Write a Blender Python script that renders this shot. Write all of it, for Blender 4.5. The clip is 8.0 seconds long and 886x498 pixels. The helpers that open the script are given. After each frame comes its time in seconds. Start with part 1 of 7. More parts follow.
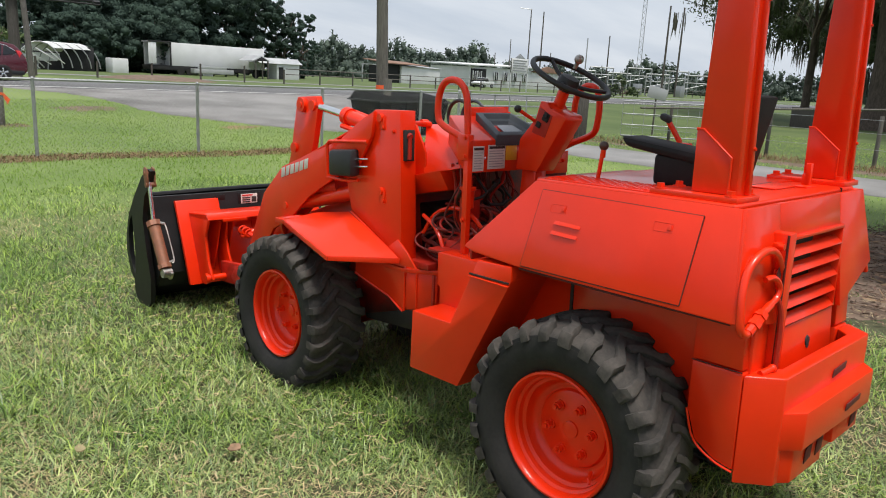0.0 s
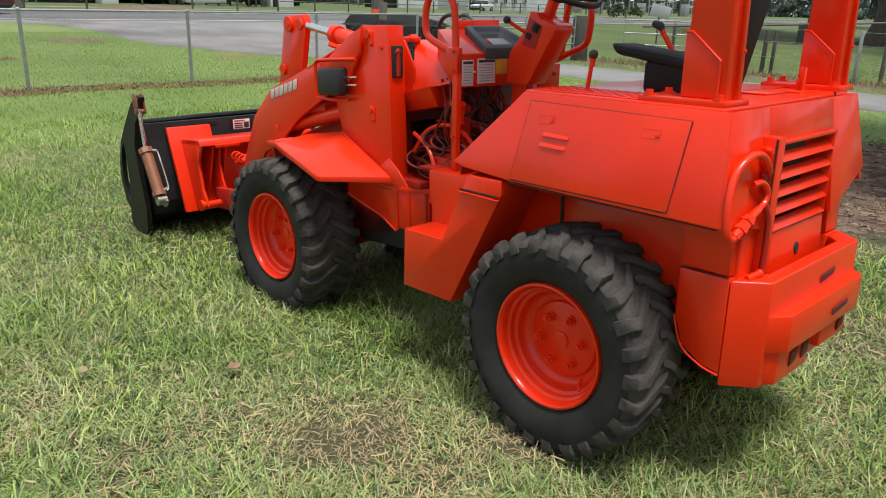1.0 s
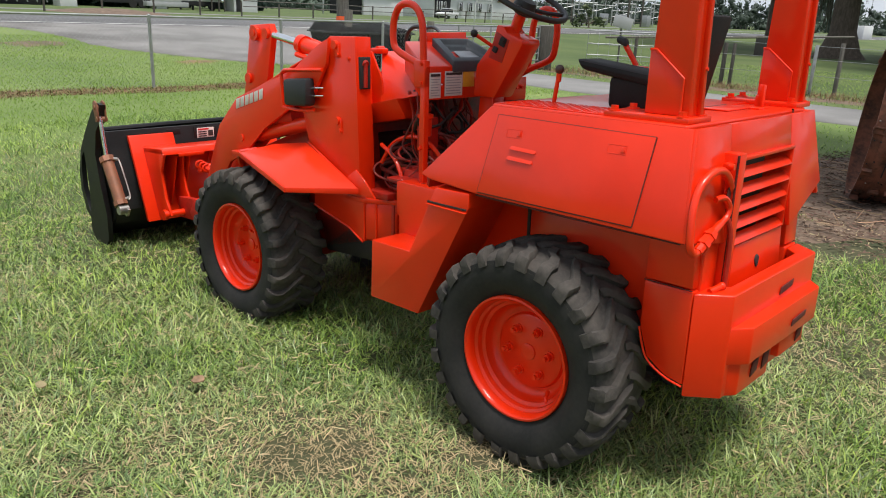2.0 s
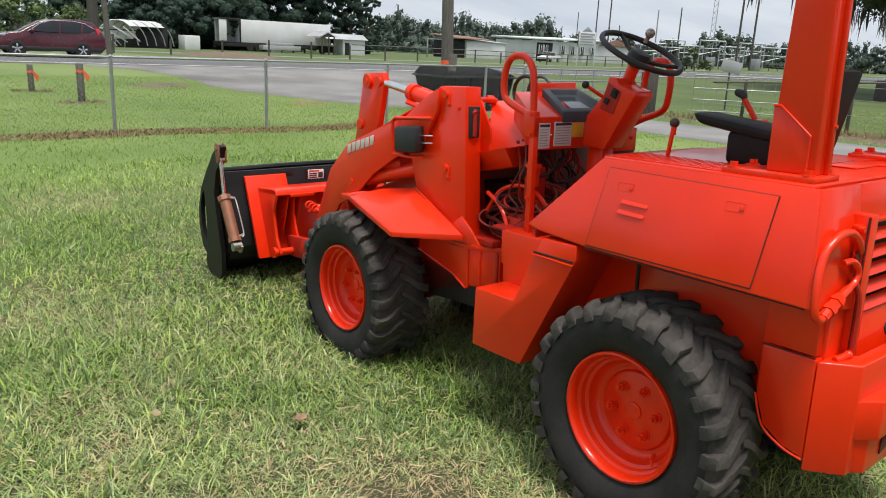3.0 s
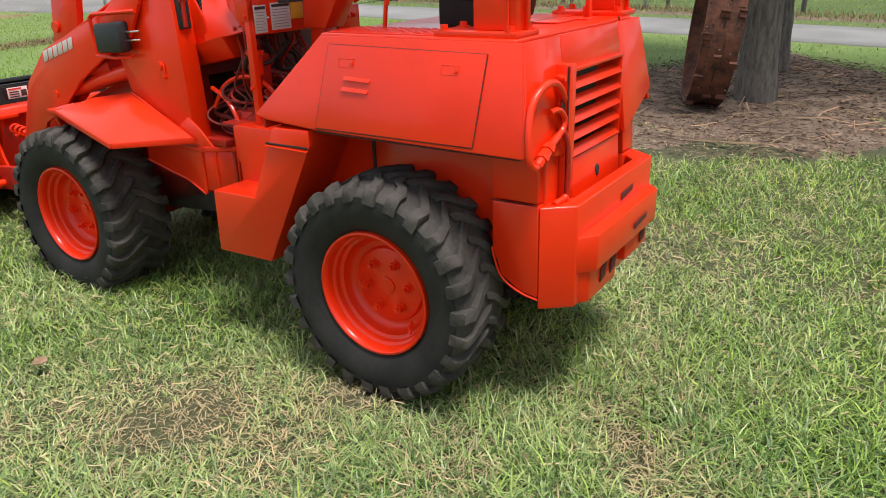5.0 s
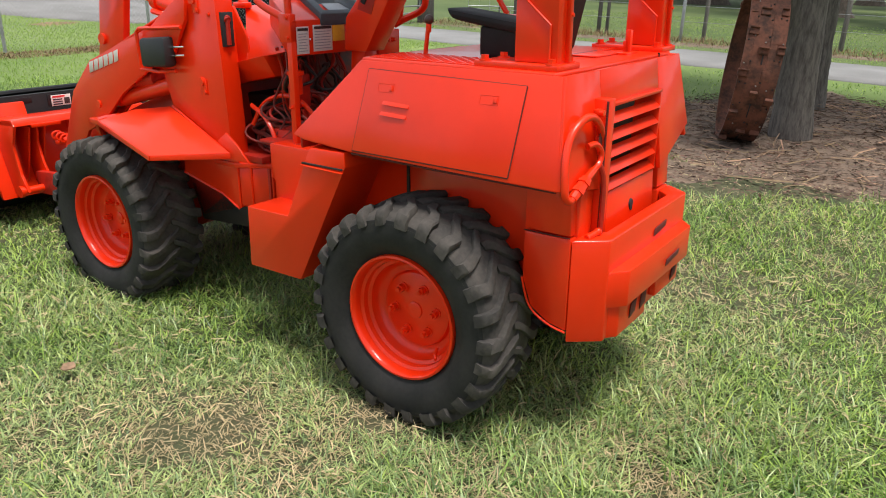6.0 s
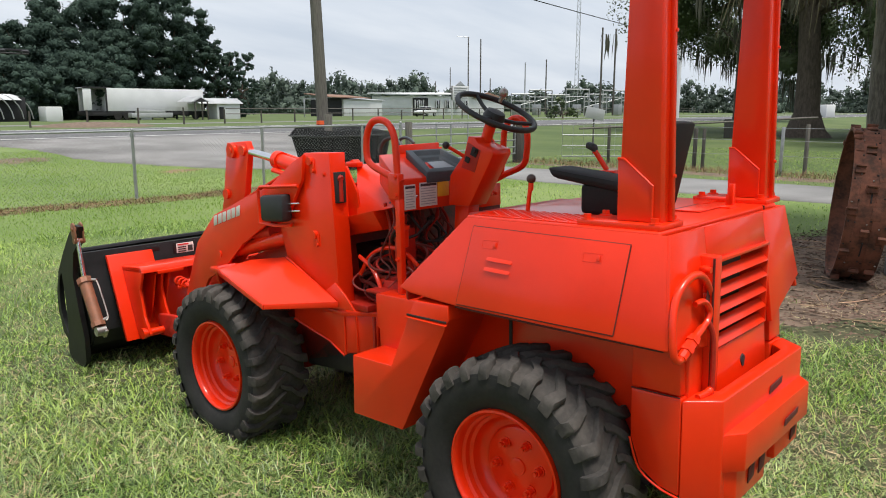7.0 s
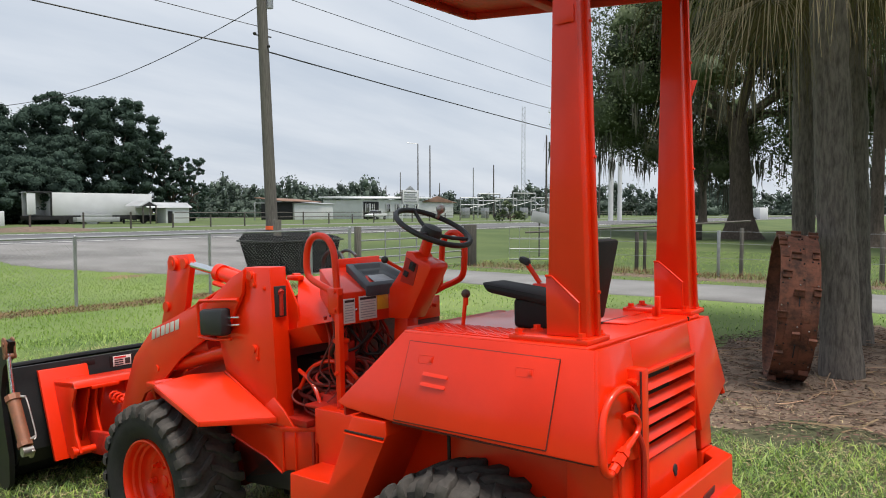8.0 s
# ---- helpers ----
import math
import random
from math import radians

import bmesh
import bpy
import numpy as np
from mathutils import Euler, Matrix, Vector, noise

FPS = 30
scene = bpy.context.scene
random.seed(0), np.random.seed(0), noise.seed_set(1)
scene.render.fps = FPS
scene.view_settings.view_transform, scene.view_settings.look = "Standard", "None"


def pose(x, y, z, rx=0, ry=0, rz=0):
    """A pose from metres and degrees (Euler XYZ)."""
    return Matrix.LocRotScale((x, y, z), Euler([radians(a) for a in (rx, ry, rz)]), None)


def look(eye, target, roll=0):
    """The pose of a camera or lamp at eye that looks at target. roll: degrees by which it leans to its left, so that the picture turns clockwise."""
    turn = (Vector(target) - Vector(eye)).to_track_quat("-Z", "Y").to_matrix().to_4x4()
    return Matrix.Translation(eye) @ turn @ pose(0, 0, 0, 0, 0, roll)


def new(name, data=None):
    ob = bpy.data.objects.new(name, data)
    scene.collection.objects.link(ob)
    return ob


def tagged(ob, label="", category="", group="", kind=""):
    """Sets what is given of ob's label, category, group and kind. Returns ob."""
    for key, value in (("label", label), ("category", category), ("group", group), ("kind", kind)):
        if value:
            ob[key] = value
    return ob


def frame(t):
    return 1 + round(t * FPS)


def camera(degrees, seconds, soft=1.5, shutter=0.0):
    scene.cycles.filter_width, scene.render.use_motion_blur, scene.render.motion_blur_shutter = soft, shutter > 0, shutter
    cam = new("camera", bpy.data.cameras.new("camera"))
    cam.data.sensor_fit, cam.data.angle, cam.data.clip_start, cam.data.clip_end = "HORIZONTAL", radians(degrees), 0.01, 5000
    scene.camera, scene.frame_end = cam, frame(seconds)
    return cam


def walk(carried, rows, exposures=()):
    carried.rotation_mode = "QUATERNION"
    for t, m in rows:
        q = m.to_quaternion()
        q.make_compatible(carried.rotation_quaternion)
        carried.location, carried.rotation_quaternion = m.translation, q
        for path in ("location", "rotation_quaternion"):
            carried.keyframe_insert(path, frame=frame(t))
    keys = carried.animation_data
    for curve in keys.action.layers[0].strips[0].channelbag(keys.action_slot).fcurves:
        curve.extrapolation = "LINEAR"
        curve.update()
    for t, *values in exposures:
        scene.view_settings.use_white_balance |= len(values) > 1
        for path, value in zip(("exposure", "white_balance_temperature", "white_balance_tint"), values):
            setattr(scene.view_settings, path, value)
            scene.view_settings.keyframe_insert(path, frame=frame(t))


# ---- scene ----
cam = camera(61.54, 8.0, soft=1.0)
# seconds, eye x y z, yaw, pitch, lean to the right
ROWS = [
    (0, -2.6543, -1.4616, 1.6575, -43.856, -12.933, -3.103),
    (0.5, -2.6594, -1.4673, 1.6444, -41.500, -15.628, -2.122),
    (1, -2.6247, -1.5066, 1.6077, -43.847, -18.370, -1.827),
    (1.2, -2.6158, -1.5042, 1.6013, -46.286, -19.379, -2.153),
    (2.3, -2.6350, -1.4886, 1.6419, -45.783, -16.603, -2.821),
    (2.5, -2.6331, -1.4649, 1.6479, -43.350, -16.115, -2.560),
    (3, -2.6593, -1.4591, 1.6626, -38.993, -15.012, -2.675),
    (3.5, -2.6655, -1.4340, 1.6674, -36.745, -13.805, -2.150),
    (4, -2.5951, -1.4895, 1.6451, -44.032, -14.262, -1.096),
    (4.5, -2.5851, -1.5277, 1.6034, -52.197, -17.725, 0.727),
    (4.7, -2.5488, -1.5293, 1.5903, -54.760, -20.268, 1.340),
    (5.8, -2.5296, -1.5317, 1.6271, -60.254, -22.947, -2.373),
    (6, -2.5461, -1.5044, 1.6181, -55.138, -20.708, -1.827),
    (6.5, -2.5757, -1.4519, 1.6787, -47.141, -16.310, -0.452),
    (7, -2.5746, -1.4848, 1.7005, -47.481, -10.688, -0.028),
    (7.5, -2.5780, -1.5318, 1.7745, -49.745, -2.592, 0.708),
    (8, -2.5819, -1.5649, 1.7585, -51.260, -2.876, 0.103),
]
walk(cam, [(t, pose(x, y, z, 90 + pitch, 0, yaw) @ pose(0, 0, 0, 0, 0, -lean)) for t, x, y, z, yaw, pitch, lean in ROWS],
     exposures=[(0, 0.0), (3.0, 0.03), (4.0, 0.0), (4.5, 0.10), (6.0, 0.24), (6.6, 0.15), (7.4, 0.05), (8, 0.0)])
# ---- world and light ----
world = bpy.data.worlds.new("sky")
scene.world = world
world.use_nodes = True
wn, wl = world.node_tree.nodes, world.node_tree.links
wn.clear()
SUN_EL, SUN_AZ = 74.0, 196.0      # degrees; azimuth clockwise from +y


sky = wn.new("ShaderNodeTexSky")
sky.sky_type, sky.sun_disc = "NISHITA", False
sky.sun_elevation, sky.sun_rotation = radians(SUN_EL), radians(SUN_AZ)
sky.air_density, sky.dust_density, sky.ozone_density = 1.0, 3.0, 1.5
coord = wn.new("ShaderNodeTexCoord")
sep = wn.new("ShaderNodeSeparateXYZ")
wl.new(coord.outputs["Generated"], sep.inputs[0])
# long bands of high cloud, flattened towards the horizon
lift = wn.new("ShaderNodeMath"); lift.operation = "MAXIMUM"; lift.inputs[1].default_value = 0.0
wl.new(sep.outputs["Z"], lift.inputs[0])
addz = wn.new("ShaderNodeMath"); addz.operation = "ADD"; addz.inputs[1].default_value = 0.18
wl.new(lift.outputs[0], addz.inputs[0])
divx = wn.new("ShaderNodeMath"); divx.operation = "DIVIDE"
divy = wn.new("ShaderNodeMath"); divy.operation = "DIVIDE"
wl.new(sep.outputs["X"], divx.inputs[0]); wl.new(addz.outputs[0], divx.inputs[1])
wl.new(sep.outputs["Y"], divy.inputs[0]); wl.new(addz.outputs[0], divy.inputs[1])
comb = wn.new("ShaderNodeCombineXYZ")
wl.new(divx.outputs[0], comb.inputs[0]); wl.new(divy.outputs[0], comb.inputs[1])
cmap = wn.new("ShaderNodeMapping")
cmap.inputs["Rotation"].default_value = (0, 0, radians(-40))
cmap.inputs["Scale"].default_value = (0.55, 1.5, 1.0)
wl.new(comb.outputs[0], cmap.inputs[0])
cn = wn.new("ShaderNodeTexNoise")
cn.inputs["Scale"].default_value, cn.inputs["Detail"].default_value, cn.inputs["Roughness"].default_value = 1.0, 6.0, 0.55
wl.new(cmap.outputs[0], cn.inputs["Vector"])
cr = wn.new("ShaderNodeValToRGB")
cr.color_ramp.elements[0].position, cr.color_ramp.elements[0].color = 0.36, (6.1, 6.8, 7.8, 1)
cr.color_ramp.elements[1].position, cr.color_ramp.elements[1].color = 0.66, (7.9, 8.4, 9.1, 1)
wl.new(cn.outputs["Fac"], cr.inputs[0])
mixw = wn.new("ShaderNodeMix"); mixw.data_type = "RGBA"
mixw.inputs["Factor"].default_value = 0.9
wl.new(sky.outputs[0], mixw.inputs["A"]); wl.new(cr.outputs[0], mixw.inputs["B"])
bg = wn.new("ShaderNodeBackground")
bg.inputs["Strength"].default_value = 0.1
wl.new(mixw.outputs["Result"], bg.inputs["Color"])
wo = wn.new("ShaderNodeOutputWorld")
wl.new(bg.outputs[0], wo.inputs[0])

sun_data = bpy.data.lights.new("sun", "SUN")
sun_data.energy, sun_data.angle, sun_data.color = 4.3, radians(18), (1.0, 0.95, 0.88)
sun = new("sun", sun_data)
sun.matrix_world = look((60 * math.sin(radians(SUN_AZ)) * math.cos(radians(SUN_EL)), 60 * math.cos(radians(SUN_AZ)) * math.cos(radians(SUN_EL)), 60 * math.sin(radians(SUN_EL))), (0, 0, 0))

# ---- materials ----
def mat(name, col, rough=0.5, metal=0.0, var=0.15, scale=6.0, bump=0.05, bscale=80.0, coat=0.0, col2=None, spread=(0.35, 0.65), island=0.0, obj=0.0, stretch=(1, 1, 1), spec=0.5, rvar=0.1):
    """A procedural surface: two tones mixed by coarse and fine noise, roughness that varies, and fine relief."""
    m = bpy.data.materials.new(name)
    m.use_nodes = True
    n, l = m.node_tree.nodes, m.node_tree.links
    b = n["Principled BSDF"]
    tc = n.new("ShaderNodeTexCoord")
    mp = n.new("ShaderNodeMapping"); mp.inputs["Scale"].default_value = stretch
    l.new(tc.outputs["Object"], mp.inputs[0])
    n1 = n.new("ShaderNodeTexNoise"); n1.inputs["Scale"].default_value, n1.inputs["Detail"].default_value = scale, 5
    n2 = n.new("ShaderNodeTexNoise"); n2.inputs["Scale"].default_value, n2.inputs["Detail"].default_value = bscale, 3
    l.new(mp.outputs[0], n1.inputs["Vector"]); l.new(mp.outputs[0], n2.inputs["Vector"])
    mx = n.new("ShaderNodeMath"); mx.operation = "MULTIPLY_ADD"; mx.inputs[1].default_value = 0.3
    l.new(n2.outputs["Fac"], mx.inputs[0])
    sc = n.new("ShaderNodeMath"); sc.operation = "MULTIPLY"; sc.inputs[1].default_value = 0.7
    l.new(n1.outputs["Fac"], sc.inputs[0]); l.new(sc.outputs[0], mx.inputs[2])
    ramp = n.new("ShaderNodeValToRGB")
    c = np.array(col)
    lo, hi = (np.clip(c * (1 - var), 0, 1), np.clip(c * (1 + var), 0, 1)) if col2 is None else (np.array(col2), c)
    ramp.color_ramp.elements[0].position, ramp.color_ramp.elements[0].color = spread[0], (*lo, 1)
    ramp.color_ramp.elements[1].position, ramp.color_ramp.elements[1].color = spread[1], (*hi, 1)
    l.new(mx.outputs[0], ramp.inputs[0])
    out = ramp.outputs[0]
    if island or obj:
        hs = n.new("ShaderNodeHueSaturation")
        src = n.new("ShaderNodeNewGeometry").outputs["Random Per Island"] if island else n.new("ShaderNodeObjectInfo").outputs["Random"]
        k = island or obj
        rm = n.new("ShaderNodeMapRange"); rm.inputs["To Min"].default_value, rm.inputs["To Max"].default_value = 1 - k, 1 + k
        l.new(src, rm.inputs["Value"]); l.new(rm.outputs[0], hs.inputs["Value"])
        rh = n.new("ShaderNodeMapRange"); rh.inputs["To Min"].default_value, rh.inputs["To Max"].default_value = 0.5 + 0.03 * k, 0.5 - 0.06 * k
        l.new(src, rh.inputs["Value"]); l.new(rh.outputs[0], hs.inputs["Hue"])
        l.new(out, hs.inputs["Color"]); out = hs.outputs[0]
    l.new(out, b.inputs["Base Color"])
    rr = n.new("ShaderNodeMapRange"); rr.inputs["To Min"].default_value, rr.inputs["To Max"].default_value = max(rough - rvar, 0.02), min(rough + rvar, 1)
    l.new(n1.outputs["Fac"], rr.inputs["Value"]); l.new(rr.outputs[0], b.inputs["Roughness"])
    b.inputs["Metallic"].default_value, b.inputs["Specular IOR Level"].default_value = metal, spec
    b.inputs["Coat Weight"].default_value, b.inputs["Coat Roughness"].default_value = coat, 0.15
    if bump:
        bp = n.new("ShaderNodeBump"); bp.inputs["Strength"].default_value, bp.inputs["Distance"].default_value = bump, 0.01
        l.new(mx.outputs[0], bp.inputs["Height"]); l.new(bp.outputs[0], b.inputs["Normal"])
    return m



def leafy(m, share):
    """Lets some light through thin blades and leaves."""
    n, l = m.node_tree.nodes, m.node_tree.links
    b = n["Principled BSDF"]
    tb = n.new("ShaderNodeBsdfTranslucent")
    l.new(b.inputs["Base Color"].links[0].from_socket, tb.inputs["Color"])
    mx = n.new("ShaderNodeMixShader"); mx.inputs[0].default_value = share
    l.new(b.outputs[0], mx.inputs[1]); l.new(tb.outputs[0], mx.inputs[2])
    l.new(mx.outputs[0], n["Material Output"].inputs["Surface"])
    return m


ORANGE = mat("orange_paint", (0.80, 0.0270, 0.0015), 0.42, var=0.06, scale=3, bump=0.05, bscale=9, coat=0.58, spec=0.2, rvar=0.10)
# dark red for dirty seams, and for shade painted in recesses and under edges
SEAM = mat("seam_dirt_and_shade", (0.09, 0.012, 0.008), 0.8, var=0.4, scale=30, bump=0.2)
# darker mottled copy of ORANGE, with the shade of inner parts painted in
ORANGE_SHADED = mat("orange_paint_shaded", (0.496, 0.0144, 0.0032), 0.55, var=0.25, scale=7, bump=0.15, bscale=40, col2=(0.336, 0.0112, 0.004), spread=(0.36, 0.58))
# grimy red, darkened further for the shade under console and cowl
GRIME_SHADED = mat("shaded_oily_overspray", (0.20, 0.014, 0.009), 0.6, var=0.4, scale=14, bump=0.3, col2=(0.045, 0.010, 0.009), spread=(0.34, 0.62))
HOSE = mat("overpainted_rubber_hose", (0.34, 0.018, 0.008), 0.5, var=0.4, scale=20, bump=0.1, col2=(0.11, 0.012, 0.008))
GREASE = mat("greasy_dark_iron", (0.016, 0.012, 0.011), 0.6, var=0.5, scale=12, bump=0.2)
RUBBER = mat("tyre_rubber", (0.034, 0.032, 0.031), 0.8, var=0.35, scale=7, bump=0.15, bscale=60, col2=(0.016, 0.016, 0.016), spec=0.3)
TREAD = mat("worn_tread_rubber", (0.088, 0.078, 0.070), 0.95, var=0.3, scale=9, bump=0.45, bscale=60, col2=(0.042, 0.039, 0.037), spread=(0.36, 0.66), spec=0.2)
BLACK = mat("black_paint", (0.010, 0.010, 0.011), 0.5, var=0.4, scale=6, bump=0.06, spec=0.35)
BLACKMATT = mat("weathered_black_plastic", (0.010, 0.010, 0.011), 0.9, var=0.4, scale=5, bump=0.2, spec=0.06)
BLACKP = mat("black_plastic", (0.016, 0.017, 0.020), 0.5, var=0.2, scale=20, bump=0.05)
GREYP = mat("grey_plastic", (0.045, 0.055, 0.065), 0.55, var=0.2, scale=18, bump=0.05)
VINYL = mat("black_vinyl", (0.012, 0.011, 0.012), 0.68, var=0.3, scale=12, bump=0.15, bscale=120, spec=0.25)
CHROME = mat("chrome", (0.75, 0.76, 0.78), 0.18, metal=1.0, var=0.08, bump=0.02)
STEEL = mat("worn_steel", (0.36, 0.34, 0.32), 0.45, metal=0.8, var=0.3, scale=20)
COPPER = mat("rusty_cylinder_paint", (0.30, 0.115, 0.06), 0.5, metal=0.2, var=0.35, scale=22, bump=0.1, col2=(0.20, 0.09, 0.055))
RUST = mat("flaking_rust", (0.18, 0.066, 0.040), 0.9, var=0.4, scale=9, bump=0.7, bscale=34, col2=(0.050, 0.023, 0.015), spread=(0.36, 0.6))
DECAL = mat("white_label", (0.666, 0.657, 0.63), 0.4, var=0.05)
INK = mat("label_ink", (0.03, 0.03, 0.03), 0.5, var=0.1)
YELLOW = mat("yellow_label", (0.75, 0.40, 0.03), 0.45, var=0.1)
REDINK = mat("red_ink", (0.55, 0.02, 0.03), 0.5, var=0.1)
SILVER = mat("silver_lettering", (0.66, 0.65, 0.62), 0.35, metal=0.15, var=0.15)
COPPERBALL = mat("worn_knob", (0.05, 0.03, 0.025), 0.5, var=0.4)
SILT = mat("dusty_film", (0.32, 0.34, 0.36), 0.35, var=0.2)

# dark green-brown soil tone paints the gaps between blades as shaded grass
GROUND = mat("shaded_lawn_soil", (0.074, 0.070, 0.034), 0.95, var=0.4, scale=1.6, bump=0.6, bscale=26, col2=(0.044, 0.056, 0.020), spread=(0.38, 0.62))


def meadow(m):
    """Soil toned as shaded grass under the built lawn, turning to a close green sward further off."""
    n, l = m.node_tree.nodes, m.node_tree.links
    b = n["Principled BSDF"]
    tc = n.new("ShaderNodeTexCoord")
    sub = n.new("ShaderNodeVectorMath"); sub.operation = "DISTANCE"; sub.inputs[1].default_value = (1.0, 0.0, 0.0)
    l.new(tc.outputs["Object"], sub.inputs[0])
    far = n.new("ShaderNodeMapRange"); far.inputs["From Min"].default_value, far.inputs["From Max"].default_value = 3.8, 8.5
    l.new(sub.outputs["Value"], far.inputs["Value"])
    sx = n.new("ShaderNodeSeparateXYZ"); l.new(tc.outputs["Object"], sx.inputs[0])
    # east of the drive the green is multiplied down, tree shade in the colour
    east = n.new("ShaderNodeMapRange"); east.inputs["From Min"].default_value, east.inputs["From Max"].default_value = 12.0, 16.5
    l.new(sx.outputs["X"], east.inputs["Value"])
    big = n.new("ShaderNodeTexNoise"); big.inputs["Scale"].default_value, big.inputs["Detail"].default_value = 0.22, 8
    l.new(tc.outputs["Object"], big.inputs["Vector"])
    rp = n.new("ShaderNodeValToRGB")
    rp.color_ramp.elements[0].position, rp.color_ramp.elements[0].color = 0.36, (0.100, 0.158, 0.036, 1)
    rp.color_ramp.elements[1].position, rp.color_ramp.elements[1].color = 0.62, (0.165, 0.222, 0.062, 1)
    l.new(big.outputs["Fac"], rp.inputs[0])
    mx = n.new("ShaderNodeMix"); mx.data_type = "RGBA"
    l.new(far.outputs[0], mx.inputs["Factor"]); l.new(b.inputs["Base Color"].links[0].from_socket, mx.inputs["A"]); 
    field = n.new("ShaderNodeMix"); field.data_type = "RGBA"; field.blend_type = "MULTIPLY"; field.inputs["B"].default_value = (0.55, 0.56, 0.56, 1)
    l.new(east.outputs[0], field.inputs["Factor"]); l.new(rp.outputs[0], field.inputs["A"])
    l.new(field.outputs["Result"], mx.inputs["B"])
    l.new(mx.outputs["Result"], b.inputs["Base Color"])
    return m


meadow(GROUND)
BLADE = leafy(mat("grass_blades", (0.335, 0.435, 0.170), 0.42, var=0.25, scale=1.3, bump=0, island=0.62, spec=0.5, col2=(0.165, 0.280, 0.085)), 0.20)
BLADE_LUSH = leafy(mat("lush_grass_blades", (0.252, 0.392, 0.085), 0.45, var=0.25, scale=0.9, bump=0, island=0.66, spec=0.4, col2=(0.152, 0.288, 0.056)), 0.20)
BLADE_FAR = leafy(mat("verge_grass_blades", (0.288, 0.416, 0.1), 0.6, var=0.25, scale=0.35, bump=0, island=0.14, spec=0.2, col2=(0.216, 0.336, 0.076)), 0.5)
BLADE_DRY = leafy(mat("dry_grass_blades", (0.496, 0.408, 0.232), 0.7, var=0.25, scale=2, bump=0, island=0.3, spec=0.25), 0.25)
MULCH = mat("bark_mulch", (0.2, 0.14, 0.1), 0.95, var=0.4, scale=3, bump=0.6, bscale=70, col2=(0.084, 0.056, 0.04))
TWIG = mat("dead_twigs", (0.24, 0.16, 0.092), 0.9, var=0.3, scale=20, island=0.4, bump=0.1)
LITTER = mat("dead_leaf_litter", (0.155, 0.098, 0.064), 0.95, var=0.4, scale=4, bump=0.4, bscale=50, col2=(0.060, 0.038, 0.026), island=0.45)
STRAW = mat("pine_straw", (0.272, 0.18, 0.092), 0.9, var=0.3, scale=4, bump=0.5, bscale=50, col2=(0.12, 0.076, 0.04), island=0.25)
CONCRETE = mat("weathered_concrete", (0.2448, 0.2414, 0.238), 0.85, var=0.15, scale=0.8, bump=0.25, bscale=40, col2=(0.1632, 0.1598, 0.1564))
ASPHALT = mat("grey_asphalt", (0.14, 0.14, 0.148), 0.9, var=0.15, scale=0.25, bump=0.2, bscale=30, col2=(0.096, 0.096, 0.1))
GRAVEL = mat("crushed_gravel", (0.256, 0.248, 0.244), 0.95, var=0.3, scale=0.5, bump=0.6, bscale=14, col2=(0.12, 0.116, 0.112))
LINE = mat("road_line", (0.7, 0.7, 0.68), 0.7, var=0.12, scale=3)
GALV = mat("galvanised_steel", (0.34, 0.35, 0.36), 0.45, metal=0.55, var=0.15, scale=8)
WOOD = mat("weathered_post_wood", (0.16, 0.148, 0.132), 0.9, var=0.25, scale=6, stretch=(6, 6, 0.6), bump=0.5, bscale=40, col2=(0.084, 0.076, 0.068))
DARKWOOD = mat("dark_post_wood", (0.075, 0.068, 0.060), 0.9, var=0.3, scale=6, stretch=(6, 6, 0.6), bump=0.5)
BARK = mat("palm_bark", (0.168, 0.148, 0.132), 0.95, var=0.3, scale=7, stretch=(4, 4, 0.8), bump=1.0, bscale=22, col2=(0.068, 0.0584, 0.0512), spread=(0.36, 0.6))
OAKBARK = mat("oak_bark", (0.095, 0.074, 0.058), 0.95, var=0.4, scale=3, stretch=(3, 3, 0.7), bump=0.8, bscale=12)
LEAF = mat("oak_leaves", (0.072, 0.100, 0.045), 0.6, var=0.35, scale=0.25, bump=0, island=0.35, spec=0.3)
# distance haze is put into this leaf colour: bluer, lighter, low contrast
LEAF_WOOD = leafy(mat("hazed_wood_leaves", (0.070, 0.104, 0.082), 0.9, var=0.3, scale=0.12, bump=0, island=0.12, spec=0.02, col2=(0.058, 0.088, 0.072)), 0.35)
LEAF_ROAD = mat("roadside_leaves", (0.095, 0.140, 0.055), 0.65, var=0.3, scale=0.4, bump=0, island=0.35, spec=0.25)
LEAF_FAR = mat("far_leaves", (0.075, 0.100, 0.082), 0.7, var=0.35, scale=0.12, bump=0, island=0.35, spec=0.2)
MOSS = mat("hanging_moss", (0.105, 0.105, 0.080), 0.9, var=0.3, scale=1.0, bump=0, island=0.3, spec=0.1)
FROND = leafy(mat("palm_fronds", (0.16, 0.176, 0.068), 0.5, var=0.3, scale=1.2, bump=0, island=0.35, spec=0.35), 0.25)
FROND_DRY = mat("dead_palm_fronds", (0.152, 0.132, 0.076), 0.8, var=0.3, scale=2, bump=0, island=0.3, spec=0.15)
WHITE = mat("white_painted_metal", (0.629, 0.6375, 0.646), 0.5, var=0.07, scale=0.6, bump=0.03)
ROOF = mat("metal_roof", (0.42, 0.43, 0.44), 0.45, metal=0.3, var=0.15, scale=0.8)
BROWNWALL = mat("brown_siding", (0.20, 0.115, 0.08), 0.8, var=0.2, scale=1)
# near black: shade painted into openings and undersides, and plainly dark parts
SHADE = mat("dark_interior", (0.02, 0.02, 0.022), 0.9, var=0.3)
GLASS = mat("tinted_glass", (0.012, 0.014, 0.018), 0.08, var=0.1, bump=0)
MAROON = mat("maroon_car_paint", (0.070, 0.006, 0.015), 0.25, var=0.08, bump=0, coat=0.6)
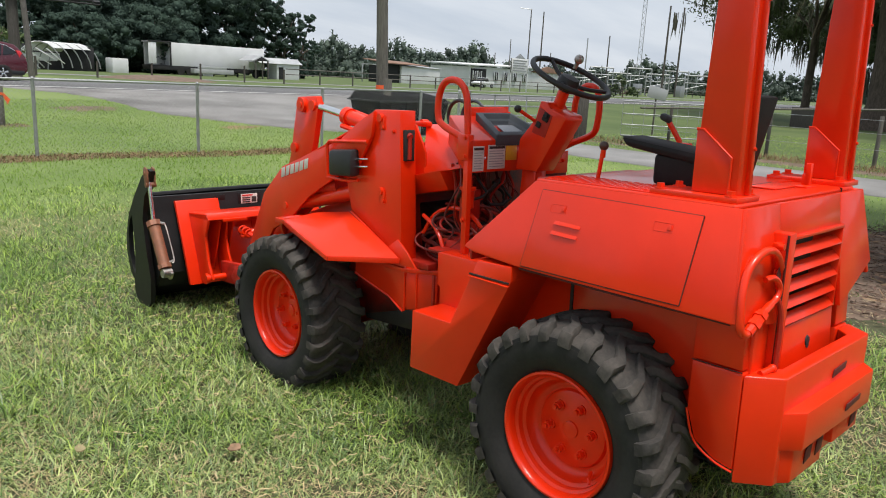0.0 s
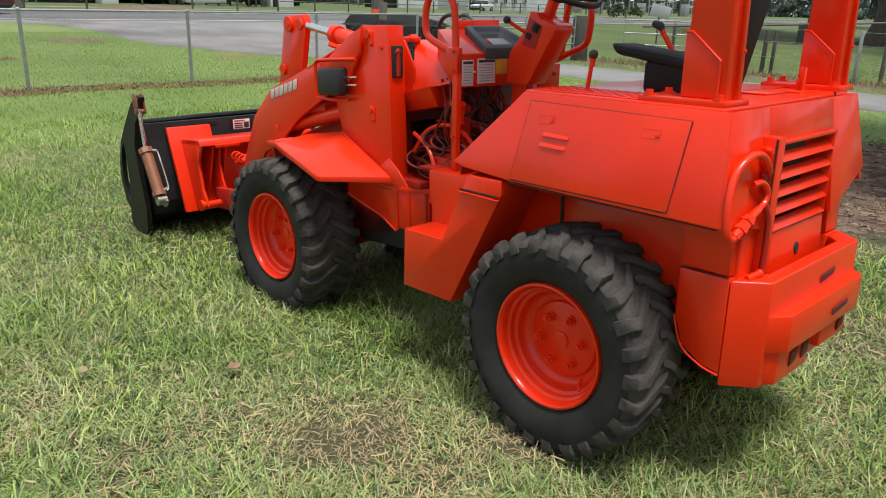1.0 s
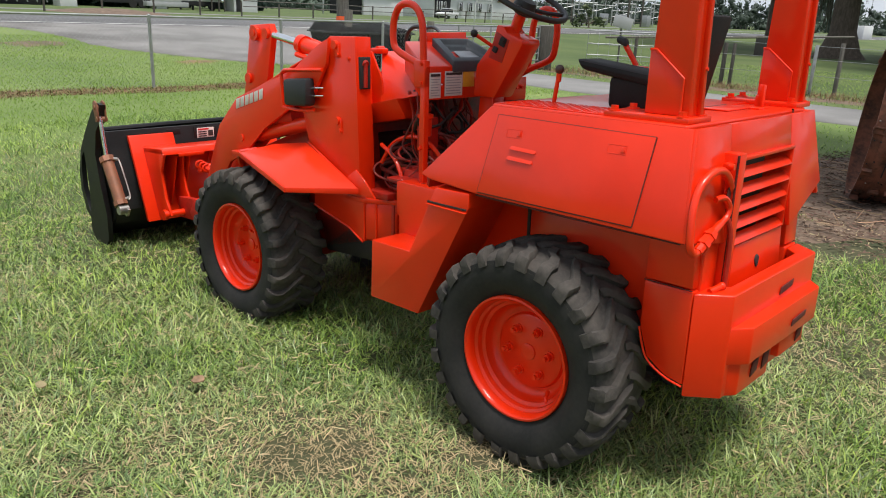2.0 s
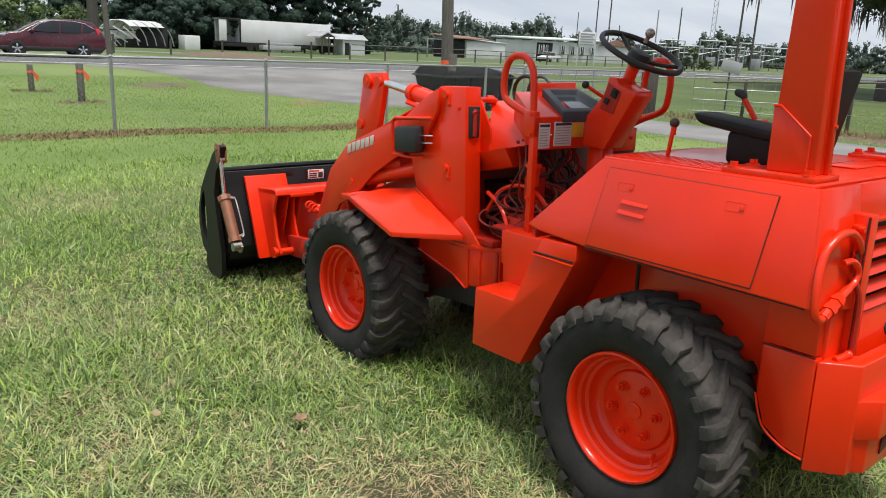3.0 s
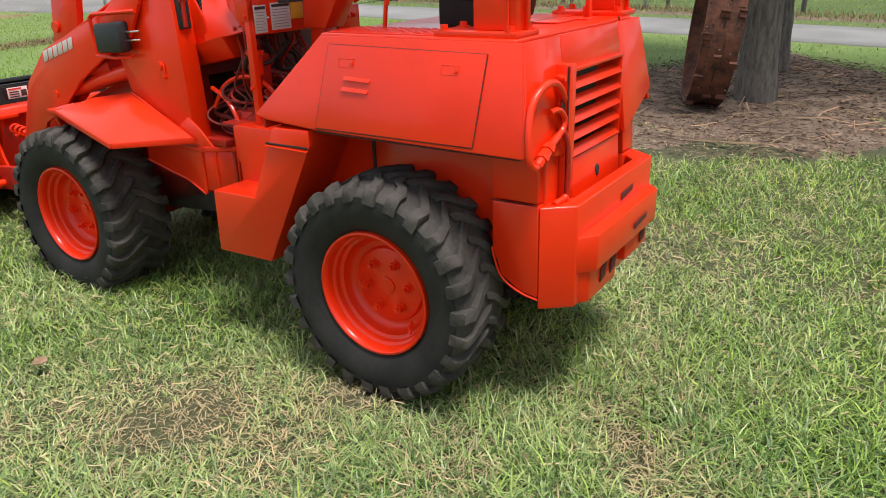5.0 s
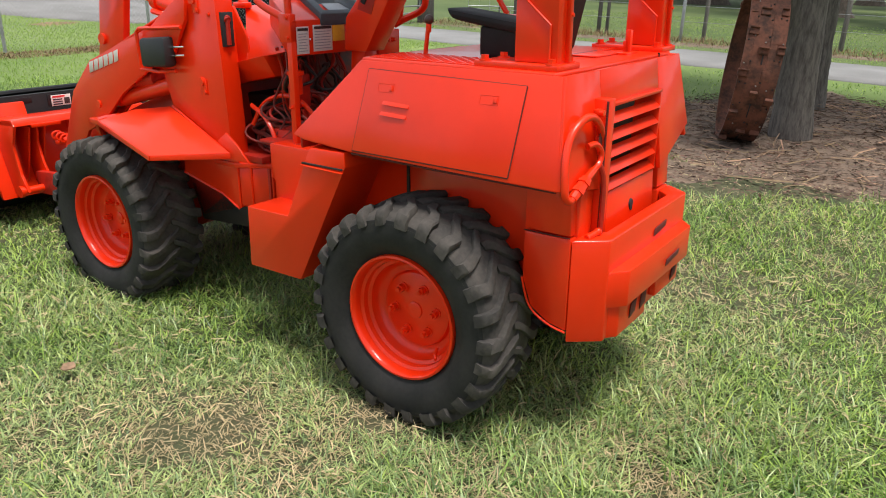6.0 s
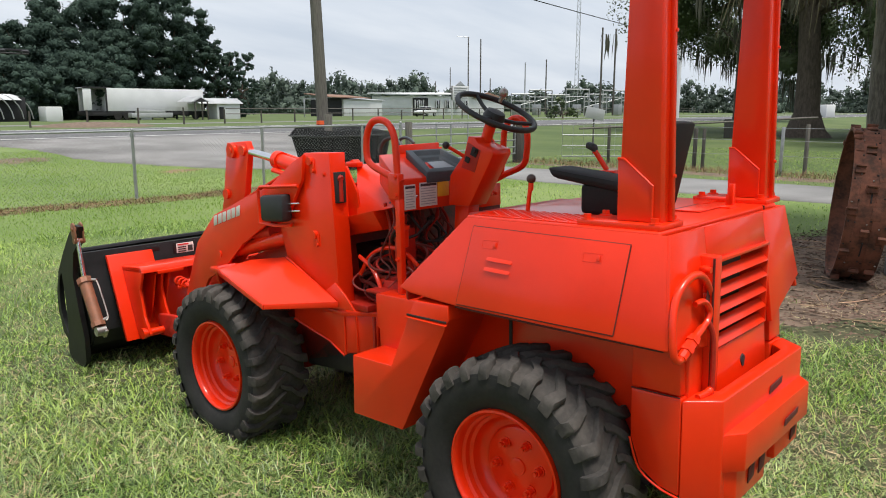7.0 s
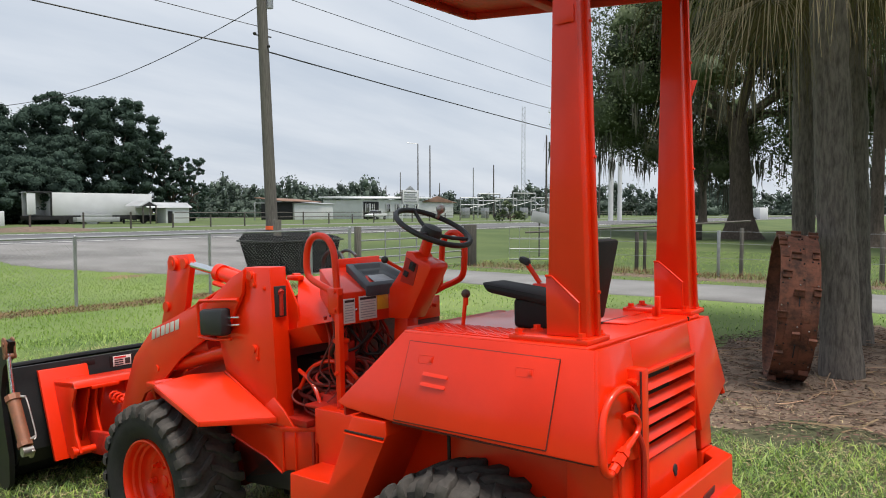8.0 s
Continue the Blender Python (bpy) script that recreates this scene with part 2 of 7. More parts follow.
FLAG = mat("orange_ribbon", (0.85, 0.12, 0.03), 0.7, var=0.1)
WIRE = mat("black_cable", (0.012, 0.012, 0.013), 0.6, var=0.1)

# ---- building blocks ----
def smooth_sharp(me, angle=38):
    me.polygons.foreach_set("use_smooth", [True] * len(me.polygons))
    me.set_sharp_from_angle(angle=radians(angle))


def mesh_of(bm, name):
    me = bpy.data.meshes.new(name)
    bmesh.ops.recalc_face_normals(bm, faces=bm.faces)
    bm.to_mesh(me)
    bm.free()
    smooth_sharp(me)
    return me


def part(name, bm, material, parent, label=""):
    me = mesh_of(bm, name)
    me.materials.append(material)
    ob = new(name, me)
    ob.parent = parent
    return tagged(ob, label)


def thing(name, bm, material, label, category, group="", kind=""):
    me = mesh_of(bm, name)
    me.materials.append(material)
    return tagged(new(name, me), label, category, group, kind)


def empty(name, label, category, m=None, group="", kind=""):
    ob = new(name)
    ob.empty_display_size = 0.1
    if m is not None:
        ob.matrix_world = m
    return tagged(ob, label, category, group, kind)


def arrays(name, verts, faces, material, parent=None):
    """A mesh object from arrays of vertices and faces."""
    me = bpy.data.meshes.new(name)
    nv, nf, k = len(verts), len(faces), faces.shape[1]
    me.vertices.add(nv); me.loops.add(nf * k); me.polygons.add(nf)
    me.vertices.foreach_set("co", np.ascontiguousarray(verts, dtype=np.float32).ravel())
    me.loops.foreach_set("vertex_index", np.ascontiguousarray(faces, dtype=np.int32).ravel())
    me.polygons.foreach_set("loop_start", np.arange(0, nf * k, k, dtype=np.int32))
    me.update(calc_edges=True)
    me.validate()
    me.materials.append(material)
    ob = new(name, me)
    ob.parent = parent
    return ob


def join(*bms):
    out = bms[0]
    for b in bms[1:]:
        tmp = bpy.data.meshes.new("tmp")
        b.to_mesh(tmp); b.free()
        out.from_mesh(tmp)
        bpy.data.meshes.remove(tmp)
    return out


def bevel(bm, w, seg=2):
    if w:
        bmesh.ops.recalc_face_normals(bm, faces=bm.faces)
        es = [e for e in bm.edges if len(e.link_faces) == 2 and e.calc_face_angle(0) > 0.3]
        bmesh.ops.bevel(bm, geom=es, offset=w, segments=seg, profile=0.5, affect="EDGES", clamp_overlap=True)
    return bm


def prism(poly, axis, a, b, w=0.004, seg=2):
    """A polygon in the plane across an axis, run from a to b along that axis."""
    bm = bmesh.new()
    at = {"x": lambda p, t: (t, p[0], p[1]), "y": lambda p, t: (p[0], t, p[1]), "z": lambda p, t: (p[0], p[1], t)}[axis]
    lo = [bm.verts.new(at(p, a)) for p in poly]
    hi = [bm.verts.new(at(p, b)) for p in poly]
    bm.faces.new(lo); bm.faces.new(hi)
    for i in range(len(poly)):
        j = (i + 1) % len(poly)
        bm.faces.new((lo[i], lo[j], hi[j], hi[i]))
    return bevel(bm, w, seg)


def box(lo, hi, w=0.004, seg=2):
    return prism([(lo[0], lo[1]), (hi[0], lo[1]), (hi[0], hi[1]), (lo[0], hi[1])], "z", lo[2], hi[2], w, seg)


def obox(m, size, w=0.004):
    s = [v / 2 for v in size]
    bm = box([-v for v in s], s, w)
    bmesh.ops.transform(bm, matrix=m, verts=bm.verts)
    return bm


def hexa(p, w=0.004):
    """A block from eight corners: four below, four above, in the same order."""
    bm = bmesh.new()
    v = [bm.verts.new(q) for q in p]
    for f in ((0, 1, 2, 3), (4, 5, 6, 7), (0, 1, 5, 4), (1, 2, 6, 5), (2, 3, 7, 6), (3, 0, 4, 7)):
        bm.faces.new([v[i] for i in f])
    return bevel(bm, w)


def plate(pts, t, w=0.003):
    """A flat plate: a polygon in space, made t thick along its normal."""
    ps = [Vector(p) for p in pts]
    nrm = sum(((ps[i] - ps[0]).cross(ps[i + 1] - ps[0]) for i in range(1, len(ps) - 1)), Vector()).normalized()
    bm = bmesh.new()
    lo = [bm.verts.new(p) for p in ps]
    hi = [bm.verts.new(p + nrm * t) for p in ps]
    bm.faces.new(lo); bm.faces.new(hi)
    for i in range(len(ps)):
        j = (i + 1) % len(ps)
        bm.faces.new((lo[i], lo[j], hi[j], hi[i]))
    return bevel(bm, w)


def glide(pts, n=6):
    """A smooth line through points."""
    P = [Vector(p) for p in pts]
    out = []
    for i in range(len(P) - 1):
        a, b, c, d = P[max(i - 1, 0)], P[i], P[i + 1], P[min(i + 2, len(P) - 1)]
        for k in range(n):
            t = k / n
            out.append(0.5 * ((2 * b) + (c - a) * t + (2 * a - 5 * b + 4 * c - d) * t * t + (3 * b - a - 3 * c + d) * t ** 3))
    return out + [P[-1]]


def tube(pts, r, seg=10, closed=False, taper=None):
    P = [Vector(p) for p in pts]
    bm = bmesh.new()
    n = len(P)
    prev = None
    rings = []
    for i in range(n):
        if closed:
            d = P[(i + 1) % n] - P[i - 1]
        else:
            d = P[min(i + 1, n - 1)] - P[max(i - 1, 0)]
        d.normalize()
        if prev is None:
            up = Vector((0, 0, 1)) if abs(d.z) < 0.9 else Vector((1, 0, 0))
            prev = d.cross(up).normalized()
        else:
            prev = (prev - d * prev.dot(d)).normalized()
        q = d.cross(prev)
        rr = r if taper is None else r * (1 + (taper - 1) * i / (n - 1))
        rings.append([bm.verts.new(P[i] + (prev * math.cos(2 * math.pi * k / seg) + q * math.sin(2 * math.pi * k / seg)) * rr) for k in range(seg)])
    for i in range(n if closed else n - 1):
        a, b = rings[i], rings[(i + 1) % n]
        for k in range(seg):
            bm.faces.new((a[k], a[(k + 1) % seg], b[(k + 1) % seg], b[k]))
    if not closed:
        bm.faces.new(rings[0]); bm.faces.new(rings[-1])
    return bm


def lathe(profile, centre, axis="x", seg=48, closed=False):
    """Turns a profile of (along, radius) round an axis through centre."""
    bm = bmesh.new()
    rings = []
    for u, r in profile:
        ring = []
        for k in range(seg):
            a = 2 * math.pi * k / seg
            c, s = r * math.cos(a), r * math.sin(a)
            p = {"x": (u, c, s), "y": (c, u, s), "z": (c, s, u)}[axis]
            ring.append(bm.verts.new(Vector(centre) + Vector(p)))
        rings.append(ring)
    m = len(rings)
    for i in range(m if closed else m - 1):
        a, b = rings[i], rings[(i + 1) % m]
        for k in range(seg):
            bm.faces.new((a[k], a[(k + 1) % seg], b[(k + 1) % seg], b[k]))
    if not closed:
        bm.faces.new(rings[0]); bm.faces.new(rings[-1])
    return bm


def rod(a, b, r, seg=12):
    return tube([a, b], r, seg)


def ball(c, r, seg=12):
    bm = bmesh.new()
    bmesh.ops.create_uvsphere(bm, u_segments=seg, v_segments=max(seg // 2, 4), radius=r)
    bmesh.ops.translate(bm, verts=bm.verts, vec=c)
    return bm


def bolt(c, axis, r=0.011, h=0.01):
    d = {"x": Vector((1, 0, 0)), "y": Vector((0, 1, 0)), "z": Vector((0, 0, 1))}[axis[-1]] * (-1 if axis[0] == "-" else 1)
    return join(tube([c, Vector(c) + d * h * 0.25], r * 1.5, 14), tube([Vector(c) + d * h * 0.2, Vector(c) + d * h], r, 6))


def flip(bm):
    """The mirror image across x = 0."""
    for v in bm.verts:
        v.co.x = -v.co.x
    return bm


def side_x(z):
    """Where the leaning side of the rear hood stands at a height."""
    return -0.498 - 0.258 * (1.295 - z)

# ---- the wheel loader ----
loader = empty("wheel_loader", "repainted bright orange compact articulated wheel loader parked on grass", "wheel loader", pose(0, 0, 0.0223, -1.562, -0.005, -0.01))


def build_wheel(y, side):
    """A wheel with chevron tread; side -1 is the near side."""
    hub = new("wheel")
    hub.parent = loader
    hub.location = (side * 0.50, y, 0.40)
    s = side
    prof = [(0.118, 0.236), (0.142, 0.262), (0.160, 0.300), (0.163, 0.340), (0.156, 0.374), (0.132, 0.394), (0.07, 0.403), (0, 0.405)]
    prof = prof + [(-u, r) for u, r in prof[-2::-1]] + [(-0.10, 0.222), (0.10, 0.222)]
    part("tyre", lathe([(s * u, r) for u, r in prof], (0, 0, 0), "x", 72, closed=True), RUBBER, hub, "black rubber tyre sidewall")
    # tread bars, leaning both ways from the middle
    bm = bmesh.new()
    n = 26
    for half in (-1, 1):
        for k in range(n):
            a0 = 2 * math.pi * (k + (0.5 if half > 0 else 0)) / n
            rings = []
            jit = random.uniform(0.82, 1.12)
            for t, u, r0, r1 in ((0, -0.018, 0.388, 0.416), (0.12, 0.006, 0.388, 0.424), (0.34, 0.045, 0.388, 0.425), (0.50, 0.074, 0.385, 0.424), (0.72, 0.108, 0.383, 0.424), (0.90, 0.140, 0.372, 0.420), (0.98, 0.160, 0.362, 0.410), (1.0, 0.169, 0.357, 0.390)):
                a = a0 + 0.25 * min(t, 0.86) + (0.030 if 0.4 < t < 0.8 else 0) + random.uniform(-0.014, 0.014)
                wdt = (0.046 + 0.016 * t) * jit
                ring = []
                for da, r in ((-wdt, r0), (-wdt * 0.90, r1 - 0.006), (-wdt * 0.66, r1), (wdt * 0.66, r1), (wdt * 0.90, r1 - 0.006), (wdt, r0)):
                    rr = r + random.uniform(-0.004, 0.003)
                    ring.append(bm.verts.new((half * u, rr * math.cos(a + da), rr * math.sin(a + da))))
                rings.append(ring)
            for p, q in zip(rings, rings[1:]):
                for i in range(5):
                    bm.faces.new((p[i], p[i + 1], q[i + 1], q[i]))
            bm.faces.new(rings[0]); bm.faces.new(rings[-1])
    band = lathe([(s * u, r) for u, r in ((-0.1545, 0.377), (-0.132, 0.3965), (-0.07, 0.4055), (0, 0.4075), (0.07, 0.4055), (0.132, 0.3965), (0.1545, 0.377), (0.1585, 0.362), (0.150, 0.362), (0, 0.390), (-0.150, 0.362), (-0.1585, 0.362))], (0, 0, 0), "x", 72, closed=True)
    part("tread_band", band, TREAD, hub, "dusty worn rubber between the tread bars")
    part("tread", bm, TREAD, hub, "worn dusty chevron tread bars")
    # rim: lip, stepped barrel, dished disc
    R = [(0.126, 0.240), (0.138, 0.238), (0.140, 0.230), (0.134, 0.224), (0.118, 0.219), (0.100, 0.217), (0.092, 0.207), (0.072, 0.204), (0.064, 0.192), (0.040, 0.188), (0.022, 0.176), (0.014, 0.160), (0.016, 0.150), (0.030, 0.144), (0.034, 0.136), (0.034, 0.07), (0.038, 0.062), (0.038, 0.006)]
    part("rim", lathe([(s * u, r) for u, r in R] + [(s * 0.004, 0.004), (s * 0.004, 0.18), (-s * 0.1, 0.22), (-s * 0.1, 0.238)], (0, 0, 0), "x", 64, closed=True), ORANGE, hub, "orange painted dished steel rim")
    part("hub_cap", lathe([(s * 0.034, 0.034), (s * 0.044, 0.032), (s * 0.047, 0.026), (s * 0.047, 0.003)], (0, 0, 0), "x", 24), ORANGE, hub)
    for k in range(6):
        a = -0.105 + k * math.pi / 3
        c = (s * 0.033, 0.096 * math.cos(a), 0.096 * math.sin(a))
        part("wheel_nut", join(tube([c, (s * 0.039, c[1], c[2])], 0.020, 16), tube([c, (s * 0.060, c[1], c[2])], 0.0155, 6), tube([c, (s * 0.074, c[1], c[2])], 0.009, 8)), ORANGE, hub)
    part("valve_stem", join(rod((s * 0.06, -0.115, -0.115), (s * 0.085, -0.125, -0.128), 0.008), rod((s * 0.085, -0.125, -0.128), (s * 0.10, -0.14, -0.138), 0.006)), ORANGE, hub)
    return hub


for wy in (0.0, 1.905):
    build_wheel(wy, -1)
    build_wheel(wy, 1)
for wy in (0.0, 1.905):
    part("axle", join(lathe([(-0.36, 0.12), (-0.30, 0.14), (-0.26, 0.10), (-0.12, 0.085), (-0.08, 0.15), (0.08, 0.15), (0.12, 0.085), (0.26, 0.10), (0.30, 0.14), (0.36, 0.12)], (0, wy, 0.40), "x", 24)), ORANGE_SHADED, loader)

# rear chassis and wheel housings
part("rear_frame", join(box((-0.26, -0.50, 0.40), (0.26, 0.95, 0.62)), box((-0.30, 0.36, 0.55), (0.30, 0.98, 0.93)), box((-0.33, -0.42, 0.56), (0.33, 0.40, 1.28))), ORANGE_SHADED, loader)
for s in (-1, 1):
    def sided(bm):
        return bm if s < 0 else flip(bm)
    part("wheel_house_panel", sided(join(prism([(-0.41, 0.55), (0.44, 0.55), (0.44, 0.72), (0.31, 0.965), (-0.41, 0.965)], "x", -0.352, -0.336, 0.003))), ORANGE, loader)
    part("wheel_house_seam", sided(box((-0.358, 0.165, 0.56), (-0.351, 0.178, 0.96), 0.001)), GREASE, loader)
    part("rear_side_panel", sided(prism([(-0.565, 0.775), (-0.395, 0.775), (-0.395, 0.965), (-0.555, 0.965)], "x", -0.446, -0.33, 0.005)), ORANGE, loader)
    part("rear_skirt", sided(prism([(-0.57, 0.768), (-0.395, 0.768), (-0.395, 0.60), (-0.43, 0.50), (-0.50, 0.455), (-0.57, 0.44)], "x", -0.450, -0.33, 0.008)), ORANGE, loader)
    part("skirt_lip", sided(tube(glide([(-0.452, -0.395, 0.60), (-0.452, -0.43, 0.50), (-0.452, -0.50, 0.453), (-0.452, -0.57, 0.437)], 5), 0.004, 8)), ORANGE, loader)

# ---- rear hood ----
HB = 0.957                                  # lower edge of the leaning side
for s in (-1, 1):
    def sided(bm):
        return bm if s < 0 else flip(bm)
    side = [(side_x(1.290), -0.530, 1.290), (side_x(HB), -0.578, HB), (side_x(HB + 0.012), 0.262, HB + 0.012), (side_x(0.985), 0.50, 0.985), (side_x(1.00), 0.56, 1.0), (side_x(1.290), 0.268, 1.290)]
    part("hood_side", sided(plate(side[::-1], -0.02, 0.006)), ORANGE, loader, "faded orange side of the engine hood")
    o = 0.006
    hp = [(-0.418, 1.252), (-0.401, 0.975), (0.248, 0.978), (0.219, 1.261)]
    part("service_door", sided(plate([(side_x(z) - 0.001, y, z) for y, z in hp], -o if s > 0 else -o, 0.002)), ORANGE, loader)
    gap = []
    for (a, b) in zip(hp, hp[1:] + hp[:1]):
        gap.append(rod((side_x(a[1]) - 0.0035, a[0], a[1]), (side_x(b[1]) - 0.0035, b[0], b[1]), 0.0030, 6))
    part("door_gap", sided(join(*gap)), SEAM, loader)
    for (y, z) in ((0.130, 1.202), (-0.292, 1.200)):
        def onside(u, v, w):
            zz = z + v
            return (side_x(zz) - w, y + u, zz + 0.25 * w)
        fr = [onside(-0.034, -0.014, 0.005), onside(0.034, -0.014, 0.005), onside(0.034, 0.014, 0.005), onside(-0.034, 0.014, 0.005)]
        part("latch_recess", sided(plate([onside(-0.030, -0.013, 0.0045), onside(0.030, -0.013, 0.0045), onside(0.030, -0.006, 0.0045), onside(-0.030, -0.006, 0.0045)], 0.001, 0)), SEAM, loader)
        lat = join(tube(fr, 0.003, 6, True), hexa([onside(-0.030, -0.009, 0.004), onside(-0.016, -0.009, 0.004), onside(-0.016, 0.008, 0.004), onside(-0.030, 0.008, 0.004), onside(-0.030, -0.009, 0.011), onside(-0.016, -0.009, 0.011), onside(-0.016, 0.008, 0.011), onside(-0.030, 0.008, 0.011)], 0.002))
        part("door_latch", sided(lat), ORANGE, loader)
    for (y0, y1, z) in ((0.134, 0.020, 1.163), (0.140, 0.026, 1.127)):
        zz = [(side_x(z) - 0.001, z), (side_x(z - 0.018) - 0.001, z - 0.018), (side_x(z - 0.018) - 0.015, z - 0.014), (side_x(z) - 0.006, z)]
        # dark plate below each vent hood, its underside shade put into colour
        part("vent_slot", sided(plate([(side_x(z - 0.022) - 0.0065, y0 + 0.003, z - 0.021), (side_x(z - 0.022) - 0.0065, y1 - 0.003, z - 0.025), (side_x(z - 0.033) - 0.0065, y1 - 0.003, z - 0.035), (side_x(z - 0.033) - 0.0065, y0 + 0.003, z - 0.031)], 0.001, 0)), SEAM, loader)
        part("vent_hood", sided(hexa([(zz[0][0], y0, zz[0][1]), (zz[1][0], y0, zz[1][1]), (zz[1][0], y1, zz[1][1] - 0.004), (zz[0][0], y1, zz[0][1] - 0.004), (zz[3][0], y0, zz[3][1]), (zz[2][0], y0, zz[2][1]), (zz[2][0], y1, zz[2][1] - 0.004), (zz[3][0], y1, zz[3][1] - 0.004)], 0.002)), ORANGE, loader)

# dark lines along the sheet edges: painted shade under the hood, seams, grime
for s in (-1, 1):
    def sided(bm):
        return bm if s < 0 else flip(bm)
    part("edge_grime", sided(tube([(side_x(HB) + 0.010, -0.565, HB - 0.003), (side_x(HB) + 0.012, -0.15, HB), (side_x(HB) + 0.012, 0.262, HB + 0.006)], 0.004, 6)), SEAM, loader)
    part("skirt_seam", sided(tube([(-0.449, -0.395, 0.771), (-0.449, -0.565, 0.771)], 0.0022, 6)), SEAM, loader)
part("post_seam", tube([(-0.313, -0.600, 0.66), (-0.313, -0.600, 1.20)], 0.004, 6), SEAM, loader)
part("grille_seam", tube([(-0.262, -0.576, 0.70), (-0.262, -0.574, 1.17)], 0.004, 6), SEAM, loader)
for z in (1.07, 1.0):
    part("grime_patch", plate([(-0.345, -0.5895, z), (-0.315, -0.5895, z - 0.01), (-0.318, -0.5895, z + 0.035), (-0.338, -0.5895, z + 0.03)], 0.002, 0), SEAM, loader)
part("hood_top", join(prism([(-0.497, -0.505), (0.497, -0.505), (0.497, 0.268), (-0.497, 0.268)], "z", 1.272, 1.297, 0.008, 3), prism([(-0.44, -0.30), (0.44, -0.30), (0.44, -0.16), (-0.44, -0.16)], "z", 1.297, 1.302, 0.002)), ORANGE, loader)
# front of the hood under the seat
part("hood_front", plate([(-0.49, 0.262, 1.285), (-0.565, 0.53, 0.99), (-0.565, 0.53, 0.955), (0.565, 0.53, 0.955), (0.565, 0.53, 0.99), (0.49, 0.262, 1.285)], 0.012), ORANGE_SHADED, loader)
# raised tread plate along the near edge of the deck
tp = [box((-0.478, -0.24, 1.297), (-0.285, 0.245, 1.301), 0.001)]
for i in range(9):
    for j in range(20):
        cx, cy = -0.467 + 0.0215 * i, -0.23 + 0.0245 * j
        tp.append(obox(pose(cx, cy, 1.302, 0, 0, 45 if (i + j) % 2 else -45), (0.020, 0.005, 0.004), 0))
part("tread_plate", join(*tp), ORANGE, loader, "diamond tread plate painted orange")

# rear face with the louvred grille
def rear_y(z):
    return -0.505 - 0.13 * (1.29 - z)
bm = bmesh.new()
for poly in ([(-0.495, 1.288), (-0.583, HB), (-0.40, 0.925), (-0.262, 0.90), (-0.262, 1.288)], [(-0.262, 1.288), (-0.262, 1.172), (0.255, 1.172), (0.255, 1.288)], [(0.255, 1.288), (0.255, 0.872), (0.583, 1.0), (0.495, 1.288)]):
    b2 = plate([(x, rear_y(z) - 0.018, z) for x, z in poly], 0.018, 0.003)
    bm = join(bm, b2)
part("rear_face", bm, ORANGE, loader, "orange sheet metal rear face of the hood")
# black sheet behind the louvres, the grille's inner shade as a colour
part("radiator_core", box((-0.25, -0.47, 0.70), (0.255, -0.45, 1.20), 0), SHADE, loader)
part("grille_frame", join(box((-0.262, -0.572, 0.865), (-0.248, -0.47, 1.175), 0.002), box((0.244, -0.572, 0.872), (0.258, -0.47, 1.175), 0.002), box((-0.262, -0.572, 1.166), (0.258, -0.50, 1.178), 0.002)), ORANGE, loader)
for k in range(5):
    z = 1.122 - 0.0585 * k
    part("louvre_slat", plate([(-0.249, -0.542, z + 0.014), (-0.249, -0.572, z - 0.014), (0.245, -0.572, z - 0.014), (0.245, -0.542, z + 0.014)], 0.005, 0.0015), ORANGE, loader)
part("lower_rear_panel", plate([(-0.25, -0.556, 0.868), (-0.25, -0.575, 0.60), (0.255, -0.575, 0.60), (0.255, -0.556, 0.868)], 0.012, 0.003), ORANGE, loader)
part("lock_hole", join(lathe([(-0.578, 0.016), (-0.572, 0.020), (-0.560, 0.020)], (0.030, 0, 0.782), "y", 18), lathe([(-0.579, 0.010), (-0.57, 0.010)], (0.030, 0, 0.766), "y", 14)), SHADE, loader)
part("hinge_post", join(box((-0.312, -0.605, 0.62), (-0.262, -0.548, 1.205), 0.004), box((-0.345, -0.585, 1.16), (-0.312, -0.565, 1.176), 0.002), rod((-0.335, -0.60, 1.166), (-0.335, -0.575, 1.166), 0.010)), ORANGE, loader)
part("hinge_plate", join(box((-0.41, -0.575, 0.56), (-0.312, -0.545, 0.93), 0.004)), ORANGE, loader)
for z in (1.165, 1.08, 0.72, 0.64):
    part("hinge_bolt", bolt((-0.325, -0.577, z), "-y", 0.009, 0.014), ORANGE, loader)
part("hydraulic_hose", tube(glide([(-0.30, -0.585, 1.075), (-0.335, -0.59, 1.12), (-0.385, -0.592, 1.155), (-0.435, -0.590, 1.165), (-0.485, -0.585, 1.150), (-0.53, -0.580, 1.11), (-0.560, -0.585, 1.05), (-0.572, -0.592, 0.985), (-0.570, -0.596, 0.943), (-0.545, -0.600, 0.925), (-0.512, -0.600, 0.935)], 7), 0.0125, 10), ORANGE, loader, "orange overpainted hydraulic hose loop")
part("hose_fitting", join(rod((-0.530, -0.600, 0.927), (-0.487, -0.600, 0.947), 0.016, 8), rod((-0.50, -0.600, 0.940), (-0.485, -0.600, 0.948), 0.022, 6), rod((-0.487, -0.600, 0.947), (-0.437, -0.600, 0.972), 0.019, 6), rod((-0.462, -0.600, 0.960), (-0.452, -0.600, 0.965), 0.023, 6), rod((-0.437, -0.600, 0.972), (-0.38, -0.598, 0.990), 0.013, 10)), ORANGE, loader)
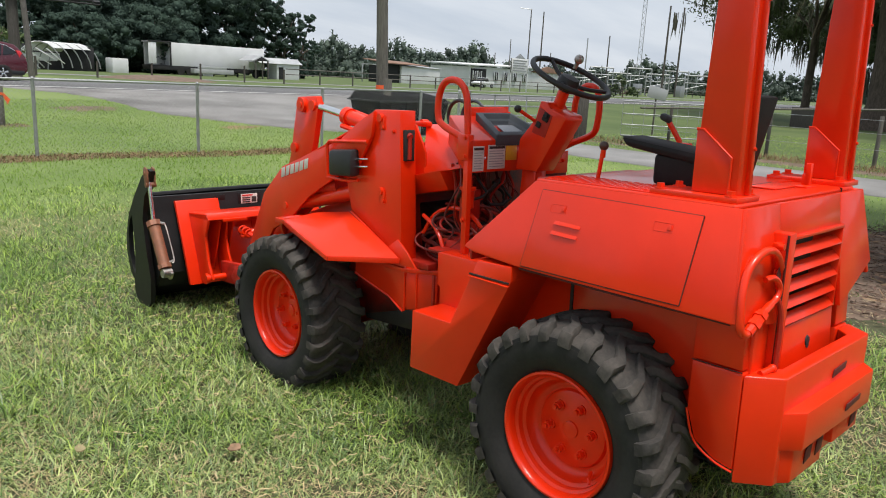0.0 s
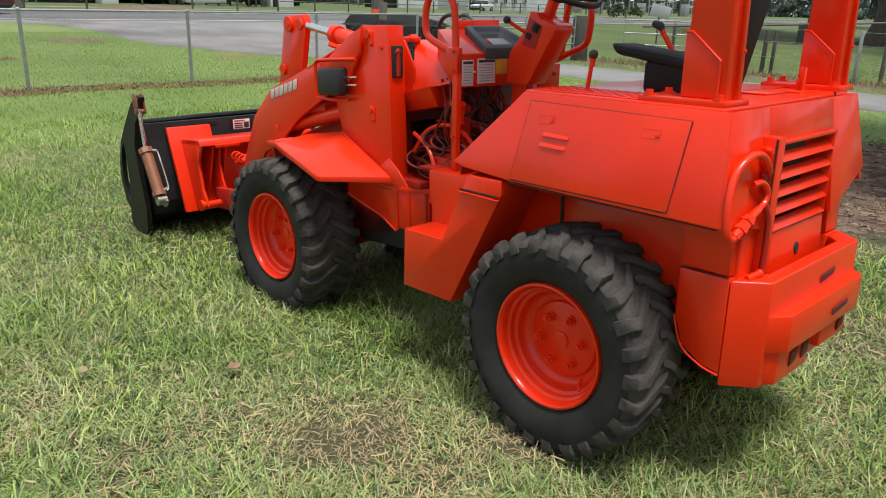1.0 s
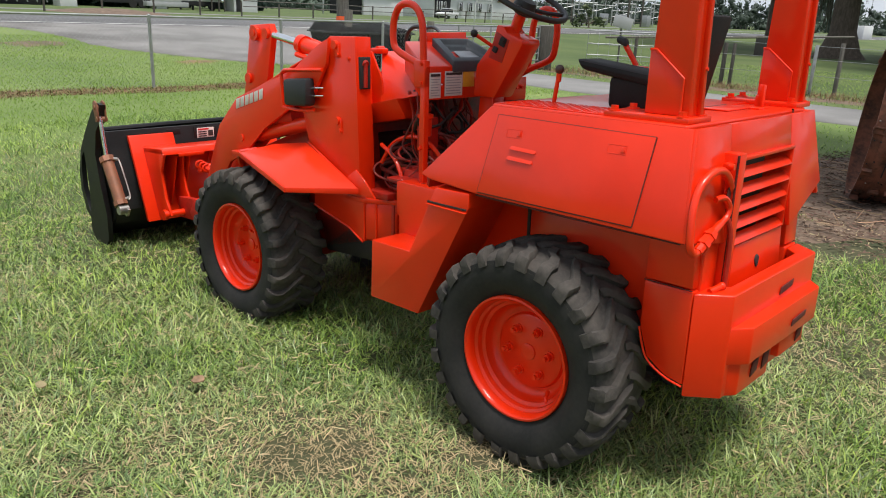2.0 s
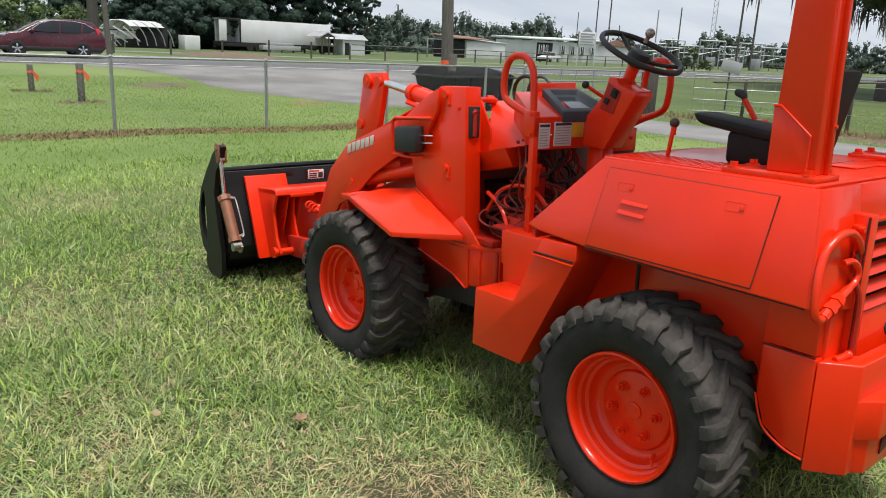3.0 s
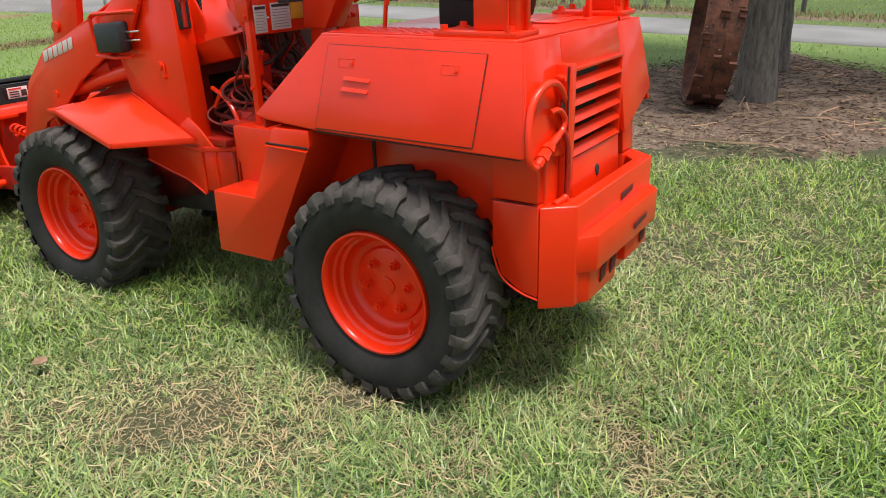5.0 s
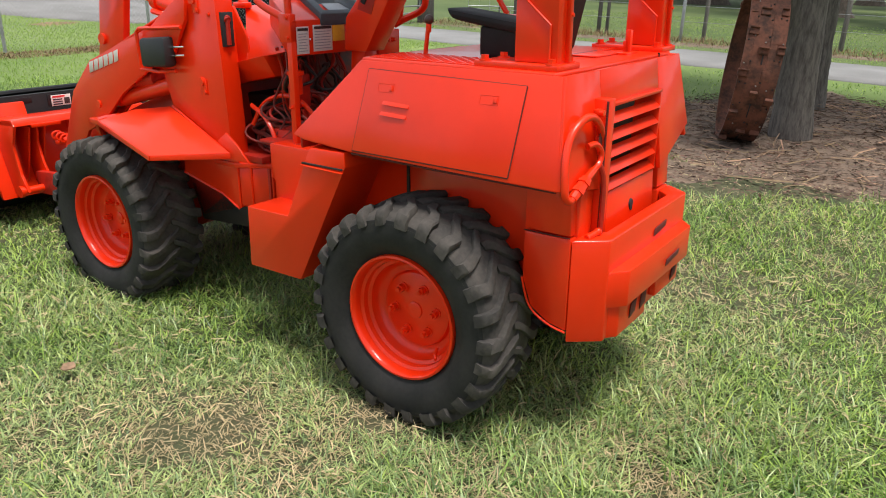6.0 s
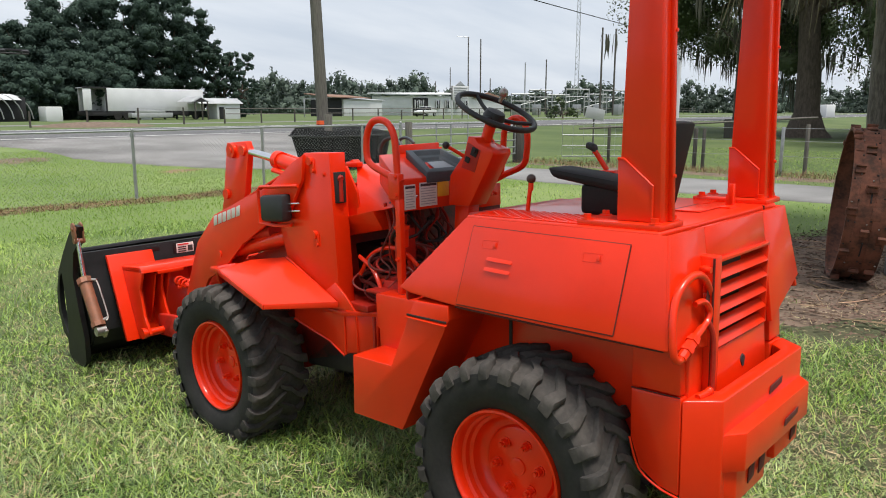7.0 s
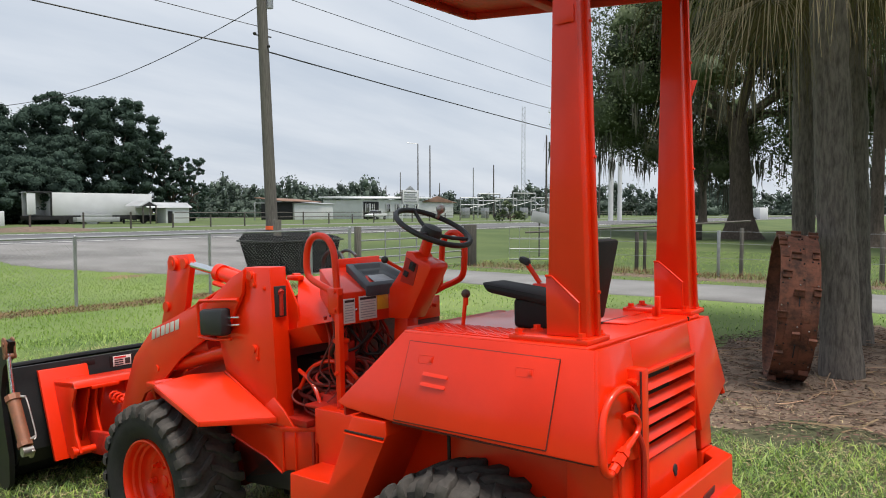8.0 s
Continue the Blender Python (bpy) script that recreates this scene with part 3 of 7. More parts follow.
part("hydraulic_hose", tube(glide([(-0.38, -0.598, 0.990), (-0.345, -0.60, 1.008), (-0.335, -0.60, 1.04), (-0.37, -0.595, 1.072), (-0.41, -0.585, 1.07)], 6), 0.010, 8), ORANGE, loader)
part("drain_hose", tube(glide([(-0.345, -0.60, 1.008), (-0.328, -0.612, 0.95), (-0.325, -0.614, 0.83), (-0.325, -0.612, 0.74)], 6), 0.009, 8), ORANGE_SHADED, loader)

# counterweight
top_plan = [(-0.45, -0.572), (-0.37, -0.672), (0.37, -0.672), (0.45, -0.572), (0.34, -0.572), (0.29, -0.62), (-0.29, -0.62), (-0.34, -0.572)]
cwb = join(
    prism(top_plan, "z", 0.400, 0.765, 0.006, 3),
    box((-0.36, -0.640, 0.45), (0.36, -0.575, 0.600), 0.003),
    prism([(-0.368, -0.668), (-0.300, -0.722), (0.315, -0.722), (0.410, -0.640), (0.30, -0.63), (-0.30, -0.63)], "z", 0.520, 0.650, 0.006, 2),
    prism([(-0.362, -0.655), (-0.305, -0.698), (-0.050, -0.698), (-0.050, -0.64)], "z", 0.400, 0.530, 0.006, 2),
    prism([(0.045, -0.64), (0.045, -0.698), (0.285, -0.698), (0.37, -0.645)], "z", 0.430, 0.530, 0.006, 2))
cw = part("counterweight", cwb, ORANGE, loader, "cast orange counterweight with lightening slots")
# slots are flat dark plates, the shade of each recess in their colour
for (x0, x1, z0, z1, yy) in ((0.03, 0.145, 0.672, 0.708, -0.6735), (0.05, 0.18, 0.560, 0.592, -0.7235), (-0.215, -0.165, 0.440, 0.500, -0.6995), (-0.120, -0.070, 0.440, 0.510, -0.6995), (0.195, 0.245, 0.452, 0.505, -0.6995)):
    part("casting_slot", plate([(x0, yy, z0), (x1, yy, z0 + 0.012), (x1 + 0.008, yy, z1), (x0 + 0.008, yy, z1 - 0.008)], 0.004, 0.001), SEAM, cw)
part("counterweight_pin", join(rod((-0.40, -0.60, 0.768), (-0.34, -0.612, 0.776), 0.011), ball((-0.34, -0.612, 0.776), 0.014)), ORANGE, loader)

# ---- rollover posts and canopy ----
for s in (-1, 1):
    x0, x1 = (-0.442, -0.374) if s < 0 else (0.446, 0.510)
    part("rops_post", join(prism([(-0.328, 1.315), (-0.478, 1.315), (-0.454, 2.62), (-0.378, 2.62)], "x", x0, x1, 0.006, 2)), ORANGE, loader, "square orange rollover post")
    fx = x0 - 0.004
    part("gusset_plate", prism([(-0.330, 1.318), (-0.452, 1.318), (-0.452, 1.430), (-0.352, 1.512), (-0.330, 1.512)], "x", fx, x0 + 0.001, 0.0015), ORANGE, loader)
    weld = [(fx - 0.001, -0.452, 1.325), (fx - 0.001, -0.452, 1.430), (fx - 0.001, -0.352, 1.513), (fx - 0.001, -0.330, 1.514)]
    part("weld_bead", tube(weld, 0.0045, 6), ORANGE, loader)
    part("post_flange", prism([(-0.492, 1.318), (-0.474, 1.318), (-0.450, 2.62), (-0.468, 2.62)], "x", x1 - 0.016, x1 + 0.004, 0.003), ORANGE, loader)
    part("post_base", box((x0 - 0.040, -0.50, 1.296), (x1 + 0.05, -0.20, 1.316), 0.004), ORANGE, loader)
    for bx, by in ((x0 - 0.02, -0.23), (x1 + 0.03, -0.23), (x1 + 0.03, -0.47), (x0 - 0.02, -0.47)):
        part("base_bolt", bolt((bx, by, 1.315), "z", 0.014, 0.018), ORANGE, loader)
    for z in (1.46, 1.90, 2.34):
        part("post_bolt", bolt((x1 - 0.006, -0.490 + 0.0184 * (z - 1.318), z), "-y", 0.006, 0.008), ORANGE, loader)
part("lamp_tab", plate([(0.512, -0.462, 2.27), (0.512, -0.476, 2.20), (0.532, -0.492, 2.27)], 0.004, 0.001), ORANGE, loader)
part("weld_tab", plate([(-0.446, -0.385, 2.33), (-0.446, -0.452, 2.33), (-0.446, -0.452, 2.385), (-0.446, -0.385, 2.375)], 0.004, 0.001), ORANGE, loader)
def roof_z(y):
    return 2.655 + 0.105 * y
cx0, cx1, cy0, cy1 = -0.56, 0.50, -0.62, 0.655
rim_pts = [(cx0, cy0), (cx0, cy1 - 0.05), (cx0 + 0.06, cy1), (cx1 - 0.03, cy1 + 0.0), (cx1, cy1 - 0.03), (cx1, cy0)]
# canopy takes the darker orange, so its underside shade is in the colour
canopy = part("canopy", join(plate([(x, y, roof_z(y) + 0.035) for x, y in rim_pts], -0.02, 0.004)), ORANGE_SHADED, loader, "orange sheet canopy with underside shade painted in")
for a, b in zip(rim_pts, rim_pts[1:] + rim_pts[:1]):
    part("canopy_edge", hexa([(a[0], a[1], roof_z(a[1])), (b[0], b[1], roof_z(b[1])), (b[0] * 0.97, b[1] * 0.97, roof_z(b[1])), (a[0] * 0.97, a[1] * 0.97, roof_z(a[1])), (a[0], a[1], roof_z(a[1]) + 0.045), (b[0], b[1], roof_z(b[1]) + 0.045), (b[0] * 0.97, b[1] * 0.97, roof_z(b[1]) + 0.045), (a[0] * 0.97, a[1] * 0.97, roof_z(a[1]) + 0.045)], 0.003), ORANGE_SHADED, canopy)
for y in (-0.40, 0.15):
    part("canopy_rib", hexa([(cx0 + 0.03, y - 0.03, roof_z(y) - 0.005), (cx1 - 0.03, y - 0.03, roof_z(y) - 0.005), (cx1 - 0.03, y + 0.03, roof_z(y) - 0.002), (cx0 + 0.03, y + 0.03, roof_z(y) - 0.002), (cx0 + 0.03, y - 0.03, roof_z(y) + 0.02), (cx1 - 0.03, y - 0.03, roof_z(y) + 0.02), (cx1 - 0.03, y + 0.03, roof_z(y) + 0.02), (cx0 + 0.03, y + 0.03, roof_z(y) + 0.02)], 0.004), ORANGE_SHADED, canopy)

part("deck_hook", join(box((0.262, -0.420, 1.297), (0.300, -0.395, 1.345), 0.003), box((0.262, -0.425, 1.297), (0.285, -0.405, 1.385), 0.003), box((0.20, -0.44, 1.296), (0.30, -0.39, 1.304), 0.002)), ORANGE, loader)
part("filler_cover", box((0.02, -0.40, 1.298), (0.25, -0.25, 1.304), 0.003), ORANGE, loader)
part("deck_gap", box((-0.05, -0.302, 1.2975), (0.24, -0.295, 1.3045), 0), GREASE, loader)
part("corner_gap", box((0.36, -0.508, 1.20), (0.366, -0.500, 1.298), 0), GREASE, loader)

# ---- seat and levers ----
seat = part("seat_base", join(box((-0.235, -0.30, 1.295), (-0.06, -0.055, 1.41), 0.02, 3)), VINYL, loader, "black vinyl operator seat")
part("seat_cushion", hexa([(-0.25, -0.34, 1.365), (-0.05, -0.34, 1.365), (-0.06, 0.06, 1.425), (-0.245, 0.06, 1.425), (-0.245, -0.34, 1.41), (-0.055, -0.34, 1.41), (-0.07, 0.10, 1.465), (-0.235, 0.10, 1.465)], 0.018), VINYL, seat)
part("seat_back", hexa([(-0.25, -0.345, 1.33), (-0.05, -0.345, 1.33), (-0.05, -0.285, 1.33), (-0.25, -0.285, 1.33), (-0.25, -0.405, 1.622), (-0.04, -0.405, 1.622), (-0.04, -0.355, 1.628), (-0.25, -0.355, 1.628)], 0.012), VINYL, seat)
part("hand_lever", join(rod((-0.30, 0.132, 1.295), (-0.298, 0.118, 1.41), 0.008), rod((-0.298, 0.118, 1.38), (-0.298, 0.117, 1.41), 0.010)), ORANGE, loader)
part("lever_knob", ball((-0.298, 0.116, 1.424), 0.018), COPPERBALL, loader)
part("side_lever", join(rod((0.18, 0.06, 1.30), (0.18, 0.075, 1.43), 0.011), rod((0.18, 0.075, 1.43), (0.165, 0.125, 1.51), 0.011), box((0.155, 0.03, 1.297), (0.205, 0.10, 1.43), 0.006)), ORANGE, loader)
part("lever_knob", hexa([(0.145, 0.115, 1.500), (0.180, 0.11, 1.500), (0.180, 0.16, 1.520), (0.145, 0.165, 1.520), (0.145, 0.12, 1.535), (0.18, 0.115, 1.535), (0.18, 0.155, 1.550), (0.145, 0.16, 1.550)], 0.012), BLACKP, loader)

# ---- step and platform ----
part("step_box", prism([(0.850, 0.662), (0.858, 0.397), (0.556, 0.400), (0.290, 0.905), (0.292, 0.962), (0.468, 0.958), (0.612, 0.664)], "x", -0.582, -0.34, 0.004), ORANGE, loader, "folded orange boarding step with a slanting stringer")
part("step_riser", prism([(0.55, 0.60), (0.868, 0.60), (0.868, 0.735), (0.886, 0.745), (0.886, 0.892), (0.870, 0.897), (0.55, 0.897)], "x", -0.406, -0.27, 0.004), ORANGE, loader)
part("step_slit", join(box((-0.588, 0.300, 0.893), (-0.578, 0.508, 0.900), 0.001)), GREASE, loader)
part("step_lip", plate([(-0.583, 0.508, 0.892), (-0.583, 0.296, 0.888), (-0.596, 0.296, 0.886), (-0.596, 0.508, 0.890)], 0.004, 0.001), ORANGE, loader)
part("platform", prism([(-0.578, 0.30), (-0.578, 0.465), (-0.40, 0.50), (0.50, 0.50), (0.50, 0.30)], "z", 0.940, 0.960, 0.003), ORANGE, loader)
fl = []
for i in range(14):
    for j in range(12):
        fl.append(obox(pose(-0.36 + 0.022 * i, 0.52 + 0.024 * j, 0.898, 0, 0, 45 if (i + j) % 2 else -45), (0.018, 0.0045, 0.004), 0))
part("platform_floor", join(box((-0.38, 0.42, 0.885), (0.45, 0.98, 0.896), 0.002), *fl), ORANGE_SHADED, loader, "tread plate floor under the pedals")
part("pedal", join(lathe([(-0.004, 0.038), (0.004, 0.038)], (-0.18, 0.66, 1.075), "y", 20), rod((-0.18, 0.68, 1.07), (-0.16, 0.80, 1.02), 0.008)), BLACKP, loader)

# ---- console and steering ----
part("dash_frame", join(
    box((-0.352, 0.772, 0.894), (-0.322, 0.802, 1.40), 0.004),
    box((-0.345, 0.79, 1.255), (0.11, 0.81, 1.392), 0.004),
    hexa([(-0.345, 0.80, 1.26), (0.11, 0.80, 1.26), (0.20, 1.06, 1.36), (-0.20, 1.06, 1.36), (-0.345, 0.79, 1.398), (0.11, 0.79, 1.398), (0.20, 1.06, 1.497), (-0.20, 1.06, 1.497)], 0.006)), ORANGE, loader, "orange instrument console")
# instrument tray: a shallow grey tub on the sloping top
def tray(u, v, h):
    return (-0.166 + 0.056 * v + (0.356 - 0.046 * v) * u, 0.783 + 0.222 * v, 1.392 + 0.092 * v + h)
bm = bmesh.new()
def ringv(k, h, sh=0.0):
    return [bm.verts.new(tray(u, v, h)) for u, v in ((k, k + sh), (1 - k, k + sh), (0.92 - k, 1 - k), (0.10 + k, 1 - k))]
rings = [ringv(0, -0.02), ringv(0, 0.028), ringv(0.10, 0.034), ringv(0.14, 0.012), ringv(0.20, 0.010), ringv(0.24, -0.004)]
for p, q in zip(rings, rings[1:]):
    for i in range(4):
        bm.faces.new((p[i], p[(i + 1) % 4], q[(i + 1) % 4], q[i]))
bm.faces.new(rings[-1])
part("instrument_tray", bevel(bm, 0.004), GREYP, loader, "faded grey plastic instrument tub")
part("dial_glass", plate([tray(0.32, 0.30, 0.004), tray(0.72, 0.30, 0.004), tray(0.68, 0.62, 0.004), tray(0.34, 0.62, 0.004)], 0.003, 0.001), SILT, loader)
part("console_shield", join(plate([(-0.085, 1.05, 1.535), (0.205, 1.05, 1.540), (0.205, 1.05, 1.47), (-0.11, 1.05, 1.47)], 0.012), plate([(-0.085, 1.05, 1.535), (-0.11, 1.05, 1.47), (-0.16, 0.98, 1.47)], 0.008)), ORANGE, loader)
for x0, x1, z0, z1 in ((-0.308, -0.238, 1.262, 1.372), (-0.212, -0.098, 1.268, 1.376)):
    dc = part("warning_label", box((x0, 0.786, z0), (x1, 0.789, z1), 0.0005), DECAL, loader, "white printed warning label")
    part("label_heading", box((x0 + 0.006, 0.784, z1 - 0.017), (x1 - 0.006, 0.7865, z1 - 0.006), 0), INK, dc)
    for k in range(7):
        part("label_line", box((x0 + 0.008, 0.7845, z0 + 0.010 + 0.0115 * k), (x1 - 0.010 - 0.008 * (k % 2), 0.7865, z0 + 0.0135 + 0.0115 * k), 0), SILT, dc)
part("yellow_label", box((-0.094, 0.785, 1.305), (-0.02, 0.789, 1.376), 0.0005), YELLOW, loader)
part("label_screw", bolt((-0.226, 0.789, 1.318), "-y", 0.006, 0.008), CHROME, loader)

part("steering_tower", join(
    prism([(0.612, 1.578), (0.575, 1.572), (0.555, 1.545), (0.475, 1.520), (0.470, 1.500), (0.612, 1.268), (0.735, 1.268), (0.722, 1.404), (0.635, 1.503)], "x", -0.080, 0.045, 0.006),
    hexa([(-0.04, 0.66, 0.90), (0.02, 0.66, 0.90), (0.02, 0.76, 0.90), (-0.04, 0.76, 0.90), (-0.05, 0.64, 1.29), (0.03, 0.64, 1.29), (0.03, 0.72, 1.29), (-0.05, 0.72, 1.29)], 0.006)), ORANGE, loader, "orange slanting steering column housing")
sw = plate([(-0.0805, 0.575, 1.42), (-0.0805, 0.650, 1.44), (-0.0805, 0.610, 1.55), (-0.0805, 0.540, 1.515)], -0.003, 0.001)
part("switch_plate", sw, ORANGE_SHADED, loader)
part("key_switch", join(obox(pose(-0.086, 0.572, 1.508, 25), (0.010, 0.034, 0.038)), obox(pose(-0.086, 0.612, 1.475, 25), (0.010, 0.026, 0.026)), rod((-0.086, 0.565, 1.512), (-0.105, 0.56, 1.516), 0.008)), SHADE, loader)
part("steering_column", join(rod((0.0, 0.60, 1.50), (0.0, 0.548, 1.625), 0.026, 16)), ORANGE, loader)
SWC = Vector((0.01, 0.525, 1.680))
swn = Vector((0.05, -0.46, 0.88)).normalized()
ux = Vector((1, 0, 0)); uy = swn.cross(ux)
ringp = [SWC + (ux * math.cos(2 * math.pi * k / 48) + uy * math.sin(2 * math.pi * k / 48)) * 0.178 for k in range(48)]
stw = part("steering_wheel", tube(ringp, 0.0125, 12, True), BLACKP, loader, "worn black steering wheel with a spinner knob")
part("wheel_hub", join(lathe([(-0.01, 0.028), (0.0, 0.048), (0.03, 0.050), (0.055, 0.042), (0.062, 0.02)], (0, 0, 0), "z", 20)), BLACKP, stw)
hubob = stw.children[0]
hubob.matrix_local = Matrix.Translation(SWC - swn * 0.055) @ swn.to_track_quat("Z", "Y").to_matrix().to_4x4()
for a in (75, 195, 315):
    d = ux * math.cos(radians(a)) + uy * math.sin(radians(a))
    part("spoke", tube([SWC - swn * 0.03 + d * 0.02, SWC - swn * 0.02 + d * 0.10, SWC + d * 0.175], 0.009, 8), BLACKP, stw)
kp = SWC + (ux * math.cos(radians(36)) + uy * math.sin(radians(36))) * 0.165
part("spinner_knob", join(rod(kp, kp + swn * 0.035, 0.010), ball(kp + swn * 0.045, 0.022)), STEEL, stw)
part("column_lever", join(rod((-0.05, 0.62, 1.47), (-0.14, 0.68, 1.535), 0.008)), ORANGE, loader)
part("lever_knob", ball((-0.145, 0.684, 1.54), 0.017), BLACKP, loader)
part("light_switch_panel", join(box((0.11, 0.70, 1.24), (0.26, 0.73, 1.345), 0.004), bolt((0.17, 0.70, 1.30), "-y", 0.008, 0.02), bolt((0.21, 0.70, 1.30), "-y", 0.008, 0.02), bolt((0.15, 0.70, 1.29), "-y", 0.006, 0.02)), ORANGE, loader)
# bulkhead and kick panel carry the under-console shade in their colour
part("firewall", box((-0.14, 0.985, 0.89), (0.28, 1.0, 1.30), 0.003), GRIME_SHADED, loader, "grimy bulkhead with shade under the console painted in")
part("kick_panel", join(plate([(0.10, 0.72, 1.24), (0.28, 0.72, 1.24), (0.28, 0.70, 0.90), (0.10, 0.72, 0.90)], 0.008)), GRIME_SHADED, loader)
# grab hoops either side of the console
part("grab_hoop", tube(glide([(-0.335, 0.775, 1.385), (-0.335, 0.82, 1.405), (-0.335, 0.955, 1.455), (-0.335, 0.99, 1.50), (-0.335, 0.985, 1.59), (-0.335, 0.945, 1.647), (-0.335, 0.87, 1.650), (-0.335, 0.818, 1.60), (-0.335, 0.802, 1.50), (-0.335, 0.795, 1.30)], 5), 0.0155, 10), ORANGE, loader, "bent orange tube grab hoop")
part("grab_hoop", tube(glide([(0.275, 0.74, 1.36), (0.28, 0.69, 1.385), (0.28, 0.585, 1.43), (0.28, 0.560, 1.49), (0.28, 0.558, 1.59), (0.28, 0.590, 1.645), (0.28, 0.645, 1.648), (0.28, 0.688, 1.60), (0.28, 0.70, 1.50), (0.275, 0.71, 1.38)], 5), 0.0155, 10), ORANGE, loader, "bent orange tube grab hoop")
part("hoop_bracket", box((-0.355, 0.772, 1.31), (-0.320, 0.84, 1.425), 0.006), ORANGE, loader)
for bz in (1.41, 1.33, 1.05):
    part("bracket_bolt", bolt((-0.353, 0.79, bz), "-x", 0.008, 0.012), ORANGE, loader)
# cables and hoses under the console
rng = random.Random(4)
for k in range(26):
    x = -0.27 + 0.015 * k
    y0 = 0.84 + rng.uniform(0.0, 0.12)
    pts = [(x, y0 + 0.03, 1.28)]
    for z in (1.20, 1.12, 1.04, 0.97):
        x += rng.uniform(-.035, .045)
        pts.append((x, y0 + rng.uniform(-.035, .05), z + rng.uniform(-.02, .02)))
    pts.append((x + rng.uniform(-.05, .05), y0 + 0.02, 0.905))
    part("cable", tube(glide(pts, 4), rng.choice((0.0028, 0.0035, 0.005, 0.008)), 6), rng.choice((HOSE, HOSE, ORANGE_SHADED, GRIME_SHADED, GRIME_SHADED)), loader)
for k in range(7):
    c = Vector((-0.16 + rng.uniform(-.10, .12), 0.86 + rng.uniform(-.03, .06), 1.10 + rng.uniform(-.09, .10)))
    pts = [c + Vector((rng.uniform(-.01, .01) + 0.07 * math.cos(a), 0.03 * math.sin(2 * a), 0.06 * math.sin(a))) for a in np.linspace(rng.uniform(0, 6), rng.uniform(7, 10), 14)]
    part("hydraulic_hose", tube(pts, rng.choice((0.007, 0.009)), 8), rng.choice((HOSE, ORANGE_SHADED, GREASE)), loader)
part("filter_bowl", join(lathe([(-0.05, 0.020), (-0.045, 0.028), (0.03, 0.030), (0.035, 0.036), (0.05, 0.036), (0.055, 0.015)], (-0.285, 0.83, 1.14), "z", 18), rod((-0.285, 0.83, 1.19), (-0.285, 0.83, 1.25), 0.010)), ORANGE, loader, "orange painted filter bowl")
nrm = Vector((-0.72, -0.55, 0.42)).normalized()
# hoses mostly in darkened reds, the bay's shade painted into them
for k in range(14):
    c = Vector((-0.165 + rng.uniform(-.04, .05), 0.975 + rng.uniform(-.06, .08), 0.945 + rng.uniform(-.07, .10)))
    ax = (nrm + Vector((rng.uniform(-.6, .6), rng.uniform(-.5, .5), rng.uniform(-.4, .6)))).normalized()
    e1 = ax.cross(Vector((0, 0, 1))).normalized(); e2 = ax.cross(e1)
    r0, a0, span = rng.uniform(0.06, 0.135), rng.uniform(0, 6.3), rng.uniform(2.4, 4.6)
    pts = [c + (e1 * math.cos(a0 + span * t / 18) * 1.3 + e2 * math.sin(a0 + span * t / 18) * 0.75) * r0 * (1 + 0.16 * math.sin(2 * a0 + 0.5 * t)) + ax * 0.006 * t for t in range(19)]
    part("hydraulic_hose", tube(pts, rng.choice((0.006, 0.008, 0.010)), 8), (HOSE, GRIME_SHADED, HOSE, ORANGE_SHADED, GRIME_SHADED)[k % 5], loader)
part("hose_loop", tube(glide([(-0.28, 1.13, 0.93), (-0.27, 1.06, 1.03), (-0.26, 0.95, 1.075), (-0.25, 0.85, 1.06), (-0.22, 0.80, 1.00)], 6), 0.010, 8), ORANGE, loader)
part("hose_loop", tube(glide([(-0.29, 1.12, 1.02), (-0.30, 1.03, 0.98), (-0.31, 0.97, 0.92), (-0.32, 0.93, 0.84)], 6), 0.010, 8), ORANGE, loader)
part("valve_block", join(box((-0.27, 0.84, 1.03), (-0.19, 0.90, 1.17), 0.006), rod((-0.25, 0.87, 1.16), (-0.25, 0.87, 1.22), 0.014), rod((-0.21, 0.87, 1.02), (-0.19, 0.86, 0.95), 0.012)), ORANGE_SHADED, loader)

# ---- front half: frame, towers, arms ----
part("front_frame", join(prism([(1.02, 0.56), (1.02, 0.785), (1.62, 0.785), (2.5, 0.70), (2.5, 0.42), (1.55, 0.42), (1.16, 0.535)], "x", -0.30, 0.30, 0.006), box((-0.34, 1.02, 0.768), (0.34, 1.30, 0.80), 0.004)), ORANGE_SHADED, loader, "orange front frame")
part("hinge_block", join(prism([(1.14, 0.735), (1.16, 0.545), (1.27, 0.60), (1.55, 0.665), (1.55, 0.79), (1.14, 0.79)], "x", -0.372, -0.12, 0.004), prism([(-0.372, 1.145), (-0.285, 1.012), (-0.12, 1.012), (-0.12, 1.145)], "z", 0.560, 0.742, 0.004)), ORANGE, loader, "orange articulation hinge block")
part("hinge_lid", join(prism([(-0.385, 1.155), (-0.29, 1.0), (-0.12, 1.0), (-0.12, 1.30), (-0.385, 1.30)], "z", 0.742, 0.765, 0.003)), ORANGE, loader)
for hx, hy in ((-0.376, 1.148), (-0.345, 1.095)):
    part("weld_bead", tube([(hx, hy, 0.552), (hx, hy, 0.742)], 0.006, 6), ORANGE, loader)
part("frame_edge_weld", tube([(-0.374, 1.16, 0.543), (-0.374, 1.27, 0.598), (-0.374, 1.55, 0.663)], 0.005, 6), ORANGE, loader)
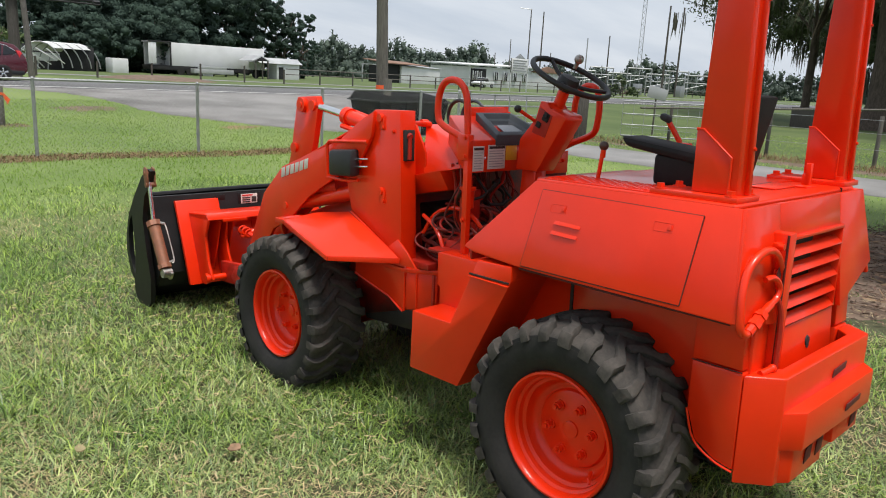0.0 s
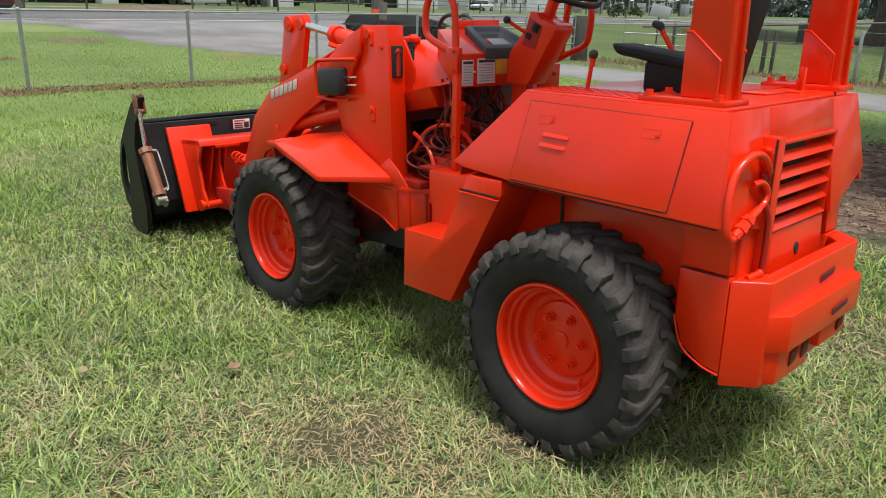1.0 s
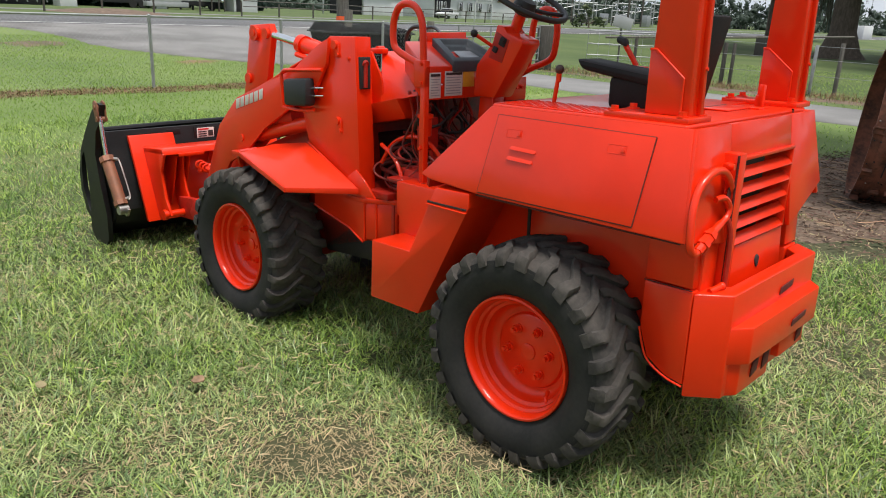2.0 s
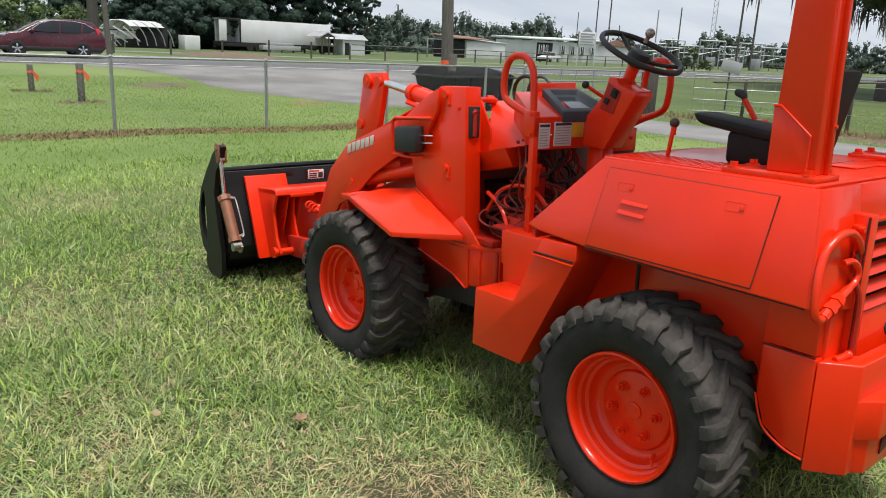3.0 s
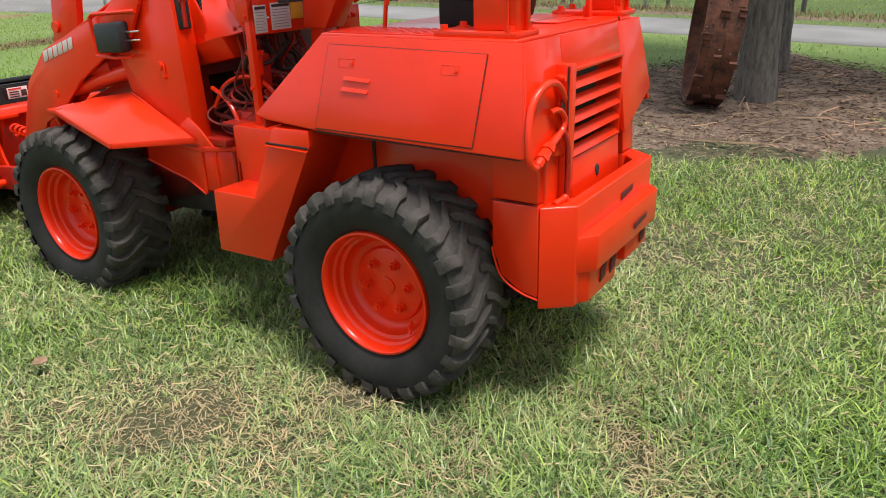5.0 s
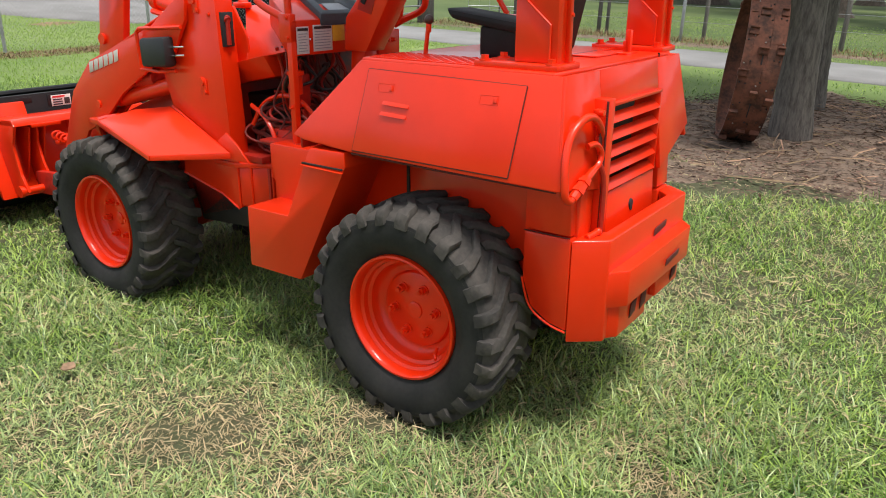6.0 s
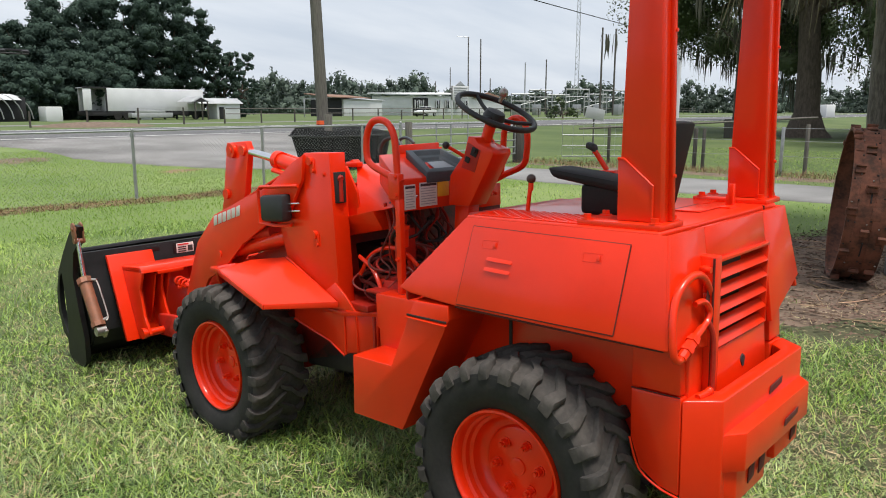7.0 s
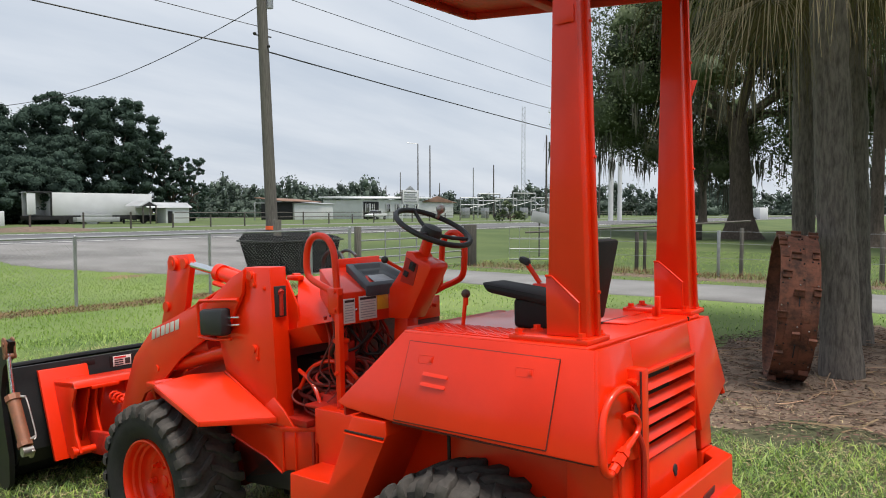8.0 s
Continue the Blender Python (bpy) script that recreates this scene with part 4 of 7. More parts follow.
part("articulation_joint", join(box((-0.16, 0.90, 0.45), (0.16, 1.06, 0.52), 0.01), box((-0.16, 0.90, 0.74), (0.16, 1.06, 0.80), 0.01), rod((0, 0.98, 0.44), (0, 0.98, 0.82), 0.06, 20)), ORANGE_SHADED, loader)
part("drive_shaft", rod((0, 0.05, 0.42), (0, 1.80, 0.42), 0.035), GREASE, loader)
part("sump", prism([(0.98, 0.44), (1.55, 0.40), (1.62, 0.60), (1.30, 0.58), (1.17, 0.53), (0.98, 0.52)], "x", -0.30, 0.30, 0.012), GREASE, loader, "greasy black oil sump under the hinge")
for s in (-1, 1):
    def sided(bm):
        return bm if s < 0 else flip(bm)
    tw = part("loader_tower", sided(join(
        prism([(1.197, 1.510), (1.385, 1.508), (1.48, 1.44), (1.62, 1.16), (1.56, 0.96), (1.30, 0.80), (1.185, 0.79), (1.165, 0.80)], "x", -0.385, -0.375, 0.003),
        prism([(1.197, 1.510), (1.385, 1.508), (1.48, 1.44), (1.62, 1.16), (1.56, 0.96), (1.30, 0.80), (1.185, 0.79), (1.165, 0.80)], "x", -0.30, -0.29, 0.003),
        prism([(1.197, 1.510), (1.215, 1.510), (1.185, 0.79), (1.165, 0.80)], "x", -0.380, -0.295, 0.002),
        prism([(1.197, 1.500), (1.385, 1.498), (1.385, 1.508), (1.197, 1.510)], "x", -0.380, -0.295, 0.002),
        prism([(1.05, 0.78), (1.30, 0.78), (1.25, 0.86), (1.19, 0.90), (1.12, 0.85)], "x", -0.392, -0.380, 0.003))), ORANGE, loader, "orange loader tower")
    # slot drawn as a black plate, the recess shade painted on
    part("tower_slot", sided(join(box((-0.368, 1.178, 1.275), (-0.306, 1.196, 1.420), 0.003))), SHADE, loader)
    part("slot_pipe", sided(join(rod((-0.338, 1.180, 1.282), (-0.338, 1.180, 1.405), 0.012), rod((-0.338, 1.175, 1.385), (-0.338, 1.19, 1.395), 0.018))), ORANGE_SHADED, loader)
    for (y, z) in ((1.335, 1.470), (1.325, 1.117)):
        part("tower_pin", sided(join(rod((-0.375, y, z), (-0.402, y, z), 0.020, 16), bolt((-0.385, y - 0.02, z - 0.045), "-x", 0.010, 0.014), box((-0.392, y - 0.030, z - 0.055), (-0.386, y + 0.012, z + 0.01), 0.002))), ORANGE, loader)
    part("tower_bolt", sided(bolt((-0.385, 1.24, 1.41), "-x", 0.008, 0.010)), ORANGE, loader)
    ax0, ax1 = -0.412, -0.392
    arm = part("lift_arm", sided(join(
        prism([(1.36, 1.500), (1.44, 1.468), (1.64, 1.345), (2.195, 1.158), (2.40, 0.985), (2.70, 0.42), (2.66, 0.36), (2.52, 0.50), (2.30, 0.785), (2.14, 0.85), (1.93, 1.015), (1.634, 1.175), (1.50, 1.21), (1.38, 1.38)], "x", ax0, ax1, 0.003),
        prism([(1.64, 1.345), (2.195, 1.158), (2.40, 0.985), (2.70, 0.42), (2.66, 0.36), (2.52, 0.50), (2.30, 0.785), (2.14, 0.85), (1.93, 1.015), (1.634, 1.175)], "x", ax0 + 0.09, ax1 + 0.085, 0.003),
        hexa([(ax1 - 0.01, 1.40, 1.455), (ax1 + 0.09, 1.40, 1.455), (ax1 + 0.09, 2.195, 1.14), (ax1 - 0.01, 2.195, 1.14), (ax1 - 0.01, 1.40, 1.465), (ax1 + 0.09, 1.40, 1.465), (ax1 + 0.09, 2.195, 1.15), (ax1 - 0.01, 2.195, 1.15)], 0.002))), ORANGE, loader, "cranked orange lift arm")
    if s < 0:
        # plain slanted bars where the maker's lettering stands
        for k in range(6):
            y = 2.20 - 0.047 * k
            z = 1.095 + 0.0135 * k
            part("badge_bar", plate([(ax0 - 0.002, y, z), (ax0 - 0.002, y - 0.036, z + 0.011), (ax0 - 0.002, y - 0.042, z + 0.066), (ax0 - 0.002, y - 0.006, z + 0.055)], 0.003, 0.001), SILVER, arm)
    part("lift_cylinder", sided(rod((-0.345, 1.50, 1.10), (-0.345, 2.06, 0.967), 0.040, 20)), ORANGE, loader, "orange hydraulic lift cylinder")
    part("cylinder_gland", sided(rod((-0.345, 2.05, 0.969), (-0.345, 2.10, 0.957), 0.036, 18)), STEEL, loader)
    part("cylinder_eye", sided(join(rod((-0.345, 2.09, 0.957), (-0.345, 2.20, 0.93), 0.026, 14), rod((-0.39, 2.175, 0.935), (-0.30, 2.175, 0.935), 0.045, 18), box((-0.40, 2.12, 0.86), (-0.395, 2.24, 0.99), 0.003), rod((-0.42, 2.16, 0.94), (-0.39, 2.16, 0.94), 0.02, 14), bolt((-0.40, 2.22, 0.92), "-x", 0.009, 0.012))), ORANGE, loader)
    part("arm_brace", sided(rod((-0.34, 1.72, 1.10), (-0.34, 2.10, 1.05), 0.045, 14)), ORANGE_SHADED, loader)
    # front mudguard
    A, B, Cc, D, E2 = (-0.45, 2.14, 0.862), (-0.44, 1.80, 0.952), (-0.40, 1.57, 0.985), (-0.40, 1.20, 0.815), (-0.672, 1.368, 0.822)
    F2 = (-0.56, 1.93, 0.90)
    g = part("mudguard", sided(join(plate([F2, E2, (-0.40, 1.16, 0.812), Cc, B], -0.008, 0.002), plate([A, F2, B], -0.008, 0.002), plate([E2, (-0.40, 1.16, 0.815), (-0.40, 1.16, 0.785), (-0.672, 1.368, 0.797)], 0.006, 0.002), plate([F2, E2, (-0.672, 1.368, 0.797), (-0.56, 1.93, 0.872)], -0.006, 0.002))), ORANGE, loader, "folded orange front mudguard")
    part("mudguard_bracket", sided(join(box((-0.46, 2.02, 0.84), (-0.36, 2.20, 0.87), 0.004), tube(glide([(-0.36, 2.24, 0.72), (-0.40, 2.22, 0.83), (-0.44, 2.10, 0.87), (-0.44, 1.95, 0.90)], 4), 0.018, 8))), ORANGE, loader)
    part("weld_line", sided(tube([(-0.392, 1.565, 0.985), (-0.392, 1.20, 0.818)], 0.005, 6)), ORANGE, loader)
    # work light in its guard
    wlp = part("work_light", sided(hexa([(-0.47, 1.66, 1.165), (-0.40, 1.66, 1.165), (-0.40, 1.475, 1.175), (-0.47, 1.475, 1.175), (-0.465, 1.67, 1.295), (-0.40, 1.67, 1.295), (-0.40, 1.475, 1.31), (-0.465, 1.475, 1.31)], 0.018)), BLACKP, loader, "black plastic work light")
    part("light_guard", sided(tube([(-0.43, 1.72, 1.15), (-0.43, 1.725, 1.318), (-0.43, 1.70, 1.335), (-0.42, 1.40, 1.352)], 0.009, 8)), ORANGE, loader)
    part("guard_foot", sided(tube([(-0.43, 1.72, 1.15), (-0.42, 1.60, 1.145), (-0.41, 1.48, 1.155)], 0.009, 8)), ORANGE, loader)
    for zz in (1.225, 1.262):
        part("light_stud", sided(rod((-0.43, 1.48, zz), (-0.41, 1.405, zz + 0.005), 0.004, 6)), CHROME, loader)

part("frame_web", prism([(1.30, 0.75), (2.52, 0.60), (2.52, 0.74), (2.10, 0.90), (1.60, 1.08), (1.35, 1.10)], "x", -0.285, 0.285, 0.006), ORANGE_SHADED, loader)
# bucket linkage in the middle
part("bellcrank", join(prism([(2.42, 1.545), (2.50, 1.20), (2.58, 0.98), (2.44, 0.98), (2.26, 1.25), (2.20, 1.50), (2.22, 1.555)], "x", -0.165, -0.125, 0.004), rod((-0.185, 2.36, 1.50), (-0.10, 2.36, 1.50), 0.042, 20), rod((-0.19, 2.36, 1.50), (-0.09, 2.36, 1.50), 0.018, 14), rod((-0.18, 2.25, 1.50), (-0.11, 2.25, 1.50), 0.03, 16), rod((-0.18, 2.45, 1.24), (-0.11, 2.45, 1.24), 0.03, 16)), ORANGE, loader, "orange bucket bellcrank")
part("tilt_rod", rod((-0.145, 2.30, 1.508), (-0.145, 1.93, 1.452), 0.021, 16), CHROME, loader, "chrome tilt cylinder rod")
part("tilt_cylinder", join(rod((-0.145, 1.95, 1.455), (-0.145, 1.50, 1.362), 0.040, 18), rod((-0.145, 1.95, 1.455), (-0.145, 1.91, 1.447), 0.050, 18), rod((-0.10, 1.93, 1.475), (-0.10, 1.70, 1.43), 0.014, 8), rod((-0.19, 1.93, 1.40), (-0.19, 1.70, 1.36), 0.014, 8)), ORANGE, loader)
# engine nose behind the towers
part("front_cowl", join(
    hexa([(-0.24, 1.006, 1.150), (0.27, 1.006, 1.150), (0.27, 1.55, 1.04), (-0.24, 1.55, 1.04), (-0.30, 1.006, 1.245), (0.28, 1.006, 1.245), (0.28, 1.55, 1.130), (-0.30, 1.55, 1.130)], 0.004),
    hexa([(-0.285, 0.86, 1.272), (0.25, 0.86, 1.272), (0.25, 1.14, 1.21), (-0.285, 1.14, 1.21), (-0.135, 0.93, 1.315), (0.12, 0.93, 1.315), (0.12, 1.30, 1.445), (-0.135, 1.30, 1.445)], 0.012),
    prism([(1.14, 1.20), (1.15, 1.315), (1.225, 1.442), (1.36, 1.46), (1.50, 1.36), (1.50, 1.15)], "x", -0.262, -0.250, 0.003)), ORANGE, loader, "orange front cowl behind the towers")
part("cowl_cap", join(rod((-0.16, 1.30, 1.452), (-0.12, 1.30, 1.452), 0.014, 12), box((-0.17, 1.25, 1.43), (-0.13, 1.34, 1.456), 0.006)), ORANGE, loader)
# black box added to fill the bay, standing in for the shade inside
part("engine_block", box((-0.12, 1.02, 0.80), (0.25, 1.60, 1.04), 0.01), GREASE, loader)
part("hose_loop", tube([Vector((0.30 + 0.02 * math.cos(a), 1.50 + 0.11 * math.cos(a), 1.475 + 0.085 * math.sin(a))) for a in np.linspace(-0.6, 4.0, 24)], 0.011, 8), BLACKP, loader, "black rubber hose loop")
part("hose_loop", tube([Vector((0.33, 1.42 + 0.09 * math.cos(a), 1.47 + 0.09 * math.sin(a))) for a in np.linspace(-1.0, 2.4, 20)], 0.009, 8), GREYP, loader)

# ---- attachment: hitch plates and grapple bucket ----
att = empty("grapple_bucket", "black grapple bucket with orange hitch plates resting on grass", "bucket", pose(0, 0, 0.0223, -1.562, -0.005, -0.01))
for s in (-1, 1):
    def sided(bm):
        return bm if s < 0 else flip(bm)
    part("hitch_plate", sided(hexa([(-0.520, 3.20, 0.262), (-0.21, 3.20, 0.262), (-0.21, 3.23, 0.262), (-0.520, 3.23, 0.262), (-0.520, 3.40, 0.812), (-0.205, 3.40, 0.812), (-0.205, 3.43, 0.812), (-0.520, 3.43, 0.812)], 0.004)), ORANGE, att, "flat orange hitch plate")
    part("hitch_hole", sided(rod((-0.33, 3.355, 0.715), (-0.33, 3.395, 0.715), 0.022, 16)), SHADE, att)
    ear = [(3.36, 0.735), (3.12, 0.755), (3.08, 0.72), (3.14, 0.60), (3.10, 0.42), (3.04, 0.32), (3.16, 0.27), (3.24, 0.30), (3.36, 0.60)]
    for x0 in (-0.440,):
        part("hitch_ear", sided(prism(ear, "x", x0, x0 + 0.018, 0.003)), ORANGE, att)
    part("hitch_bar", sided(join(hexa([(-0.44, 3.08, 0.715), (0.0, 3.08, 0.715), (0.0, 3.38, 0.700), (-0.44, 3.38, 0.700), (-0.44, 3.10, 0.755), (0.0, 3.10, 0.755), (0.0, 3.38, 0.735), (-0.44, 3.38, 0.735)], 0.006), box((-0.34, 3.065, 0.700), (-0.16, 3.09, 0.722), 0.003))), ORANGE, att)
    part("hitch_back", sided(hexa([(-0.43, 3.22, 0.29), (0.0, 3.22, 0.29), (0.0, 3.26, 0.29), (-0.43, 3.26, 0.29), (-0.43, 3.32, 0.71), (0.0, 3.32, 0.71), (0.0, 3.36, 0.71), (-0.43, 3.36, 0.71)], 0.004)), ORANGE, att)
    for rx in (-0.345, -0.25):
        part("hitch_rib", sided(prism([(3.30, 0.70), (3.10, 0.70), (3.16, 0.52), (3.22, 0.36), (3.24, 0.34)], "x", rx, rx + 0.012, 0.002)), ORANGE, att)
    part("pivot_pin", sided(join(rod((-0.47, 3.08, 0.325), (-0.10, 3.08, 0.325), 0.024, 16), rod((-0.475, 3.08, 0.325), (-0.455, 3.08, 0.325), 0.036, 16))), ORANGE, att)
    part("curved_rib", sided(prism([(3.30, 0.705), (3.11, 0.705), (3.13, 0.60), (3.10, 0.48), (3.03, 0.36), (3.10, 0.32), (3.24, 0.34)], "x", -0.295, -0.279, 0.003)), ORANGE, att)
    part("hose_coil", sided(join(*[tube([Vector((-0.21 + 0.030 * math.cos(a) + 0.018 * k, 3.04 - 0.012 * k, 0.640 + 0.024 * math.sin(a) - 0.012 * k)) for a in np.linspace(0.3 * k, 0.3 * k + 5.2, 20)], 0.007, 8) for k in range(3)])), ORANGE, att)
    part("hydraulic_coupler", sided(join(*[rod((-0.20 + 0.03 * k, 3.06 - 0.01 * k, 0.64 - 0.02 * k), (-0.16 + 0.03 * k, 3.00, 0.60 - 0.015 * k), 0.016, 8) for k in range(4)], ball((-0.15, 3.02, 0.62), 0.026), ball((-0.10, 3.0, 0.58), 0.022), ball((-0.21, 3.04, 0.60), 0.02))), ORANGE, att)
    part("arm_foot", sided(join(rod((-0.42, 2.70, 0.40), (-0.26, 2.70, 0.40), 0.05, 18), prism([(2.62, 0.50), (2.86, 0.44), (2.92, 0.36), (2.84, 0.28), (2.62, 0.32)], "x", -0.37, -0.33, 0.004), prism([(2.80, 0.45), (3.14, 0.42), (3.14, 0.28), (2.80, 0.30)], "x", -0.33, -0.29, 0.004))), ORANGE_SHADED, att)
BW = 0.66
prof = [(3.445, 0.845), (3.475, 0.845), (3.48, 0.80), (3.40, 0.55), (3.37, 0.34), (3.43, 0.25), (3.60, 0.14), (3.86, 0.05), (3.86, 0.035), (3.59, 0.12), (3.41, 0.23), (3.345, 0.33), (3.375, 0.55), (3.44, 0.76)]
part("bucket_shell", prism(prof, "x", -BW, BW, 0.002), BLACK, att, "black bucket shell")
part("top_beam", join(box((-BW - 0.03, 3.45, 0.755), (BW + 0.03, 3.50, 0.838), 0.004), tube([(-BW, 3.56, 0.842), (-0.2, 3.56, 0.850), (0.4, 3.56, 0.852), (BW, 3.56, 0.845)], 0.020, 8), box((-0.23, 3.44, 0.79), (-0.13, 3.46, 0.83), 0.003)), BLACK, att)
for x in (-BW, BW):
    part("bucket_side", prism([(3.45, 0.83), (3.54, 0.74), (3.60, 0.45), (3.60, 0.16), (3.42, 0.24), (3.345, 0.33), (3.375, 0.55)], "x", x - 0.012, x + 0.012, 0.003), BLACK, att)
for x in (-0.70, 0.70):
    outer = [(3.30, 1.035), (3.36, 1.045), (3.46, 0.98), (3.60, 0.835), (3.71, 0.70), (3.77, 0.55), (3.775, 0.42), (3.72, 0.28), (3.66, 0.24), (3.66, 0.15), (3.60, 0.09), (3.43, 0.085), (3.39, 0.14), (3.38, 0.30), (3.43, 0.48), (3.47, 0.70), (3.42, 0.86), (3.33, 0.93)]
    hole = [(3.655, 0.70), (3.635, 0.56), (3.628, 0.42), (3.645, 0.28), (3.695, 0.34), (3.732, 0.44), (3.730, 0.56), (3.700, 0.66)]
    k = 4                                   # the slit that joins hole and outline
    jaw = outer[:k + 1] + hole + [hole[0]] + outer[k:]
    part("grapple_jaw", prism(jaw, "x", x - 0.02, x + 0.012, 0), BLACK, att, "curved black grapple jaw with a long opening")
    ear = [(3.315, 1.050), (3.345, 1.062), (3.372, 1.045), (3.365, 0.985), (3.345, 0.925), (3.312, 0.930), (3.305, 0.990)]
    part("jaw_pin", join(rod((x - 0.048, 3.342, 1.018), (x + 0.026, 3.342, 1.018), 0.014, 14), prism(ear, "x", x - 0.042, x - 0.031, 0.003), prism(ear, "x", x + 0.006, x + 0.017, 0.003), rod((x - 0.046, 3.328, 0.945), (x + 0.022, 3.328, 0.945), 0.018, 14)), COPPER, att)
    part("grapple_rod", rod((x - 0.02, 3.325, 0.96), (x - 0.02, 3.285, 0.68), 0.0135, 12), CHROME, att)
    part("grapple_cylinder", join(rod((x - 0.02, 3.29, 0.70), (x - 0.02, 3.13, 0.42), 0.037, 16), rod((x - 0.02, 3.295, 0.705), (x - 0.02, 3.275, 0.675), 0.047, 8), rod((x - 0.02, 3.145, 0.445), (x - 0.02, 3.13, 0.42), 0.045, 8)), COPPER, att, "rusty hydraulic grapple cylinder")
    part("cylinder_clevis", join(rod((x - 0.05, 3.11, 0.395), (x + 0.01, 3.11, 0.395), 0.030, 14), prism([(3.06, 0.40), (3.14, 0.42), (3.16, 0.37), (3.10, 0.35)], "x", x - 0.01, x + 0.01, 0.003)), STEEL, att)
    part("cylinder_pipe", join(tube(glide([(x + 0.015, 3.255, 0.70), (x + 0.034, 3.235, 0.69), (x + 0.036, 3.18, 0.60), (x + 0.036, 3.12, 0.48), (x + 0.02, 3.11, 0.455)], 4), 0.005, 6), rod((x + 0.005, 3.265, 0.70), (x + 0.034, 3.238, 0.695), 0.010, 8), rod((x + 0.036, 3.12, 0.47), (x + 0.005, 3.13, 0.455), 0.010, 8)), STEEL, att)
part("label_backing", box((-0.03, 3.437, 0.745), (0.15, 3.452, 0.832), 0.003), BLACK, att)
bd = part("bucket_label", box((-0.008, 3.4345, 0.753), (0.124, 3.4395, 0.823), 0.0005), DECAL, att, "white and red warning label")
part("label_bar", box((0.000, 3.4325, 0.808), (0.085, 3.435, 0.818), 0), REDINK, bd)
for k in range(3):
    part("label_bar", box((0.002, 3.4325, 0.760 + 0.015 * k), (0.065, 3.435, 0.768 + 0.015 * k), 0), INK, bd)
part("label_bar", box((0.078, 3.4325, 0.762), (0.116, 3.435, 0.802), 0.003), INK, bd)

# ---- ground, road, drive ----
def rise(y):
    t = np.clip((np.asarray(y, float) - 15) / 14, 0, 1)
    u = np.clip((np.asarray(y, float) - 44) / 13, 0, 1)
    return 0.50 * t * t * (3 - 2 * t) - 0.25 * u * u * (3 - 2 * u)


def lumps(x, y):
    return 0.022 * np.sin(1.3 * x + 0.6 * y) * np.sin(0.9 * y - 0.4 * x) + 0.012 * np.sin(3.1 * x + 1.7) * np.sin(2.7 * y + 0.5)


def land(x, y):
    return rise(y) + lumps(x, y) * np.clip((np.hypot(x, np.asarray(y) - 1) - 2.0) / 3.0, 0, 1) * np.clip((14 - np.asarray(y)) / 4, 0.15, 1) * (np.asarray(x) < 11)


def near_axis(lo, hi, fine_lo, fine_hi, step, grow):
    pts = list(np.arange(fine_lo, fine_hi + 1e-6, step))
    d, p = step, fine_hi
    while p < hi:
        d *= grow
        p = min(p + d, hi)
        pts.append(p)
    d, p = step, fine_lo
    while p > lo:
        d *= grow
        p = max(p - d, lo)
        pts.insert(0, p)
    return np.array(pts)


gx, gy = near_axis(-900, 1500, -9, 18, 0.3, 1.25), near_axis(-600, 1500, -7, 46, 0.35, 1.25)
GX, GY = np.meshgrid(gx, gy)
gv = np.stack([GX, GY, land(GX, GY)], -1).reshape(-1, 3)
ii = np.arange(len(gx) * len(gy)).reshape(len(gy), len(gx))
gf = np.stack([ii[:-1, :-1], ii[:-1, 1:], ii[1:, 1:], ii[1:, :-1]], -1).reshape(-1, 4)
ground = tagged(arrays("ground", gv, gf, GROUND), "green lawn ground with bare patches", "ground", kind="structure")


def strip(name, xs, ys, dz, material, label, category, thick=0.03):
    """A flat run of paving that follows the land: edges xs(y) given at each y."""
    v, f = [], []
    for y, (a, b) in zip(ys, xs):
        for x in (a, (2 * a + b) / 3, (a + 2 * b) / 3, b):
            v.append((x, y, float(rise(y)) + dz))
    n = len(ys)
    for i in range(n - 1):
        for k in range(3):
            f.append((4 * i + k, 4 * i + k + 1, 4 * i + k + 5, 4 * i + k + 4))
    ob = arrays(name, np.array(v), np.array(f), material)
    sol = ob.modifiers.new("thickness", "SOLIDIFY")
    sol.thickness, sol.offset = thick, -1
    return tagged(ob, label, category, kind="structure")


rnd = random.Random(11)
ys = list(np.arange(-40, 14.1, 0.5))
strip("driveway", [(11.95 + 0.12 * math.sin(y * 0.7) + rnd.uniform(-.05, .05), 15.0 + 0.10 * math.sin(y * 0.5) + rnd.uniform(-.05, .05)) for y in ys], ys, 0.022, CONCRETE, "pale weathered concrete driveway", "driveway", 0.06)
ys = list(np.arange(14.0, 29.8, 0.4))
def apron_edge(y):
    return 6.4 + 5.5 * np.clip((22 - y) / 8, 0, 1) ** 1.6 - 3.0 * np.clip((y - 24) / 6.0, 0, 1) ** 1.6


strip("gravel_apron", [(float(apron_edge(y)) + rnd.uniform(-.15, .15), 15.2 + 1.0 * (y - 14) / 8 + 5 * max((y - 24) / 6.5, 0) + rnd.uniform(-.12, .12)) for y in ys], ys, 0.02, GRAVEL, "grey gravel and broken asphalt driveway apron", "gravel", 0.08)


def road_strip(name, y0, y1, dz, material, label, category):
    xs = np.array([-900, -60, -30, -10, 0, 10, 20, 40, 80, 160, 400, 1400.0])
    v = np.array([(x, y, float(rise(y)) + dz) for x in xs for y in (y0, y1)])
    f = np.array([(2 * i, 2 * i + 2, 2 * i + 3, 2 * i + 1) for i in range(len(xs) - 1)])
    ob = arrays(name, v, f, material)
    sol = ob.modifiers.new("thickness", "SOLIDIFY"); sol.thickness, sol.offset = 0.05, -1
    return tagged(ob, label, category, kind="structure")
road_strip("road", 29.5, 43.5, 0.03, ASPHALT, "grey two lane asphalt road", "road")
road_strip("road_line_near", 30.2, 30.38, 0.035, LINE, "white painted road edge line", "road line")
